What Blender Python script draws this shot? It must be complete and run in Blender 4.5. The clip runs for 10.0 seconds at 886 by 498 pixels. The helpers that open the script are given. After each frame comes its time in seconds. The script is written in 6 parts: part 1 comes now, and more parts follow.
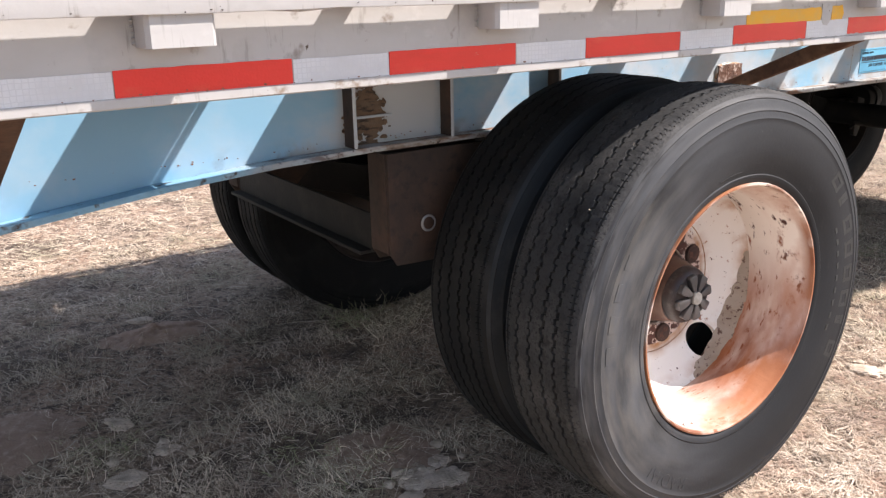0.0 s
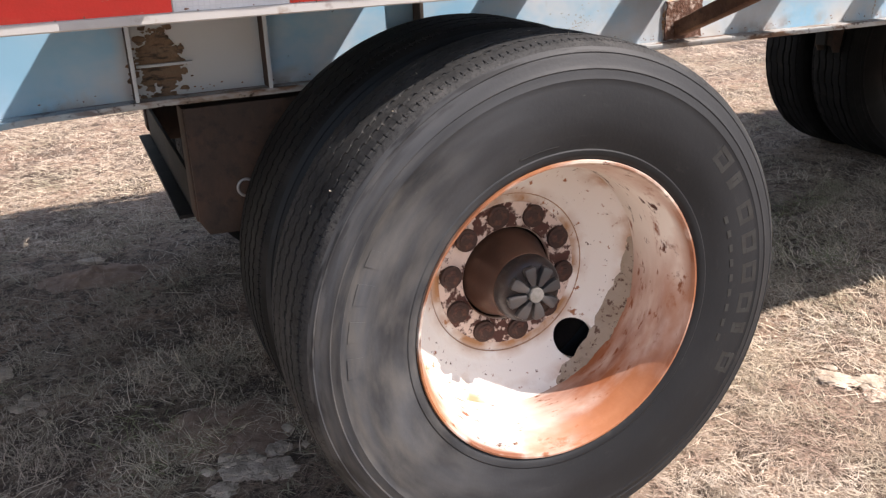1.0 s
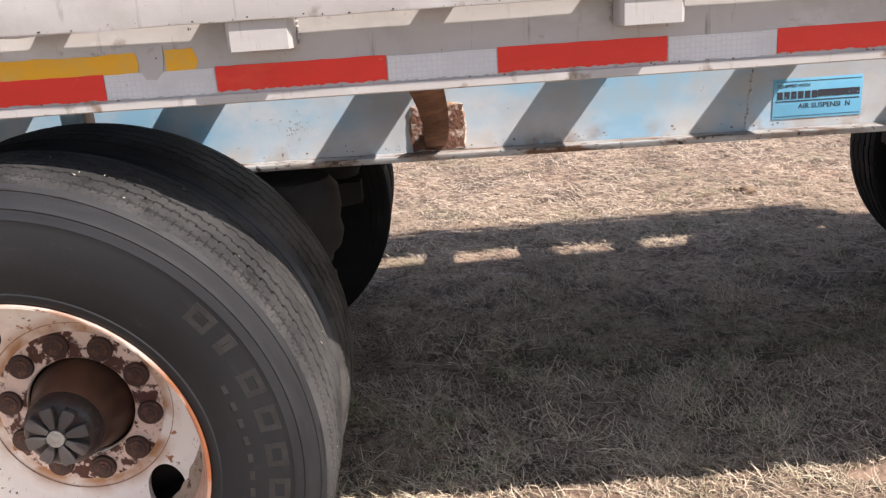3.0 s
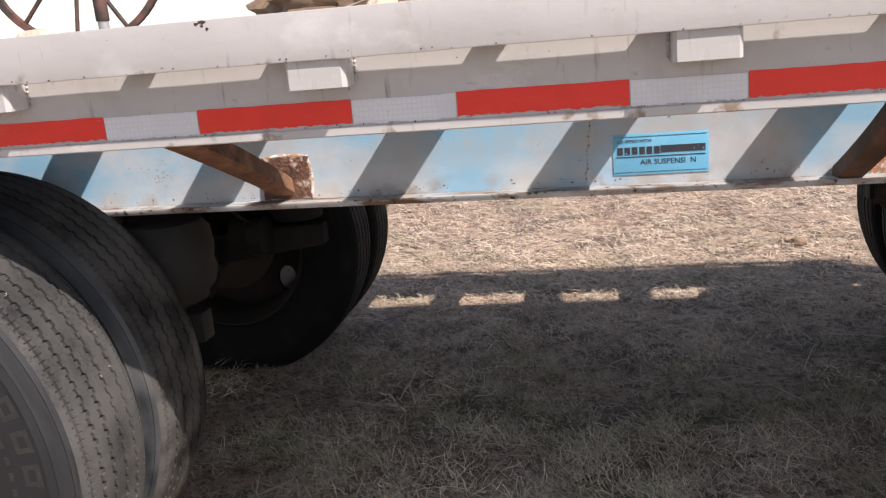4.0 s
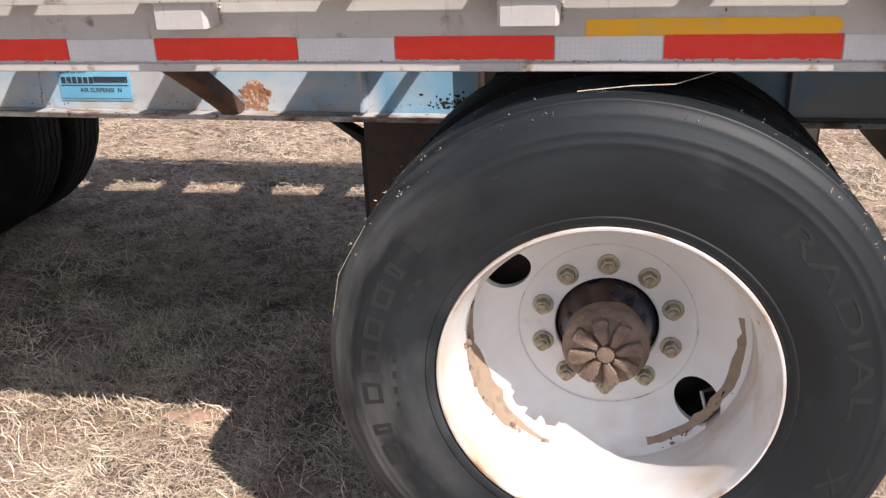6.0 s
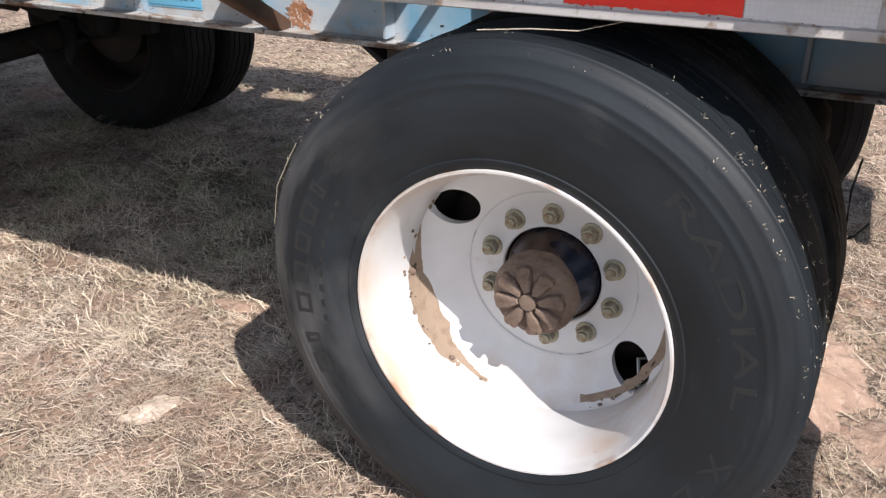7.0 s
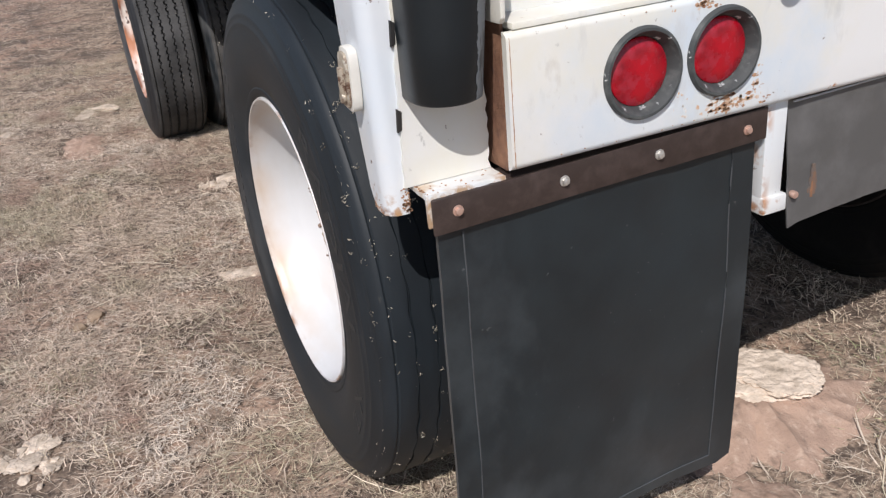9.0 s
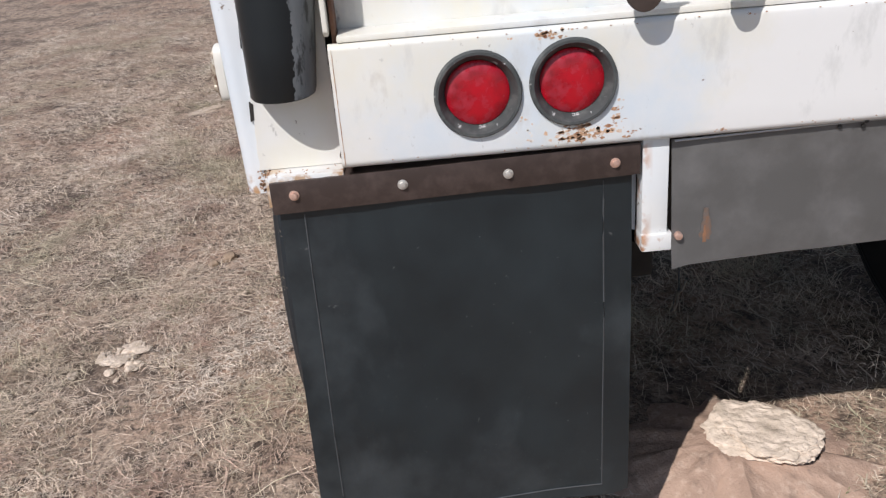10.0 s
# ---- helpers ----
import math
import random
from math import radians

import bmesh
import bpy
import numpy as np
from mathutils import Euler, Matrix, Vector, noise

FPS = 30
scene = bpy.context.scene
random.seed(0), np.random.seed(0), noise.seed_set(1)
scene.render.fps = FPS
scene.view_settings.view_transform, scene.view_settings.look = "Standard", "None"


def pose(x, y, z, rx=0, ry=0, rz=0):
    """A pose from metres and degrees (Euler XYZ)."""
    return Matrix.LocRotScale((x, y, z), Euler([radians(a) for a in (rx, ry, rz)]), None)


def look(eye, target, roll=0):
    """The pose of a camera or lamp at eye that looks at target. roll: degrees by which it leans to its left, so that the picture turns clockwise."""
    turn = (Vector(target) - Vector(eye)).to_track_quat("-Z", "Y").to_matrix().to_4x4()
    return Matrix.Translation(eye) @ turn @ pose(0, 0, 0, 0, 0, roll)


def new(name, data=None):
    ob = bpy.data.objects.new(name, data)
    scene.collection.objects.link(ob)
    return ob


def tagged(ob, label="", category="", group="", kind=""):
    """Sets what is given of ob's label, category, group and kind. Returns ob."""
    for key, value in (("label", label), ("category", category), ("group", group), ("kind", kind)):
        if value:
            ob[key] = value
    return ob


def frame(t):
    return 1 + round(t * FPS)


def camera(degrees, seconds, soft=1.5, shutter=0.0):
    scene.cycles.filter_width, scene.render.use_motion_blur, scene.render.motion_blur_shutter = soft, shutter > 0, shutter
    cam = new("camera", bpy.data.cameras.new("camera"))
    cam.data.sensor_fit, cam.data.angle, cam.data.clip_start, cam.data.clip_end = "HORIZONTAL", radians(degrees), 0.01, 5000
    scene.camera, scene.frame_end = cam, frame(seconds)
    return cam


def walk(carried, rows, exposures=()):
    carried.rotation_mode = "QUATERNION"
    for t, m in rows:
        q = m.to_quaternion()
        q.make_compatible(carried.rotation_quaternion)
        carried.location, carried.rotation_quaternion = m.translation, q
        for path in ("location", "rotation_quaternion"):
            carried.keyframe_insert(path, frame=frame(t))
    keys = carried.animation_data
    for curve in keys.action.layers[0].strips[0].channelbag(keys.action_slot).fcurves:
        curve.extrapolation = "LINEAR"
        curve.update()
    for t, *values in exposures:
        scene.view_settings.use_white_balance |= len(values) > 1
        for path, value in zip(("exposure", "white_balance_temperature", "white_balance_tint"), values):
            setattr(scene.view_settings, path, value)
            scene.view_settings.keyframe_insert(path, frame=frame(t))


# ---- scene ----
cam = camera(54.3, 10.0, soft=1.3)
EXPOSURES = [(0.0, 1.2, 6740, 16), (0.5, 1.2, 6860, 17), (1.0, 0.98, 6890, 17), (1.5, 0.76, 6910, 18), (2.0, 0.64, 6960, 18), (2.2, 0.80, 6960, 18), (2.7, 0.82, 6960, 18), (4.0, 0.76, 6910, 18), (5.0, 0.94, 6960, 18), (6.0, 0.78, 6960, 18), (7.5, 0.49, 6400, 14), (8.5, 0.15, 6350, 14), (10.0, 0.1, 6350, 14)]
PATH = [
    (0, (-1.702, -1.354, 1.307), (-0.627, 0.227, 0.719), -1.6),
    (0.3, (-1.387, -1.397, 1.306), (-0.43, 0.248, 0.694), -1.6),
    (0.5, (-1.243, -1.385, 1.302), (-0.315, 0.263, 0.651), -1.8),
    (1, (-0.823, -1.454, 1.289), (-0.099, 0.258, 0.551), -2.6),
    (1.5, (-0.422, -1.425, 1.262), (0.155, 0.325, 0.483), -3.9),
    (2, (0.007, -1.49, 1.273), (0.415, 0.314, 0.512), -4.9),
    (2.5, (0.429, -1.515, 1.328), (0.643, 0.353, 0.644), -4.8),
    (2.7, (0.563, -1.487, 1.311), (0.702, 0.4, 0.663), -4.6),
    (3.8, (1.378, -1.515, 1.31), (1.054, 0.39, 0.798), -4.7),
    (4, (1.565, -1.477, 1.292), (1.182, 0.423, 0.799), -5.3),
    (4.2, (1.713, -1.465, 1.317), (1.29, 0.424, 0.811), -5.2),
    (4.5, (1.985, -1.497, 1.314), (1.544, 0.381, 0.789), -5.0),
    (5, (2.433, -1.559, 1.367), (2.057, 0.296, 0.721), -4.8),
    (5.5, (2.761, -1.513, 1.405), (2.481, 0.327, 0.674), -2.9),
    (6, (3.066, -1.55, 1.414), (2.683, 0.256, 0.645), -2.7),
    (6.2, (3.194, -1.576, 1.421), (2.748, 0.211, 0.643), -2.2),
    (7.3, (3.806, -1.353, 1.365), (2.847, 0.042, 0.502), -1.8),
    (7.5, (3.945, -1.340, 1.335), (2.895, -0.014, 0.469), -2.2),
    (7.8, (4.153, -1.185, 1.316), (2.964, 0.016, 0.446), -3.0),
    (8, (4.260, -1.070, 1.290), (3.032, 0.096, 0.429), -2.7),
    (8.5, (4.489, -0.723, 1.299), (3.096, 0.254, 0.454), -4.3),
    (9, (4.790, -0.502, 1.324), (3.210, 0.160, 0.501), -5.5),
    (9.5, (4.954, -0.176, 1.302), (3.269, 0.210, 0.512), -4.1),
    (10, (5.080, 0.138, 1.319), (3.347, 0.178, 0.540), -4.8),
]
walk(cam, [(t, look(eye, target, roll)) for t, eye, target, roll in PATH], EXPOSURES)

# world, sun and exposure
SUN = Vector((0.765, -0.51, 1.0)).normalized()          # towards the sun
world = bpy.data.worlds.new("sky")
scene.world = world
world.use_nodes = True
wn = world.node_tree
sky = wn.nodes.new("ShaderNodeTexSky")
sky.sky_type = "NISHITA"
sky.sun_disc = False
sky.sun_elevation = math.asin(SUN.z)
sky.sun_rotation = math.atan2(SUN.x, SUN.y)
sky.air_density, sky.dust_density, sky.ozone_density = 1.0, 0.4, 1.0
pale = wn.nodes.new("ShaderNodeHueSaturation")
pale.inputs["Saturation"].default_value = 0.76
wn.links.new(sky.outputs[0], pale.inputs["Color"])
wn.links.new(pale.outputs[0], wn.nodes["Background"].inputs[0])
wn.nodes["Background"].inputs[1].default_value = 0.103
sun_data = bpy.data.lights.new("sun", "SUN")
sun_data.energy, sun_data.angle, sun_data.color = 4.0, radians(0.55), (1.0, 0.965, 0.915)
sun = new("sun", sun_data)
sun.matrix_basis = look(SUN * 30, (0, 0, 0))

# ---------------------------------------------------------------- materials


def material(name, base, rough=0.6, metal=0.0, layers=(), bump=None, vary=0.0, spec=0.5, island=0.0, cells=None, sheen=0.0, bands=(), round_y=0.0):
    """Principled surface; layers: (colour, scale, low, high, detail, roughness, stretch) blended over the base by noise.
    round_y: stains are drawn out round the y axis, and the more so the smaller it is."""
    m = bpy.data.materials.new(name)
    m.use_nodes = True
    t = m.node_tree
    n, l = t.nodes, t.links
    p = n["Principled BSDF"]
    p.inputs["Metallic"].default_value = metal
    p.inputs["Specular IOR Level"].default_value = spec
    if sheen:
        p.inputs["Sheen Weight"].default_value, p.inputs["Sheen Roughness"].default_value = sheen, 0.45
    co = n.new("ShaderNodeTexCoord").outputs["Object"]
    grain = co
    if round_y:
        sep = n.new("ShaderNodeSeparateXYZ")
        l.new(co, sep.inputs[0])
        flat = n.new("ShaderNodeCombineXYZ")
        l.new(sep.outputs[0], flat.inputs[0])
        l.new(sep.outputs[2], flat.inputs[1])
        far = n.new("ShaderNodeVectorMath")
        far.operation = "LENGTH"
        l.new(flat.outputs[0], far.inputs[0])
        unit = n.new("ShaderNodeVectorMath")
        unit.operation = "NORMALIZE"
        l.new(flat.outputs[0], unit.inputs[0])
        small = n.new("ShaderNodeVectorMath")
        small.operation = "SCALE"
        small.inputs["Scale"].default_value = round_y
        l.new(unit.outputs[0], small.inputs[0])
        up = n.new("ShaderNodeCombineXYZ")
        along = n.new("ShaderNodeMath")
        l.new(far.outputs["Value"], along.inputs[0])
        l.new(sep.outputs[1], along.inputs[1])
        l.new(along.outputs[0], up.inputs[2])
        both_ways = n.new("ShaderNodeVectorMath")
        l.new(small.outputs[0], both_ways.inputs[0])
        l.new(up.outputs[0], both_ways.inputs[1])
        grain = both_ways.outputs[0]
    rgb = n.new("ShaderNodeRGB")
    rgb.outputs[0].default_value = (*base, 1)
    col = rgb.outputs[0]
    val = n.new("ShaderNodeValue")
    val.outputs[0].default_value = rough
    rou = val.outputs[0]
    seed = 0.0
    for colour, scale, low, high, detail, r, stretch in layers:
        seed += 3.7
        mp = n.new("ShaderNodeMapping")
        mp.inputs["Scale"].default_value = stretch
        mp.inputs["Location"].default_value = (seed, seed * 0.7, seed * 1.3)
        l.new(grain, mp.inputs[0])
        nz = n.new("ShaderNodeTexNoise")
        nz.inputs["Scale"].default_value = scale
        nz.inputs["Detail"].default_value = detail
        nz.inputs["Roughness"].default_value = 0.62
        l.new(mp.outputs[0], nz.inputs[0])
        mr = n.new("ShaderNodeMapRange")
        mr.inputs[1].default_value, mr.inputs[2].default_value = low, high
        l.new(nz.outputs[0], mr.inputs[0])
        mx = n.new("ShaderNodeMix")
        mx.data_type = "RGBA"
        l.new(mr.outputs[0], mx.inputs[0])
        l.new(col, mx.inputs[6])
        mx.inputs[7].default_value = (*colour, 1)
        col = mx.outputs[2]
        if r is not None:
            rm = n.new("ShaderNodeMix")
            l.new(mr.outputs[0], rm.inputs[0])
            l.new(rou, rm.inputs[2])
            rm.inputs[3].default_value = r
            rou = rm.outputs[0]
    for axis, start, end, colour, scale, low, high in bands:
        # stain or painted light on one stretch of the part, broken up by noise
        sp = n.new("ShaderNodeSeparateXYZ")
        l.new(co, sp.inputs[0])
        ra = n.new("ShaderNodeMapRange")
        ra.inputs[1].default_value, ra.inputs[2].default_value = start, end
        if axis == "XW":            # strongest at start, gone at a distance of end to either side
            ra.inputs[1].default_value, ra.inputs[2].default_value = end, end * 0.75
            off = n.new("ShaderNodeMath")
            off.operation = "SUBTRACT"
            off.inputs[1].default_value = start
            l.new(sp.outputs[0], off.inputs[0])
            size = n.new("ShaderNodeMath")
            size.operation = "ABSOLUTE"
            l.new(off.outputs[0], size.inputs[0])
            l.new(size.outputs[0], ra.inputs[0])
        elif axis == "R":
            xz = n.new("ShaderNodeCombineXYZ")
            l.new(sp.outputs[0], xz.inputs[0])
            l.new(sp.outputs[2], xz.inputs[2])
            le = n.new("ShaderNodeVectorMath")
            le.operation = "LENGTH"
            l.new(xz.outputs[0], le.inputs[0])
            l.new(le.outputs["Value"], ra.inputs[0])
        elif axis == "XZ":
            df = n.new("ShaderNodeMath")
            df.operation = "SUBTRACT"
            l.new(sp.outputs[0], df.inputs[0])
            l.new(sp.outputs[2], df.inputs[1])
            l.new(df.outputs[0], ra.inputs[0])
        else:
            l.new(sp.outputs["XYZ".index(axis)], ra.inputs[0])
        nz = n.new("ShaderNodeTexNoise")
        nz.inputs["Scale"].default_value, nz.inputs["Detail"].default_value = scale, 7
        l.new(grain, nz.inputs[0])
        mr = n.new("ShaderNodeMapRange")
        mr.inputs[1].default_value, mr.inputs[2].default_value = low, high
        l.new(nz.outputs[0], mr.inputs[0])
        mu = n.new("ShaderNodeMath")
        mu.operation = "MULTIPLY"
        l.new(ra.outputs[0], mu.inputs[0])
        l.new(mr.outputs[0], mu.inputs[1])
        mx = n.new("ShaderNodeMix")
        mx.data_type = "RGBA"
        l.new(mu.outputs[0], mx.inputs[0])
        l.new(col, mx.inputs[6])
        mx.inputs[7].default_value = (*colour, 1)
        col = mx.outputs[2]
    if cells:
        colour, scale, low, high = cells
        vo = n.new("ShaderNodeTexVoronoi")
        vo.feature = "DISTANCE_TO_EDGE"
        vo.inputs["Scale"].default_value, vo.inputs["Randomness"].default_value = scale, 0.15
        l.new(co, vo.inputs["Vector"])
        mr = n.new("ShaderNodeMapRange")
        mr.inputs[1].default_value, mr.inputs[2].default_value, mr.inputs[3].default_value, mr.inputs[4].default_value = low, high, 1.0, 0.0
        l.new(vo.outputs["Distance"], mr.inputs[0])
        mx = n.new("ShaderNodeMix")
        mx.data_type = "RGBA"
        l.new(mr.outputs[0], mx.inputs[0])
        l.new(col, mx.inputs[6])
        mx.inputs[7].default_value = (*colour, 1)
        col = mx.outputs[2]
    for amount, source in ((vary, "ShaderNodeObjectInfo"), (island, "ShaderNodeNewGeometry")):
        if amount:
            src = n.new(source).outputs["Random" if "Object" in source else "Random Per Island"]
            mr = n.new("ShaderNodeMapRange")
            mr.inputs[3].default_value, mr.inputs[4].default_value = 1 - amount, 1 + amount
            l.new(src, mr.inputs[0])
            hs = n.new("ShaderNodeHueSaturation")
            l.new(mr.outputs[0], hs.inputs["Value"])
            l.new(col, hs.inputs["Color"])
            col = hs.outputs[0]
    l.new(col, p.inputs["Base Color"])
    l.new(rou, p.inputs["Roughness"])
    if bump:
        scale, strength, dist = bump
        nz = n.new("ShaderNodeTexNoise")
        nz.inputs["Scale"].default_value, nz.inputs["Detail"].default_value = scale, 6
        l.new(co, nz.inputs[0])
        b = n.new("ShaderNodeBump")
        b.inputs["Strength"].default_value, b.inputs["Distance"].default_value = strength, dist
        l.new(nz.outputs[0], b.inputs["Height"])
        l.new(b.outputs[0], p.inputs["Normal"])
    return m


ALL = (1, 1, 1)
STREAK = (5, 5, 0.6)
LONG = (0.5, 4, 4)
white_rail = material("white_rail", (0.475, 0.462, 0.450), 0.5, layers=[
    ((0.41, 0.395, 0.38), 2.6, 0.42, 0.70, 5, None, (1, 1, 2)),
    ((0.34, 0.32, 0.295), 7, 0.58, 0.82, 7, 0.7, (1, 4, 0.7)),
    ((0.31, 0.29, 0.27), 40, 0.64, 0.76, 5, 0.7, (1, 1, 0.25)),
    ((0.20, 0.18, 0.165), 13, 0.675, 0.75, 8, 0.8, (0.6, 1, 1.2)),
    ((0.27, 0.25, 0.23), 14, 0.63, 0.74, 8, 0.75, (4, 1, 0.35)),
    ((0.58, 0.57, 0.555), 5, 0.58, 0.72, 7, 0.45, (1, 1, 1.6)),
    ((0.10, 0.07, 0.05), 70, 0.71, 0.74, 5, 0.85, ALL)], bump=(60, 0.15, 0.003), bands=[("Z", 1.165, 1.140, (0.24, 0.18, 0.13), 30, 0.60, 0.70), ("Z", 1.285, 1.262, (0.22, 0.18, 0.15), 24, 0.64, 0.74)])
white_rear = material("white_rear", (0.70, 0.695, 0.675), 0.46, layers=[
    ((0.58, 0.635, 0.675), 2.6, 0.48, 0.64, 6, None, ALL),
    ((0.68, 0.655, 0.565), 2.4, 0.49, 0.64, 7, None, ALL),
    ((0.50, 0.50, 0.48), 14, 0.58, 0.76, 8, 0.6, (1, 1, 0.45)),
    ((0.30, 0.29, 0.27), 34, 0.68, 0.75, 7, 0.7, (1, 1, 0.6)),
    ((0.45, 0.41, 0.36), 9, 0.64, 0.82, 7, 0.7, (1, 1.5, 0.8)),
    ((0.20, 0.15, 0.12), 50, 0.69, 0.73, 6, 0.8, ALL),
    ((0.40, 0.22, 0.12), 17, 0.69, 0.76, 9, 0.85, ALL)], bump=(50, 0.12, 0.002))
white_corner = material("white_corner", (0.68, 0.69, 0.69), 0.42, layers=[
    ((0.60, 0.645, 0.68), 2.2, 0.46, 0.66, 5, None, ALL),
    ((0.70, 0.675, 0.615), 1.6, 0.50, 0.68, 6, None, ALL),
    ((0.45, 0.41, 0.36), 9, 0.64, 0.82, 7, 0.7, (1, 1.5, 0.8)),
    ((0.20, 0.15, 0.12), 50, 0.69, 0.73, 6, 0.8, ALL),
    ((0.40, 0.22, 0.12), 17, 0.69, 0.76, 9, 0.85, ALL)], bump=(50, 0.12, 0.002), bands=[("Z", 0.860, 0.818, (0.42, 0.25, 0.13), 60, 0.52, 0.62), ("Z", 0.835, 0.812, (0.20, 0.09, 0.05), 55, 0.48, 0.60)])
white_shelf = material("white_shelf", (0.68, 0.68, 0.66), 0.5, layers=[
    ((0.60, 0.645, 0.68), 2.2, 0.46, 0.66, 5, None, ALL),
    ((0.70, 0.675, 0.615), 1.6, 0.50, 0.68, 6, None, ALL),
    ((0.45, 0.41, 0.36), 9, 0.64, 0.82, 7, 0.7, (1, 1.5, 0.8)),
    ((0.20, 0.15, 0.12), 50, 0.69, 0.73, 6, 0.8, ALL),
    ((0.40, 0.22, 0.12), 17, 0.69, 0.76, 9, 0.85, ALL)], bump=(50, 0.12, 0.002), bands=[("Y", -0.060, -0.108, (0.50, 0.36, 0.22), 45, 0.45, 0.60), ("Y", -0.005, 0.014, (0.38, 0.20, 0.10), 45, 0.45, 0.60), ("X", 3.885, 3.897, (0.42, 0.28, 0.17), 60, 0.50, 0.62)])
white_post = material("white_post", (0.68, 0.685, 0.67), 0.45, layers=[
    ((0.60, 0.645, 0.68), 2.2, 0.46, 0.66, 5, None, ALL),
    ((0.70, 0.675, 0.615), 1.6, 0.50, 0.68, 6, None, ALL),
    ((0.45, 0.41, 0.36), 9, 0.64, 0.82, 7, 0.7, (1, 1.5, 0.8)),
    ((0.20, 0.15, 0.12), 50, 0.69, 0.73, 6, 0.8, ALL),
    ((0.40, 0.22, 0.12), 17, 0.69, 0.76, 9, 0.85, ALL)], bump=(50, 0.12, 0.002), bands=[("Y", 0.505, 0.488, (0.42, 0.20, 0.09), 26, 0.46, 0.58), ("Z", 0.712, 0.680, (0.40, 0.20, 0.10), 50, 0.54, 0.64)])
rusty_flange = material("rusty_flange", (0.44, 0.455, 0.46), 0.55, layers=[
    ((0.31, 0.255, 0.21), 9, 0.42, 0.66, 7, 0.7, (1, 2, 2)),
    ((0.17, 0.10, 0.065), 14, 0.50, 0.62, 9, 0.85, (0.6, 2, 2)),
    ((0.07, 0.05, 0.04), 50, 0.58, 0.66, 7, 0.9, ALL)], bump=(70, 0.3, 0.002), bands=[("XW", -1.75, 1.00, (0.20, 0.40, 0.56), 4, 0.25, 0.50), ("XW", -1.75, 1.00, (0.07, 0.055, 0.045), 30, 0.58, 0.66)])
blue_paint = material("blue_paint", (0.235, 0.455, 0.63), 0.45, layers=[
    ((0.50, 0.55, 0.60), 1.9, 0.44, 0.60, 5, 0.5, (1, 1, 1.5)),
    ((0.40, 0.40, 0.405), 2.7, 0.48, 0.66, 7, 0.6, (1, 1, 0.8)),
    ((0.30, 0.25, 0.20), 9, 0.66, 0.80, 8, 0.8, (1, 1, 0.6)),
    ((0.10, 0.08, 0.07), 45, 0.685, 0.73, 6, 0.8, ALL),
    ((0.24, 0.12, 0.07), 12, 0.69, 0.75, 9, 0.85, ALL)], bump=(40, 0.12, 0.002), bands=[("Z", 0.955, 0.905, (0.22, 0.15, 0.105), 16, 0.50, 0.66), ("Z", 1.0, 0.92, (0.55, 0.56, 0.56), 4, 0.45, 0.62), ("XW", -1.62, 0.92, (0.21, 0.415, 0.585), 2.4, 0.34, 0.56), ("XW", 2.60, 0.15, (0.17, 0.37, 0.53), 5, 0.24, 0.48), ("XW", -0.56, 0.17, (0.50, 0.51, 0.52), 5, 0.20, 0.42)])
star_rust = material("star_rust", (0.36, 0.17, 0.09), 0.85, layers=[
    ((0.58, 0.50, 0.45), 48, 0.52, 0.60, 8, None, ALL),
    ((0.15, 0.075, 0.05), 60, 0.58, 0.66, 8, None, ALL)], bump=(120, 0.7, 0.004))
pale_web = material("pale_web", (0.50, 0.54, 0.58), 0.5, layers=[
    ((0.33, 0.50, 0.64), 3, 0.5, 0.65, 4, None, ALL),
    ((0.36, 0.33, 0.30), 9, 0.58, 0.8, 6, 0.7, (1, 1, 0.4)),
    ((0.22, 0.12, 0.07), 30, 0.68, 0.74, 7, 0.85, ALL)], bump=(40, 0.1, 0.002))
rust = material("rust", (0.16, 0.078, 0.046), 0.85, layers=[
    ((0.32, 0.17, 0.10), 14, 0.45, 0.7, 8, None, ALL),
    ((0.09, 0.05, 0.04), 40, 0.55, 0.7, 8, None, ALL)], bump=(110, 0.6, 0.004))
pad_rust = material("pad_rust", (0.14, 0.068, 0.045), 0.85, layers=[
    ((0.52, 0.42, 0.37), 24, 0.50, 0.60, 8, None, ALL),
    ((0.07, 0.036, 0.027), 26, 0.50, 0.66, 8, None, ALL)], bump=(110, 0.9, 0.006))
dark_rust = material("dark_rust", (0.050, 0.034, 0.027), 0.8, layers=[
    ((0.095, 0.052, 0.036), 9, 0.48, 0.75, 7, None, (1, 1, 0.5)),
    ((0.030, 0.024, 0.021), 33, 0.52, 0.7, 6, None, ALL)], bump=(80, 0.4, 0.003))
# near-black rust of the inner rims, discs and brake drums
black_rust = material("black_rust", (0.024, 0.017, 0.014), 0.8, layers=[
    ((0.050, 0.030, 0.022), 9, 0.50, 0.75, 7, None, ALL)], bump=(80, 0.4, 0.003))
grime = material("grime", (0.012, 0.011, 0.0105), 0.8, layers=[
    ((0.030, 0.025, 0.021), 12, 0.48, 0.75, 7, None, ALL)], bump=(70, 0.4, 0.003))
red_tape = material("red_tape", (0.77, 0.030, 0.018), 0.35, layers=[
    ((0.68, 0.030, 0.012), 7, 0.45, 0.72, 6, 0.5, (1, 1, 3)),
    ((0.76, 0.060, 0.030), 12, 0.56, 0.70, 7, 0.45, (1, 1, 2.5)),
    ((0.64, 0.28, 0.21), 60, 0.70, 0.75, 5, 0.7, (0.5, 1, 2))], bump=(240, 0.2, 0.002))
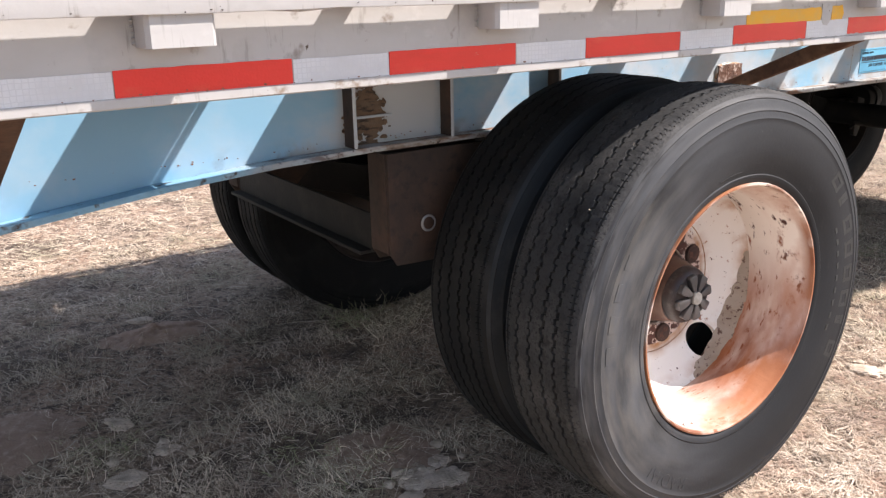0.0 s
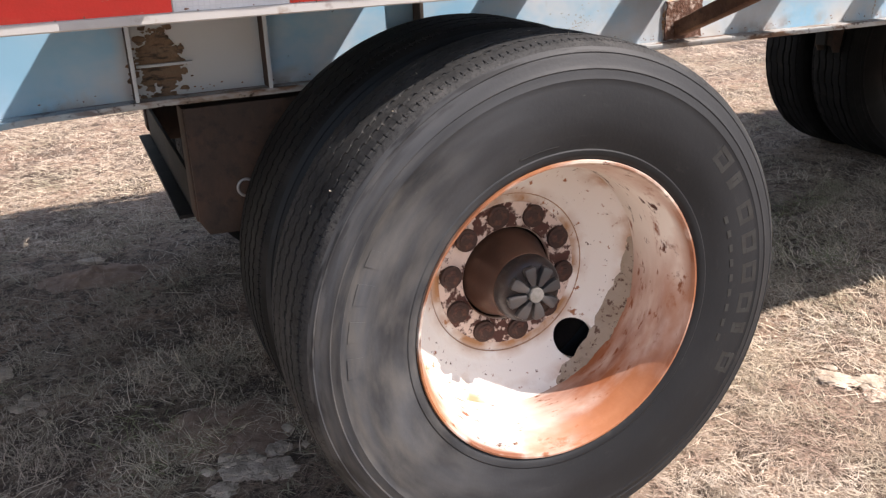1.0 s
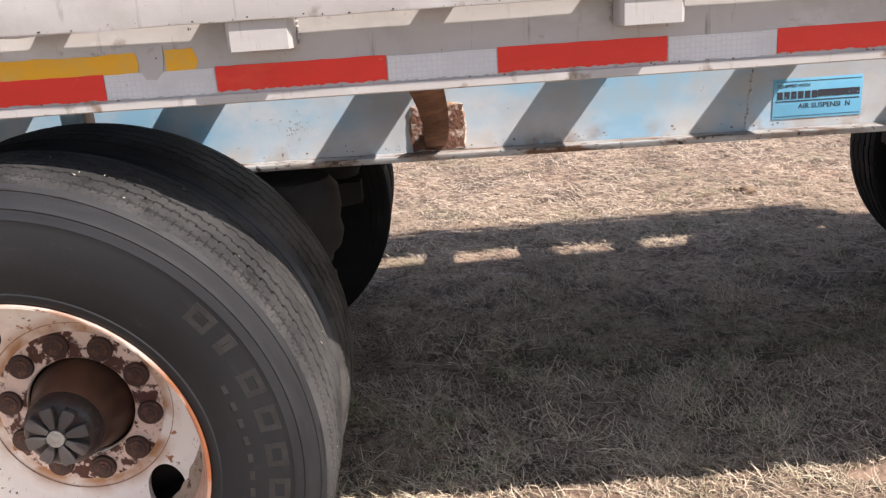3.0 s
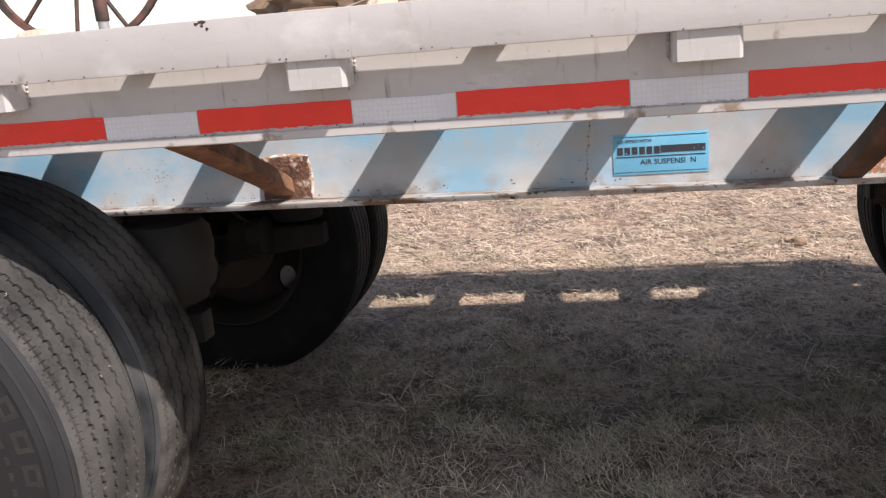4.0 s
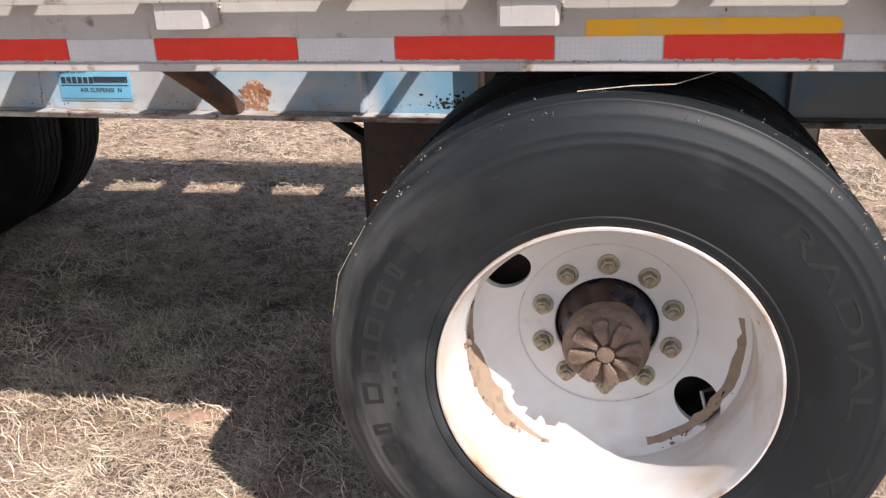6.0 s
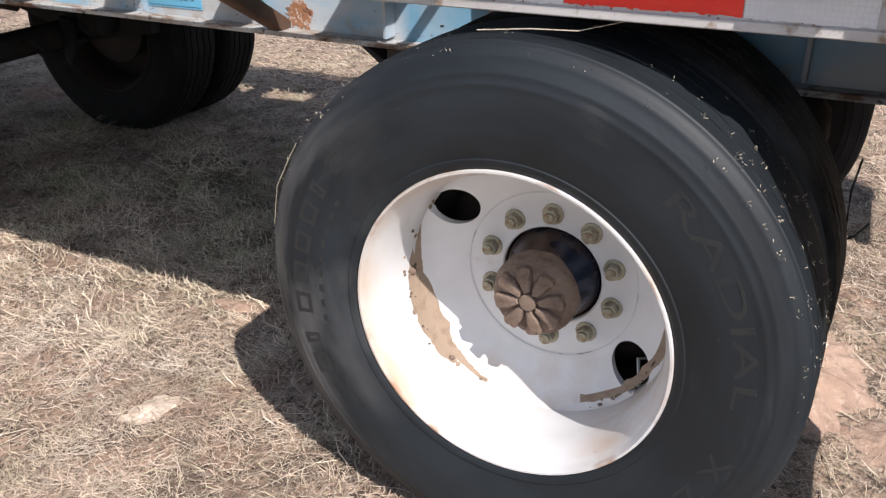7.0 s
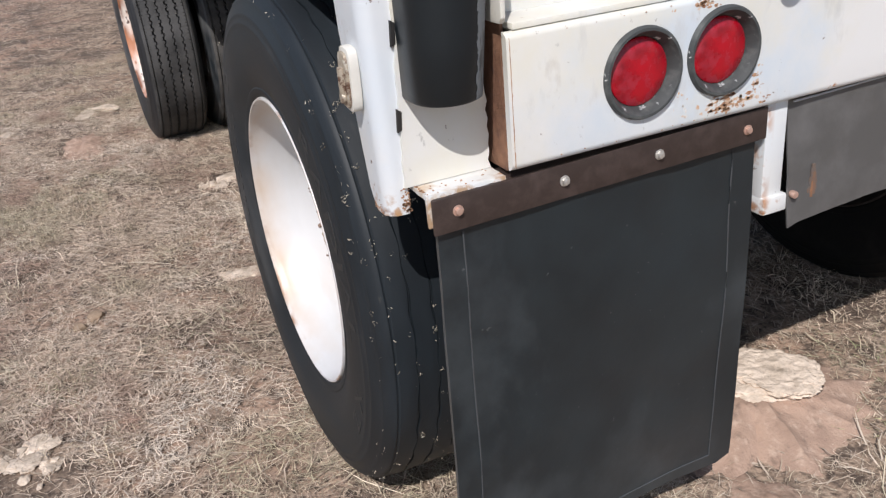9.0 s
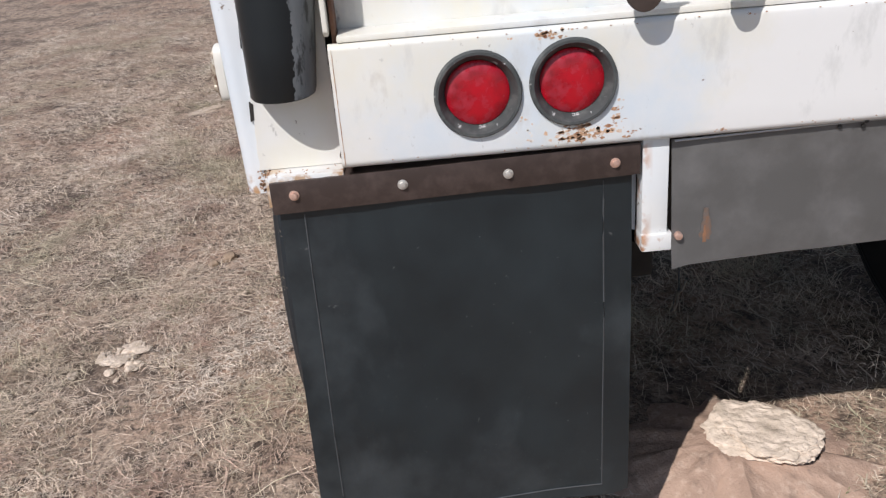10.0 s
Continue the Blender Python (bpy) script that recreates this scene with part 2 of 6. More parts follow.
white_tape = material("white_tape", (0.66, 0.67, 0.69), 0.32, layers=[
    ((0.55, 0.555, 0.57), 8, 0.45, 0.7, 5, None, ALL),
    ((0.44, 0.42, 0.40), 50, 0.66, 0.74, 6, 0.6, ALL)], bump=(240, 0.3, 0.002), cells=((0.58, 0.59, 0.61), 120, 0.02, 0.12))
yellow_paint = material("yellow_paint", (0.80, 0.40, 0.012), 0.5, layers=[
    ((0.66, 0.42, 0.10), 20, 0.5, 0.8, 5, None, ALL)], bump=(60, 0.15, 0.002))
decal_blue = material("decal_blue", (0.14, 0.46, 0.70), 0.4, layers=[
    ((0.20, 0.52, 0.74), 25, 0.5, 0.8, 5, None, ALL)])
decal_ink = material("decal_ink", (0.03, 0.033, 0.05), 0.5, layers=[((0.14, 0.4, 0.6), 130, 0.66, 0.72, 4, None, ALL)])
rust_wash = material("rust_wash", (0.56, 0.37, 0.24), 0.7, layers=[((0.66, 0.64, 0.60), 50, 0.45, 0.6, 6, None, ALL)])
blue_bloom = material("blue_bloom", (0.36, 0.41, 0.42), 0.7, layers=[((0.34, 0.29, 0.23), 70, 0.50, 0.62, 5, None, ALL)])
rust_pale = material("rust_pale", (0.42, 0.25, 0.15), 0.85, layers=[((0.26, 0.12, 0.065), 60, 0.48, 0.62, 6, None, ALL)], bump=(120, 0.6, 0.003))
# X and Z bands: dust plus painted sheen on the left and lit top
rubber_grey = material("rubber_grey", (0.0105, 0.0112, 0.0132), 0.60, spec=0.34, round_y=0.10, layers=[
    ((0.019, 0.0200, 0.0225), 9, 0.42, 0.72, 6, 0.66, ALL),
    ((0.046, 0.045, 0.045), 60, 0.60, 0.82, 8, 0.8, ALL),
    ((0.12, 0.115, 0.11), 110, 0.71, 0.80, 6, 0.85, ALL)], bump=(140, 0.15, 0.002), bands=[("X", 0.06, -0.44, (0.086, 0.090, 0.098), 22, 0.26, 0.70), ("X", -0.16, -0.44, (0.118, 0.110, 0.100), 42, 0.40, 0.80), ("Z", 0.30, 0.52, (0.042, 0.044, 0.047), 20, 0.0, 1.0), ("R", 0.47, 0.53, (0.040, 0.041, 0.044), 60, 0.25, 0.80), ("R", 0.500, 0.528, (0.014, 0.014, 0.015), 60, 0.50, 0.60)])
# the X band paints sunlight on the rear of the tread
tread_grey = material("tread_grey", (0.038, 0.038, 0.038), 0.75, spec=0.3, layers=[
    ((0.080, 0.077, 0.074), 8, 0.48, 0.72, 6, None, ALL),
    ((0.014, 0.014, 0.014), 24, 0.55, 0.72, 6, None, ALL),
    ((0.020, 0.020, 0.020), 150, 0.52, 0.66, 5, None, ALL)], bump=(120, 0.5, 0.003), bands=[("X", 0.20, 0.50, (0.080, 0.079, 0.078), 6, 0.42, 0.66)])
# darker rubber copy that carries the shade on the far tyres
shaded_rubber = material("shaded_rubber", (0.0065, 0.0065, 0.0068), 0.75, spec=0.2, layers=[
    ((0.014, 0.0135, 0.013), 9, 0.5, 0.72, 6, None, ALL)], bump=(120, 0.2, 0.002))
rubber_black = material("rubber_black", (0.0074, 0.0108, 0.0140), 0.58, spec=0.42, round_y=0.12, layers=[
    ((0.0150, 0.0216, 0.0275), 10, 0.42, 0.72, 6, 0.64, ALL),
    ((0.055, 0.056, 0.057), 14, 0.60, 0.84, 7, 0.75, ALL),
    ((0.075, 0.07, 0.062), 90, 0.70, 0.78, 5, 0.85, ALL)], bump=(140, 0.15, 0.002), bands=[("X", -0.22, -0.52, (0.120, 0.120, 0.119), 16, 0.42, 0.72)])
letter_grey = material("letter_grey", (0.019, 0.0187, 0.0185), 0.6, layers=[((0.03, 0.03, 0.03), 30, 0.42, 0.62, 5, None, ALL)])
# the X band paints the sunlit strip on the inner tyres' tread
tread_dark = material("tread_dark", (0.008, 0.0085, 0.009), 0.7, spec=0.3, layers=[
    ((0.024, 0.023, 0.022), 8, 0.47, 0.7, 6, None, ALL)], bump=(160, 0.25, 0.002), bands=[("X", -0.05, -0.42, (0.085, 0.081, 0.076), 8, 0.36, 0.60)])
letter_pale = material("letter_pale", (0.0135, 0.0162, 0.0186), 0.55, layers=[((0.02, 0.022, 0.023), 26, 0.45, 0.65, 5, None, ALL)])
letter_dark = material("letter_dark", (0.017, 0.019, 0.021), 0.55, layers=[((0.018, 0.02, 0.021), 30, 0.42, 0.62, 5, None, ALL)])
flap_rubber = material("flap_rubber", (0.0060, 0.0100, 0.0125), 0.40, spec=0.5, sheen=0.10, layers=[
    ((0.013, 0.020, 0.0235), 3.2, 0.44, 0.68, 7, 0.5, ALL),
    ((0.064, 0.076, 0.083), 2.6, 0.52, 0.86, 8, 0.52, (1, 1, 0.8)),
    ((0.09, 0.09, 0.09), 70, 0.70, 0.75, 4, 0.7, ALL)], bump=(30, 0.1, 0.004))
flap_seam = material("flap_seam", (0.055, 0.06, 0.064), 0.6, layers=[((0.05, 0.05, 0.05), 40, 0.5, 0.7, 4, None, ALL)])
cream_disc = material("cream_disc", (0.80, 0.765, 0.72), 0.45, layers=[
    ((0.60, 0.47, 0.37), 5, 0.58, 0.76, 7, 0.6, ALL),
    ((0.33, 0.14, 0.07), 42, 0.615, 0.665, 7, 0.85, ALL),
    ((0.09, 0.04, 0.03), 75, 0.65, 0.69, 6, 0.9, ALL)], bump=(90, 0.3, 0.002), bands=[("R", 0.212, 0.176, (0.40, 0.20, 0.09), 14, 0.34, 0.60), ("R", 0.250, 0.280, (0.45, 0.25, 0.14), 11, 0.46, 0.66)])
rusty_barrel = material("rusty_barrel", (0.82, 0.76, 0.69), 0.42, layers=[
    ((0.50, 0.29, 0.18), 3.4, 0.60, 0.76, 7, 0.5, (1, 0.6, 1)),
    ((0.27, 0.10, 0.05), 30, 0.60, 0.68, 8, 0.8, ALL),
    ((0.08, 0.035, 0.025), 60, 0.59, 0.65, 7, 0.9, ALL)], bump=(90, 0.35, 0.002), round_y=0.09, bands=[("Y", -0.095, -0.118, (0.22, 0.085, 0.045), 26, 0.36, 0.52), ("XZ", 0.17, 0.40, (0.37, 0.125, 0.052), 16, 0.16, 0.58), ("XZ", 0.28, 0.42, (0.27, 0.080, 0.035), 30, 0.46, 0.68), ("Y", -0.02, -0.085, (0.42, 0.17, 0.08), 16, 0.44, 0.66)])
nut_rust_dark = material("nut_rust_dark", (0.050, 0.026, 0.020), 0.75, layers=[
    ((0.12, 0.05, 0.035), 60, 0.5, 0.7, 6, None, ALL)], bump=(150, 0.5, 0.003))
rust_stud = material("rust_stud", (0.085, 0.034, 0.025), 0.8, layers=[
    ((0.66, 0.53, 0.46), 30, 0.455, 0.50, 8, None, ALL),
    ((0.07, 0.03, 0.025), 30, 0.55, 0.64, 7, None, ALL)], bump=(120, 0.6, 0.003))
white_wheel = material("white_wheel", (0.74, 0.745, 0.75), 0.38, layers=[
    ((0.64, 0.64, 0.63), 5, 0.45, 0.8, 5, 0.45, ALL),
    ((0.50, 0.37, 0.26), 4.5, 0.60, 0.76, 8, 0.7, ALL),
    ((0.20, 0.12, 0.08), 55, 0.72, 0.76, 6, 0.85, ALL)], bump=(60, 0.08, 0.002), bands=[("Y", -0.05, -0.105, (0.50, 0.33, 0.21), 9, 0.42, 0.66), ("Z", -0.12, -0.30, (0.56, 0.42, 0.30), 7, 0.52, 0.76)])
white_barrel = material("white_barrel", (0.67, 0.672, 0.675), 0.36, layers=[
    ((0.54, 0.54, 0.53), 5, 0.45, 0.8, 5, 0.45, ALL),
    ((0.38, 0.22, 0.13), 38, 0.69, 0.74, 8, 0.8, ALL),
    ((0.48, 0.36, 0.26), 4.5, 0.60, 0.78, 8, 0.7, ALL)], bump=(60, 0.08, 0.002), round_y=0.10, bands=[("Y", -0.050, -0.110, (0.50, 0.35, 0.22), 9, 0.44, 0.70), ("Y", -0.110, -0.124, (0.34, 0.19, 0.11), 40, 0.54, 0.68), ("X", 0.12, 0.26, (0.46, 0.32, 0.22), 15, 0.47, 0.66), ("Z", -0.12, -0.30, (0.54, 0.41, 0.30), 7, 0.50, 0.74)])
cap_mud_dark = material("cap_mud_dark", (0.215, 0.155, 0.118), 0.85, layers=[
    ((0.13, 0.085, 0.062), 26, 0.46, 0.64, 8, None, ALL),
    ((0.33, 0.25, 0.19), 11, 0.54, 0.72, 7, None, ALL)], bump=(110, 0.8, 0.005))
mud = material("mud", (0.32, 0.24, 0.175), 0.9, layers=[
    ((0.24, 0.17, 0.12), 30, 0.50, 0.68, 8, None, ALL)], bump=(120, 0.7, 0.004))
nut_metal = material("nut_metal", (0.38, 0.36, 0.28), 0.5, 0.5, layers=[
    ((0.26, 0.18, 0.11), 60, 0.5, 0.7, 6, 0.8, ALL)], bump=(120, 0.3, 0.002))
brown_metal = material("brown_metal", (0.070, 0.038, 0.028), 0.32, 0.35, layers=[
    ((0.15, 0.080, 0.055), 7, 0.45, 0.75, 6, 0.55, ALL)], bump=(60, 0.25, 0.002))
black_hub = material("black_hub", (0.060, 0.036, 0.027), 0.34, 0.3, layers=[
    ((0.14, 0.085, 0.06), 9, 0.5, 0.72, 6, 0.6, ALL), ((0.014, 0.024, 0.048), 7, 0.42, 0.54, 5, 0.2, ALL), ((0.11, 0.06, 0.04), 14, 0.60, 0.75, 6, 0.6, ALL)], bump=(60, 0.2, 0.002))
fin_grey = material("fin_grey", (0.082, 0.080, 0.083), 0.34, 0.3, layers=[
    ((0.09, 0.08, 0.078), 30, 0.48, 0.68, 6, 0.5, ALL)], bump=(90, 0.2, 0.002))
plug_grey = material("plug_grey", (0.27, 0.265, 0.255), 0.45, 0.4, layers=[((0.18, 0.17, 0.16), 60, 0.45, 0.7, 5, None, ALL)])
mud_film = material("mud_film", (0.36, 0.295, 0.235), 0.8, layers=[
    ((0.27, 0.205, 0.15), 12, 0.46, 0.68, 7, None, ALL),
    ((0.11, 0.06, 0.042), 70, 0.56, 0.62, 7, None, ALL)], bump=(120, 0.5, 0.003))
grey_cap = material("grey_cap", (0.036, 0.032, 0.033), 0.38, 0.45, layers=[
    ((0.10, 0.092, 0.09), 40, 0.55, 0.75, 6, 0.5, ALL),
    ((0.055, 0.035, 0.03), 20, 0.48, 0.7, 6, 0.8, ALL)], bump=(90, 0.3, 0.002))
# darker than rust: the second brace's shade is put into this brown
shaded_brown = material("shaded_brown", (0.085, 0.050, 0.034), 0.7, layers=[
    ((0.17, 0.095, 0.062), 9, 0.46, 0.72, 7, None, ALL),
    ((0.06, 0.036, 0.027), 30, 0.54, 0.70, 7, None, ALL)], bump=(90, 0.4, 0.003))
dark_bar = material("dark_bar", (0.050, 0.035, 0.030), 0.45, 0.3, layers=[
    ((0.085, 0.060, 0.052), 8, 0.45, 0.75, 6, 0.6, LONG),
    ((0.06, 0.04, 0.035), 40, 0.6, 0.75, 6, 0.7, ALL)], bump=(50, 0.2, 0.002))
bright_bolt = material("bright_bolt", (0.62, 0.60, 0.56), 0.4, 0.7, bump=(150, 0.3, 0.002))
copper_bolt = material("copper_bolt", (0.60, 0.40, 0.32), 0.5, 0.6, bump=(150, 0.4, 0.002))
sheet_rust = material("sheet_rust", (0.125, 0.108, 0.098), 0.6, layers=[((0.155, 0.10, 0.072), 60, 0.45, 0.65, 6, None, ALL)])
sheet_stain = material("sheet_stain", (0.155, 0.105, 0.08), 0.65, layers=[((0.20, 0.105, 0.062), 50, 0.45, 0.65, 6, None, ALL)])
sheet_core = material("sheet_core", (0.22, 0.11, 0.06), 0.7, layers=[((0.28, 0.14, 0.075), 50, 0.45, 0.65, 6, None, ALL)])
grey_sheet = material("grey_sheet", (0.115, 0.112, 0.108), 0.5, 0.3, layers=[
    ((0.165, 0.16, 0.156), 3, 0.42, 0.75, 6, 0.55, LONG),
    ((0.11, 0.105, 0.10), 14, 0.52, 0.78, 7, None, ALL)], bump=(40, 0.12, 0.002))
black_bumper = material("black_bumper", (0.006, 0.0095, 0.012), 0.34, spec=0.5, layers=[
    ((0.022, 0.025, 0.029), 14, 0.58, 0.8, 6, 0.6, ALL)], bump=(50, 0.15, 0.002))
scuff_grey = material("scuff_grey", (0.70, 0.70, 0.70), 0.6, layers=[((0.30, 0.29, 0.28), 26, 0.55, 0.66, 7, None, ALL)])
# pale grey for dust and the sky's sheen on the bumper flank
sheen_rubber = material("sheen_rubber", (0.16, 0.172, 0.18), 0.55, layers=[
    ((0.09, 0.10, 0.105), 16, 0.45, 0.65, 7, None, (1, 1, 0.25)), ((0.02, 0.024, 0.027), 60, 0.56, 0.66, 6, 0.4, (1, 1, 0.4))], bump=(90, 0.2, 0.002))
lens_red = material("lens_red", (0.40, 0.004, 0.014), 0.20, layers=[((0.20, 0.003, 0.010), 24, 0.45, 0.68, 5, 0.35, ALL), ((0.34, 0.03, 0.05), 60, 0.50, 0.75, 5, 0.5, ALL)])
grommet_black = material("grommet_black", (0.05, 0.055, 0.055), 0.65, layers=[
    ((0.11, 0.115, 0.11), 30, 0.5, 0.7, 6, None, ALL),
    ((0.58, 0.59, 0.58), 42, 0.60, 0.635, 7, None, ALL)], bump=(120, 0.4, 0.002))
lamp_cream = material("lamp_cream", (0.66, 0.64, 0.58), 0.5, layers=[((0.45, 0.38, 0.28), 40, 0.55, 0.8, 6, None, ALL)])
lamp_insert = material("lamp_insert", (0.42, 0.36, 0.28), 0.35, 0.3, layers=[
    ((0.13, 0.07, 0.045), 60, 0.50, 0.58, 6, 0.7, ALL), ((0.7, 0.68, 0.6), 60, 0.6, 0.7, 4, 0.3, ALL)], bump=(200, 0.6, 0.003))
wood_grey = material("wood_grey", (0.22, 0.18, 0.14), 0.85, layers=[
    ((0.13, 0.105, 0.085), 6, 0.42, 0.7, 7, None, (0.15, 5, 5))], bump=(60, 0.4, 0.003), vary=0.15)
soil = material("soil", (0.37, 0.272, 0.198), 0.95, layers=[
    ((0.37, 0.235, 0.165), 0.9, 0.48, 0.64, 6, None, ALL),
    ((0.14, 0.100, 0.074), 2.3, 0.47, 0.62, 6, None, ALL),
    ((0.50, 0.395, 0.30), 7, 0.52, 0.72, 8, None, ALL),
    ((0.10, 0.072, 0.054), 13, 0.50, 0.64, 7, None, ALL),
    ((0.075, 0.054, 0.041), 45, 0.48, 0.66, 8, None, ALL)], bump=(70, 0.9, 0.012))
bare_dirt = material("bare_dirt", (0.40, 0.275, 0.205), 0.95, layers=[
    ((0.29, 0.195, 0.145), 10, 0.45, 0.7, 7, None, ALL),
    ((0.20, 0.14, 0.105), 26, 0.56, 0.72, 7, None, ALL),
    ((0.50, 0.37, 0.285), 40, 0.52, 0.7, 8, None, ALL)], bump=(130, 0.5, 0.006))
pale_stone = material("pale_stone", (0.68, 0.565, 0.455), 0.9, layers=[
    ((0.42, 0.34, 0.26), 16, 0.48, 0.72, 8, None, ALL),
    ((0.26, 0.20, 0.155), 45, 0.62, 0.72, 8, None, ALL)], bump=(60, 0.9, 0.008), vary=0.12)
straw = material("straw", (0.57, 0.465, 0.36), 0.75, layers=[
    ((0.66, 0.575, 0.475), 1.2, 0.44, 0.68, 5, None, ALL),
    ((0.54, 0.385, 0.30), 0.9, 0.50, 0.66, 6, None, ALL),
    ((0.40, 0.37, 0.245), 1.7, 0.53, 0.64, 6, None, ALL),
    ((0.37, 0.285, 0.215), 4.0, 0.50, 0.66, 6, None, ALL)], island=0.22)
thatch_blade = material("thatch_blade", (0.58, 0.465, 0.36), 0.75, layers=[
    ((0.68, 0.59, 0.49), 2.1, 0.46, 0.66, 5, None, ALL),
    ((0.30, 0.23, 0.17), 9, 0.54, 0.64, 6, None, ALL),
    ((0.42, 0.365, 0.25), 1.4, 0.53, 0.66, 6, None, ALL),
    ((0.36, 0.245, 0.185), 3.1, 0.50, 0.64, 6, None, ALL)], island=0.42)
chaff_pale = material("chaff_pale", (0.52, 0.46, 0.36), 0.8, layers=[((0.30, 0.25, 0.18), 90, 0.5, 0.65, 4, None, ALL)])
pale_blade = material("pale_blade", (0.69, 0.57, 0.44), 0.7, layers=[
    ((0.42, 0.38, 0.25), 1.9, 0.50, 0.64, 5, None, ALL),
    ((0.44, 0.33, 0.25), 3.7, 0.50, 0.66, 5, None, ALL)], island=0.30)
grass_blade = material("grass_blade", (0.42, 0.35, 0.245), 0.7, layers=[
    ((0.22, 0.225, 0.12), 1.6, 0.52, 0.68, 5, None, ALL),
    ((0.50, 0.43, 0.32), 3.4, 0.44, 0.62, 5, None, ALL)], island=0.4)
plate_rust = material("plate_rust", (0.185, 0.118, 0.074), 0.85, layers=[
    ((0.17, 0.12, 0.082), 9, 0.48, 0.66, 8, None, (1, 1, 5)),
    ((0.035, 0.025, 0.02), 22, 0.52, 0.64, 8, None, (1, 1, 4))], bump=(90, 0.8, 0.005))
pale_stalk = material("pale_stalk", (0.78, 0.67, 0.52), 0.7, layers=[((0.48, 0.42, 0.29), 5, 0.50, 0.66, 5, None, ALL)], island=0.35)
green_weed = material("green_weed", (0.27, 0.29, 0.145), 0.7, layers=[((0.36, 0.33, 0.2), 14, 0.45, 0.65, 4, None, ALL)], island=0.35)
brown_hide = material("brown_hide", (0.20, 0.135, 0.09), 0.85, layers=[
    ((0.34, 0.25, 0.17), 8, 0.5, 0.7, 7, None, ALL)], bump=(40, 0.6, 0.01))
iron_dark = material("iron_dark", (0.06, 0.045, 0.04), 0.7, 0.3, layers=[((0.24, 0.10, 0.08), 7, 0.5, 0.7, 6, 0.85, ALL)], bump=(90, 0.4, 0.003))
galvanised = material("galvanised", (0.45, 0.46, 0.47), 0.45, 0.4, layers=[((0.33, 0.34, 0.35), 9, 0.45, 0.7, 5, None, ALL)], bump=(60, 0.15, 0.003))

# ---------------------------------------------------------------- helpers


def box(bm, x0, x1, y0, y1, z0, z1, bevel=0.0):
    b = bmesh.new()
    bmesh.ops.create_cube(b, size=1.0, matrix=Matrix.LocRotScale(((x0 + x1) / 2, (y0 + y1) / 2, (z0 + z1) / 2), None, (x1 - x0, y1 - y0, z1 - z0)))
    if bevel:
        bmesh.ops.bevel(b, geom=b.edges[:], offset=bevel, segments=2, profile=0.6, affect="EDGES")
    merge(bm, b)
    return bm


def merge(bm, other, m=None):
    """Adds the bmesh other to bm and frees it."""
    if m is not None:
        other.transform(m)
    me = bpy.data.meshes.new("tmp")
    other.to_mesh(me)
    other.free()
    bm.from_mesh(me)
    bpy.data.meshes.remove(me)


def cyl(bm, p0, p1, r0, r1=None, seg=24, bevel=0.0):
    p0, p1 = Vector(p0), Vector(p1)
    d = p1 - p0
    b = bmesh.new()
    bmesh.ops.create_cone(b, cap_ends=True, cap_tris=False, segments=seg, radius1=r0, radius2=r0 if r1 is None else r1, depth=d.length)
    if bevel:
        bmesh.ops.bevel(b, geom=[e for e in b.edges if len(e.link_faces) == 2 and e.calc_face_angle(0) > 1.0], offset=bevel, segments=2, profile=0.6, affect="EDGES")
    merge(bm, b, Matrix.Translation((p0 + p1) / 2) @ d.to_track_quat("Z", "Y").to_matrix().to_4x4())
    return bm


def revolve(bm, profile, seg=96, closed=False, bend=None):
    """Turns a profile of (radius, y) about the y axis."""
    n = len(profile)
    rows = []
    for i in range(seg):
        a = 2 * math.pi * i / seg
        row = []
        for j, (r, y) in enumerate(profile):
            if bend:
                r, y = bend(i, j, r, y)
            row.append(bm.verts.new((r * math.cos(a), y, r * math.sin(a))))
        rows.append(row)
    for i in range(seg):
        a, b = rows[i], rows[(i + 1) % seg]
        for j in range(n if closed else n - 1):
            k = (j + 1) % n
            bm.faces.new((a[j], b[j], b[k], a[k]))
    bmesh.ops.recalc_face_normals(bm, faces=bm.faces[:])
    return bm


def prism(bm, outline, axis, a, b, bevel=0.0):
    """An outline in the plane square to axis ('x': y,z; 'y': x,z; 'z': x,y), drawn out from a to b."""
    def put(u, v, w):
        return {"x": (w, u, v), "y": (u, w, v), "z": (u, v, w)}[axis]
    t = bmesh.new()
    lo = [t.verts.new(put(u, v, a)) for u, v in outline]
    hi = [t.verts.new(put(u, v, b)) for u, v in outline]
    n = len(outline)
    t.faces.new(lo)
    t.faces.new(hi)
    for i in range(n):
        t.faces.new((lo[i], lo[(i + 1) % n], hi[(i + 1) % n], hi[i]))
    bmesh.ops.recalc_face_normals(t, faces=t.faces[:])
    if bevel:
        bmesh.ops.bevel(t, geom=t.edges[:], offset=bevel, segments=2, profile=0.6, affect="EDGES")
    merge(bm, t)
    return bm


def sweep(bm, points, r, seg=8):
    """A round bar along a line of points."""
    pts = [Vector(p) for p in points]
    rings = []
    for i, p in enumerate(pts):
        d = (pts[min(i + 1, len(pts) - 1)] - pts[max(i - 1, 0)]).normalized()
        q = d.to_track_quat("Z", "Y").to_matrix()
        rr = r[i] if isinstance(r, (list, tuple)) else r
        rings.append([bm.verts.new(p + q @ Vector((rr * math.cos(2 * math.pi * k / seg), rr * math.sin(2 * math.pi * k / seg), 0))) for k in range(seg)])
    for a, b in zip(rings, rings[1:]):
        for k in range(seg):
            bm.faces.new((a[k], a[(k + 1) % seg], b[(k + 1) % seg], b[k]))
    bm.faces.new(rings[0][::-1])
    bm.faces.new(rings[-1])
    return bm


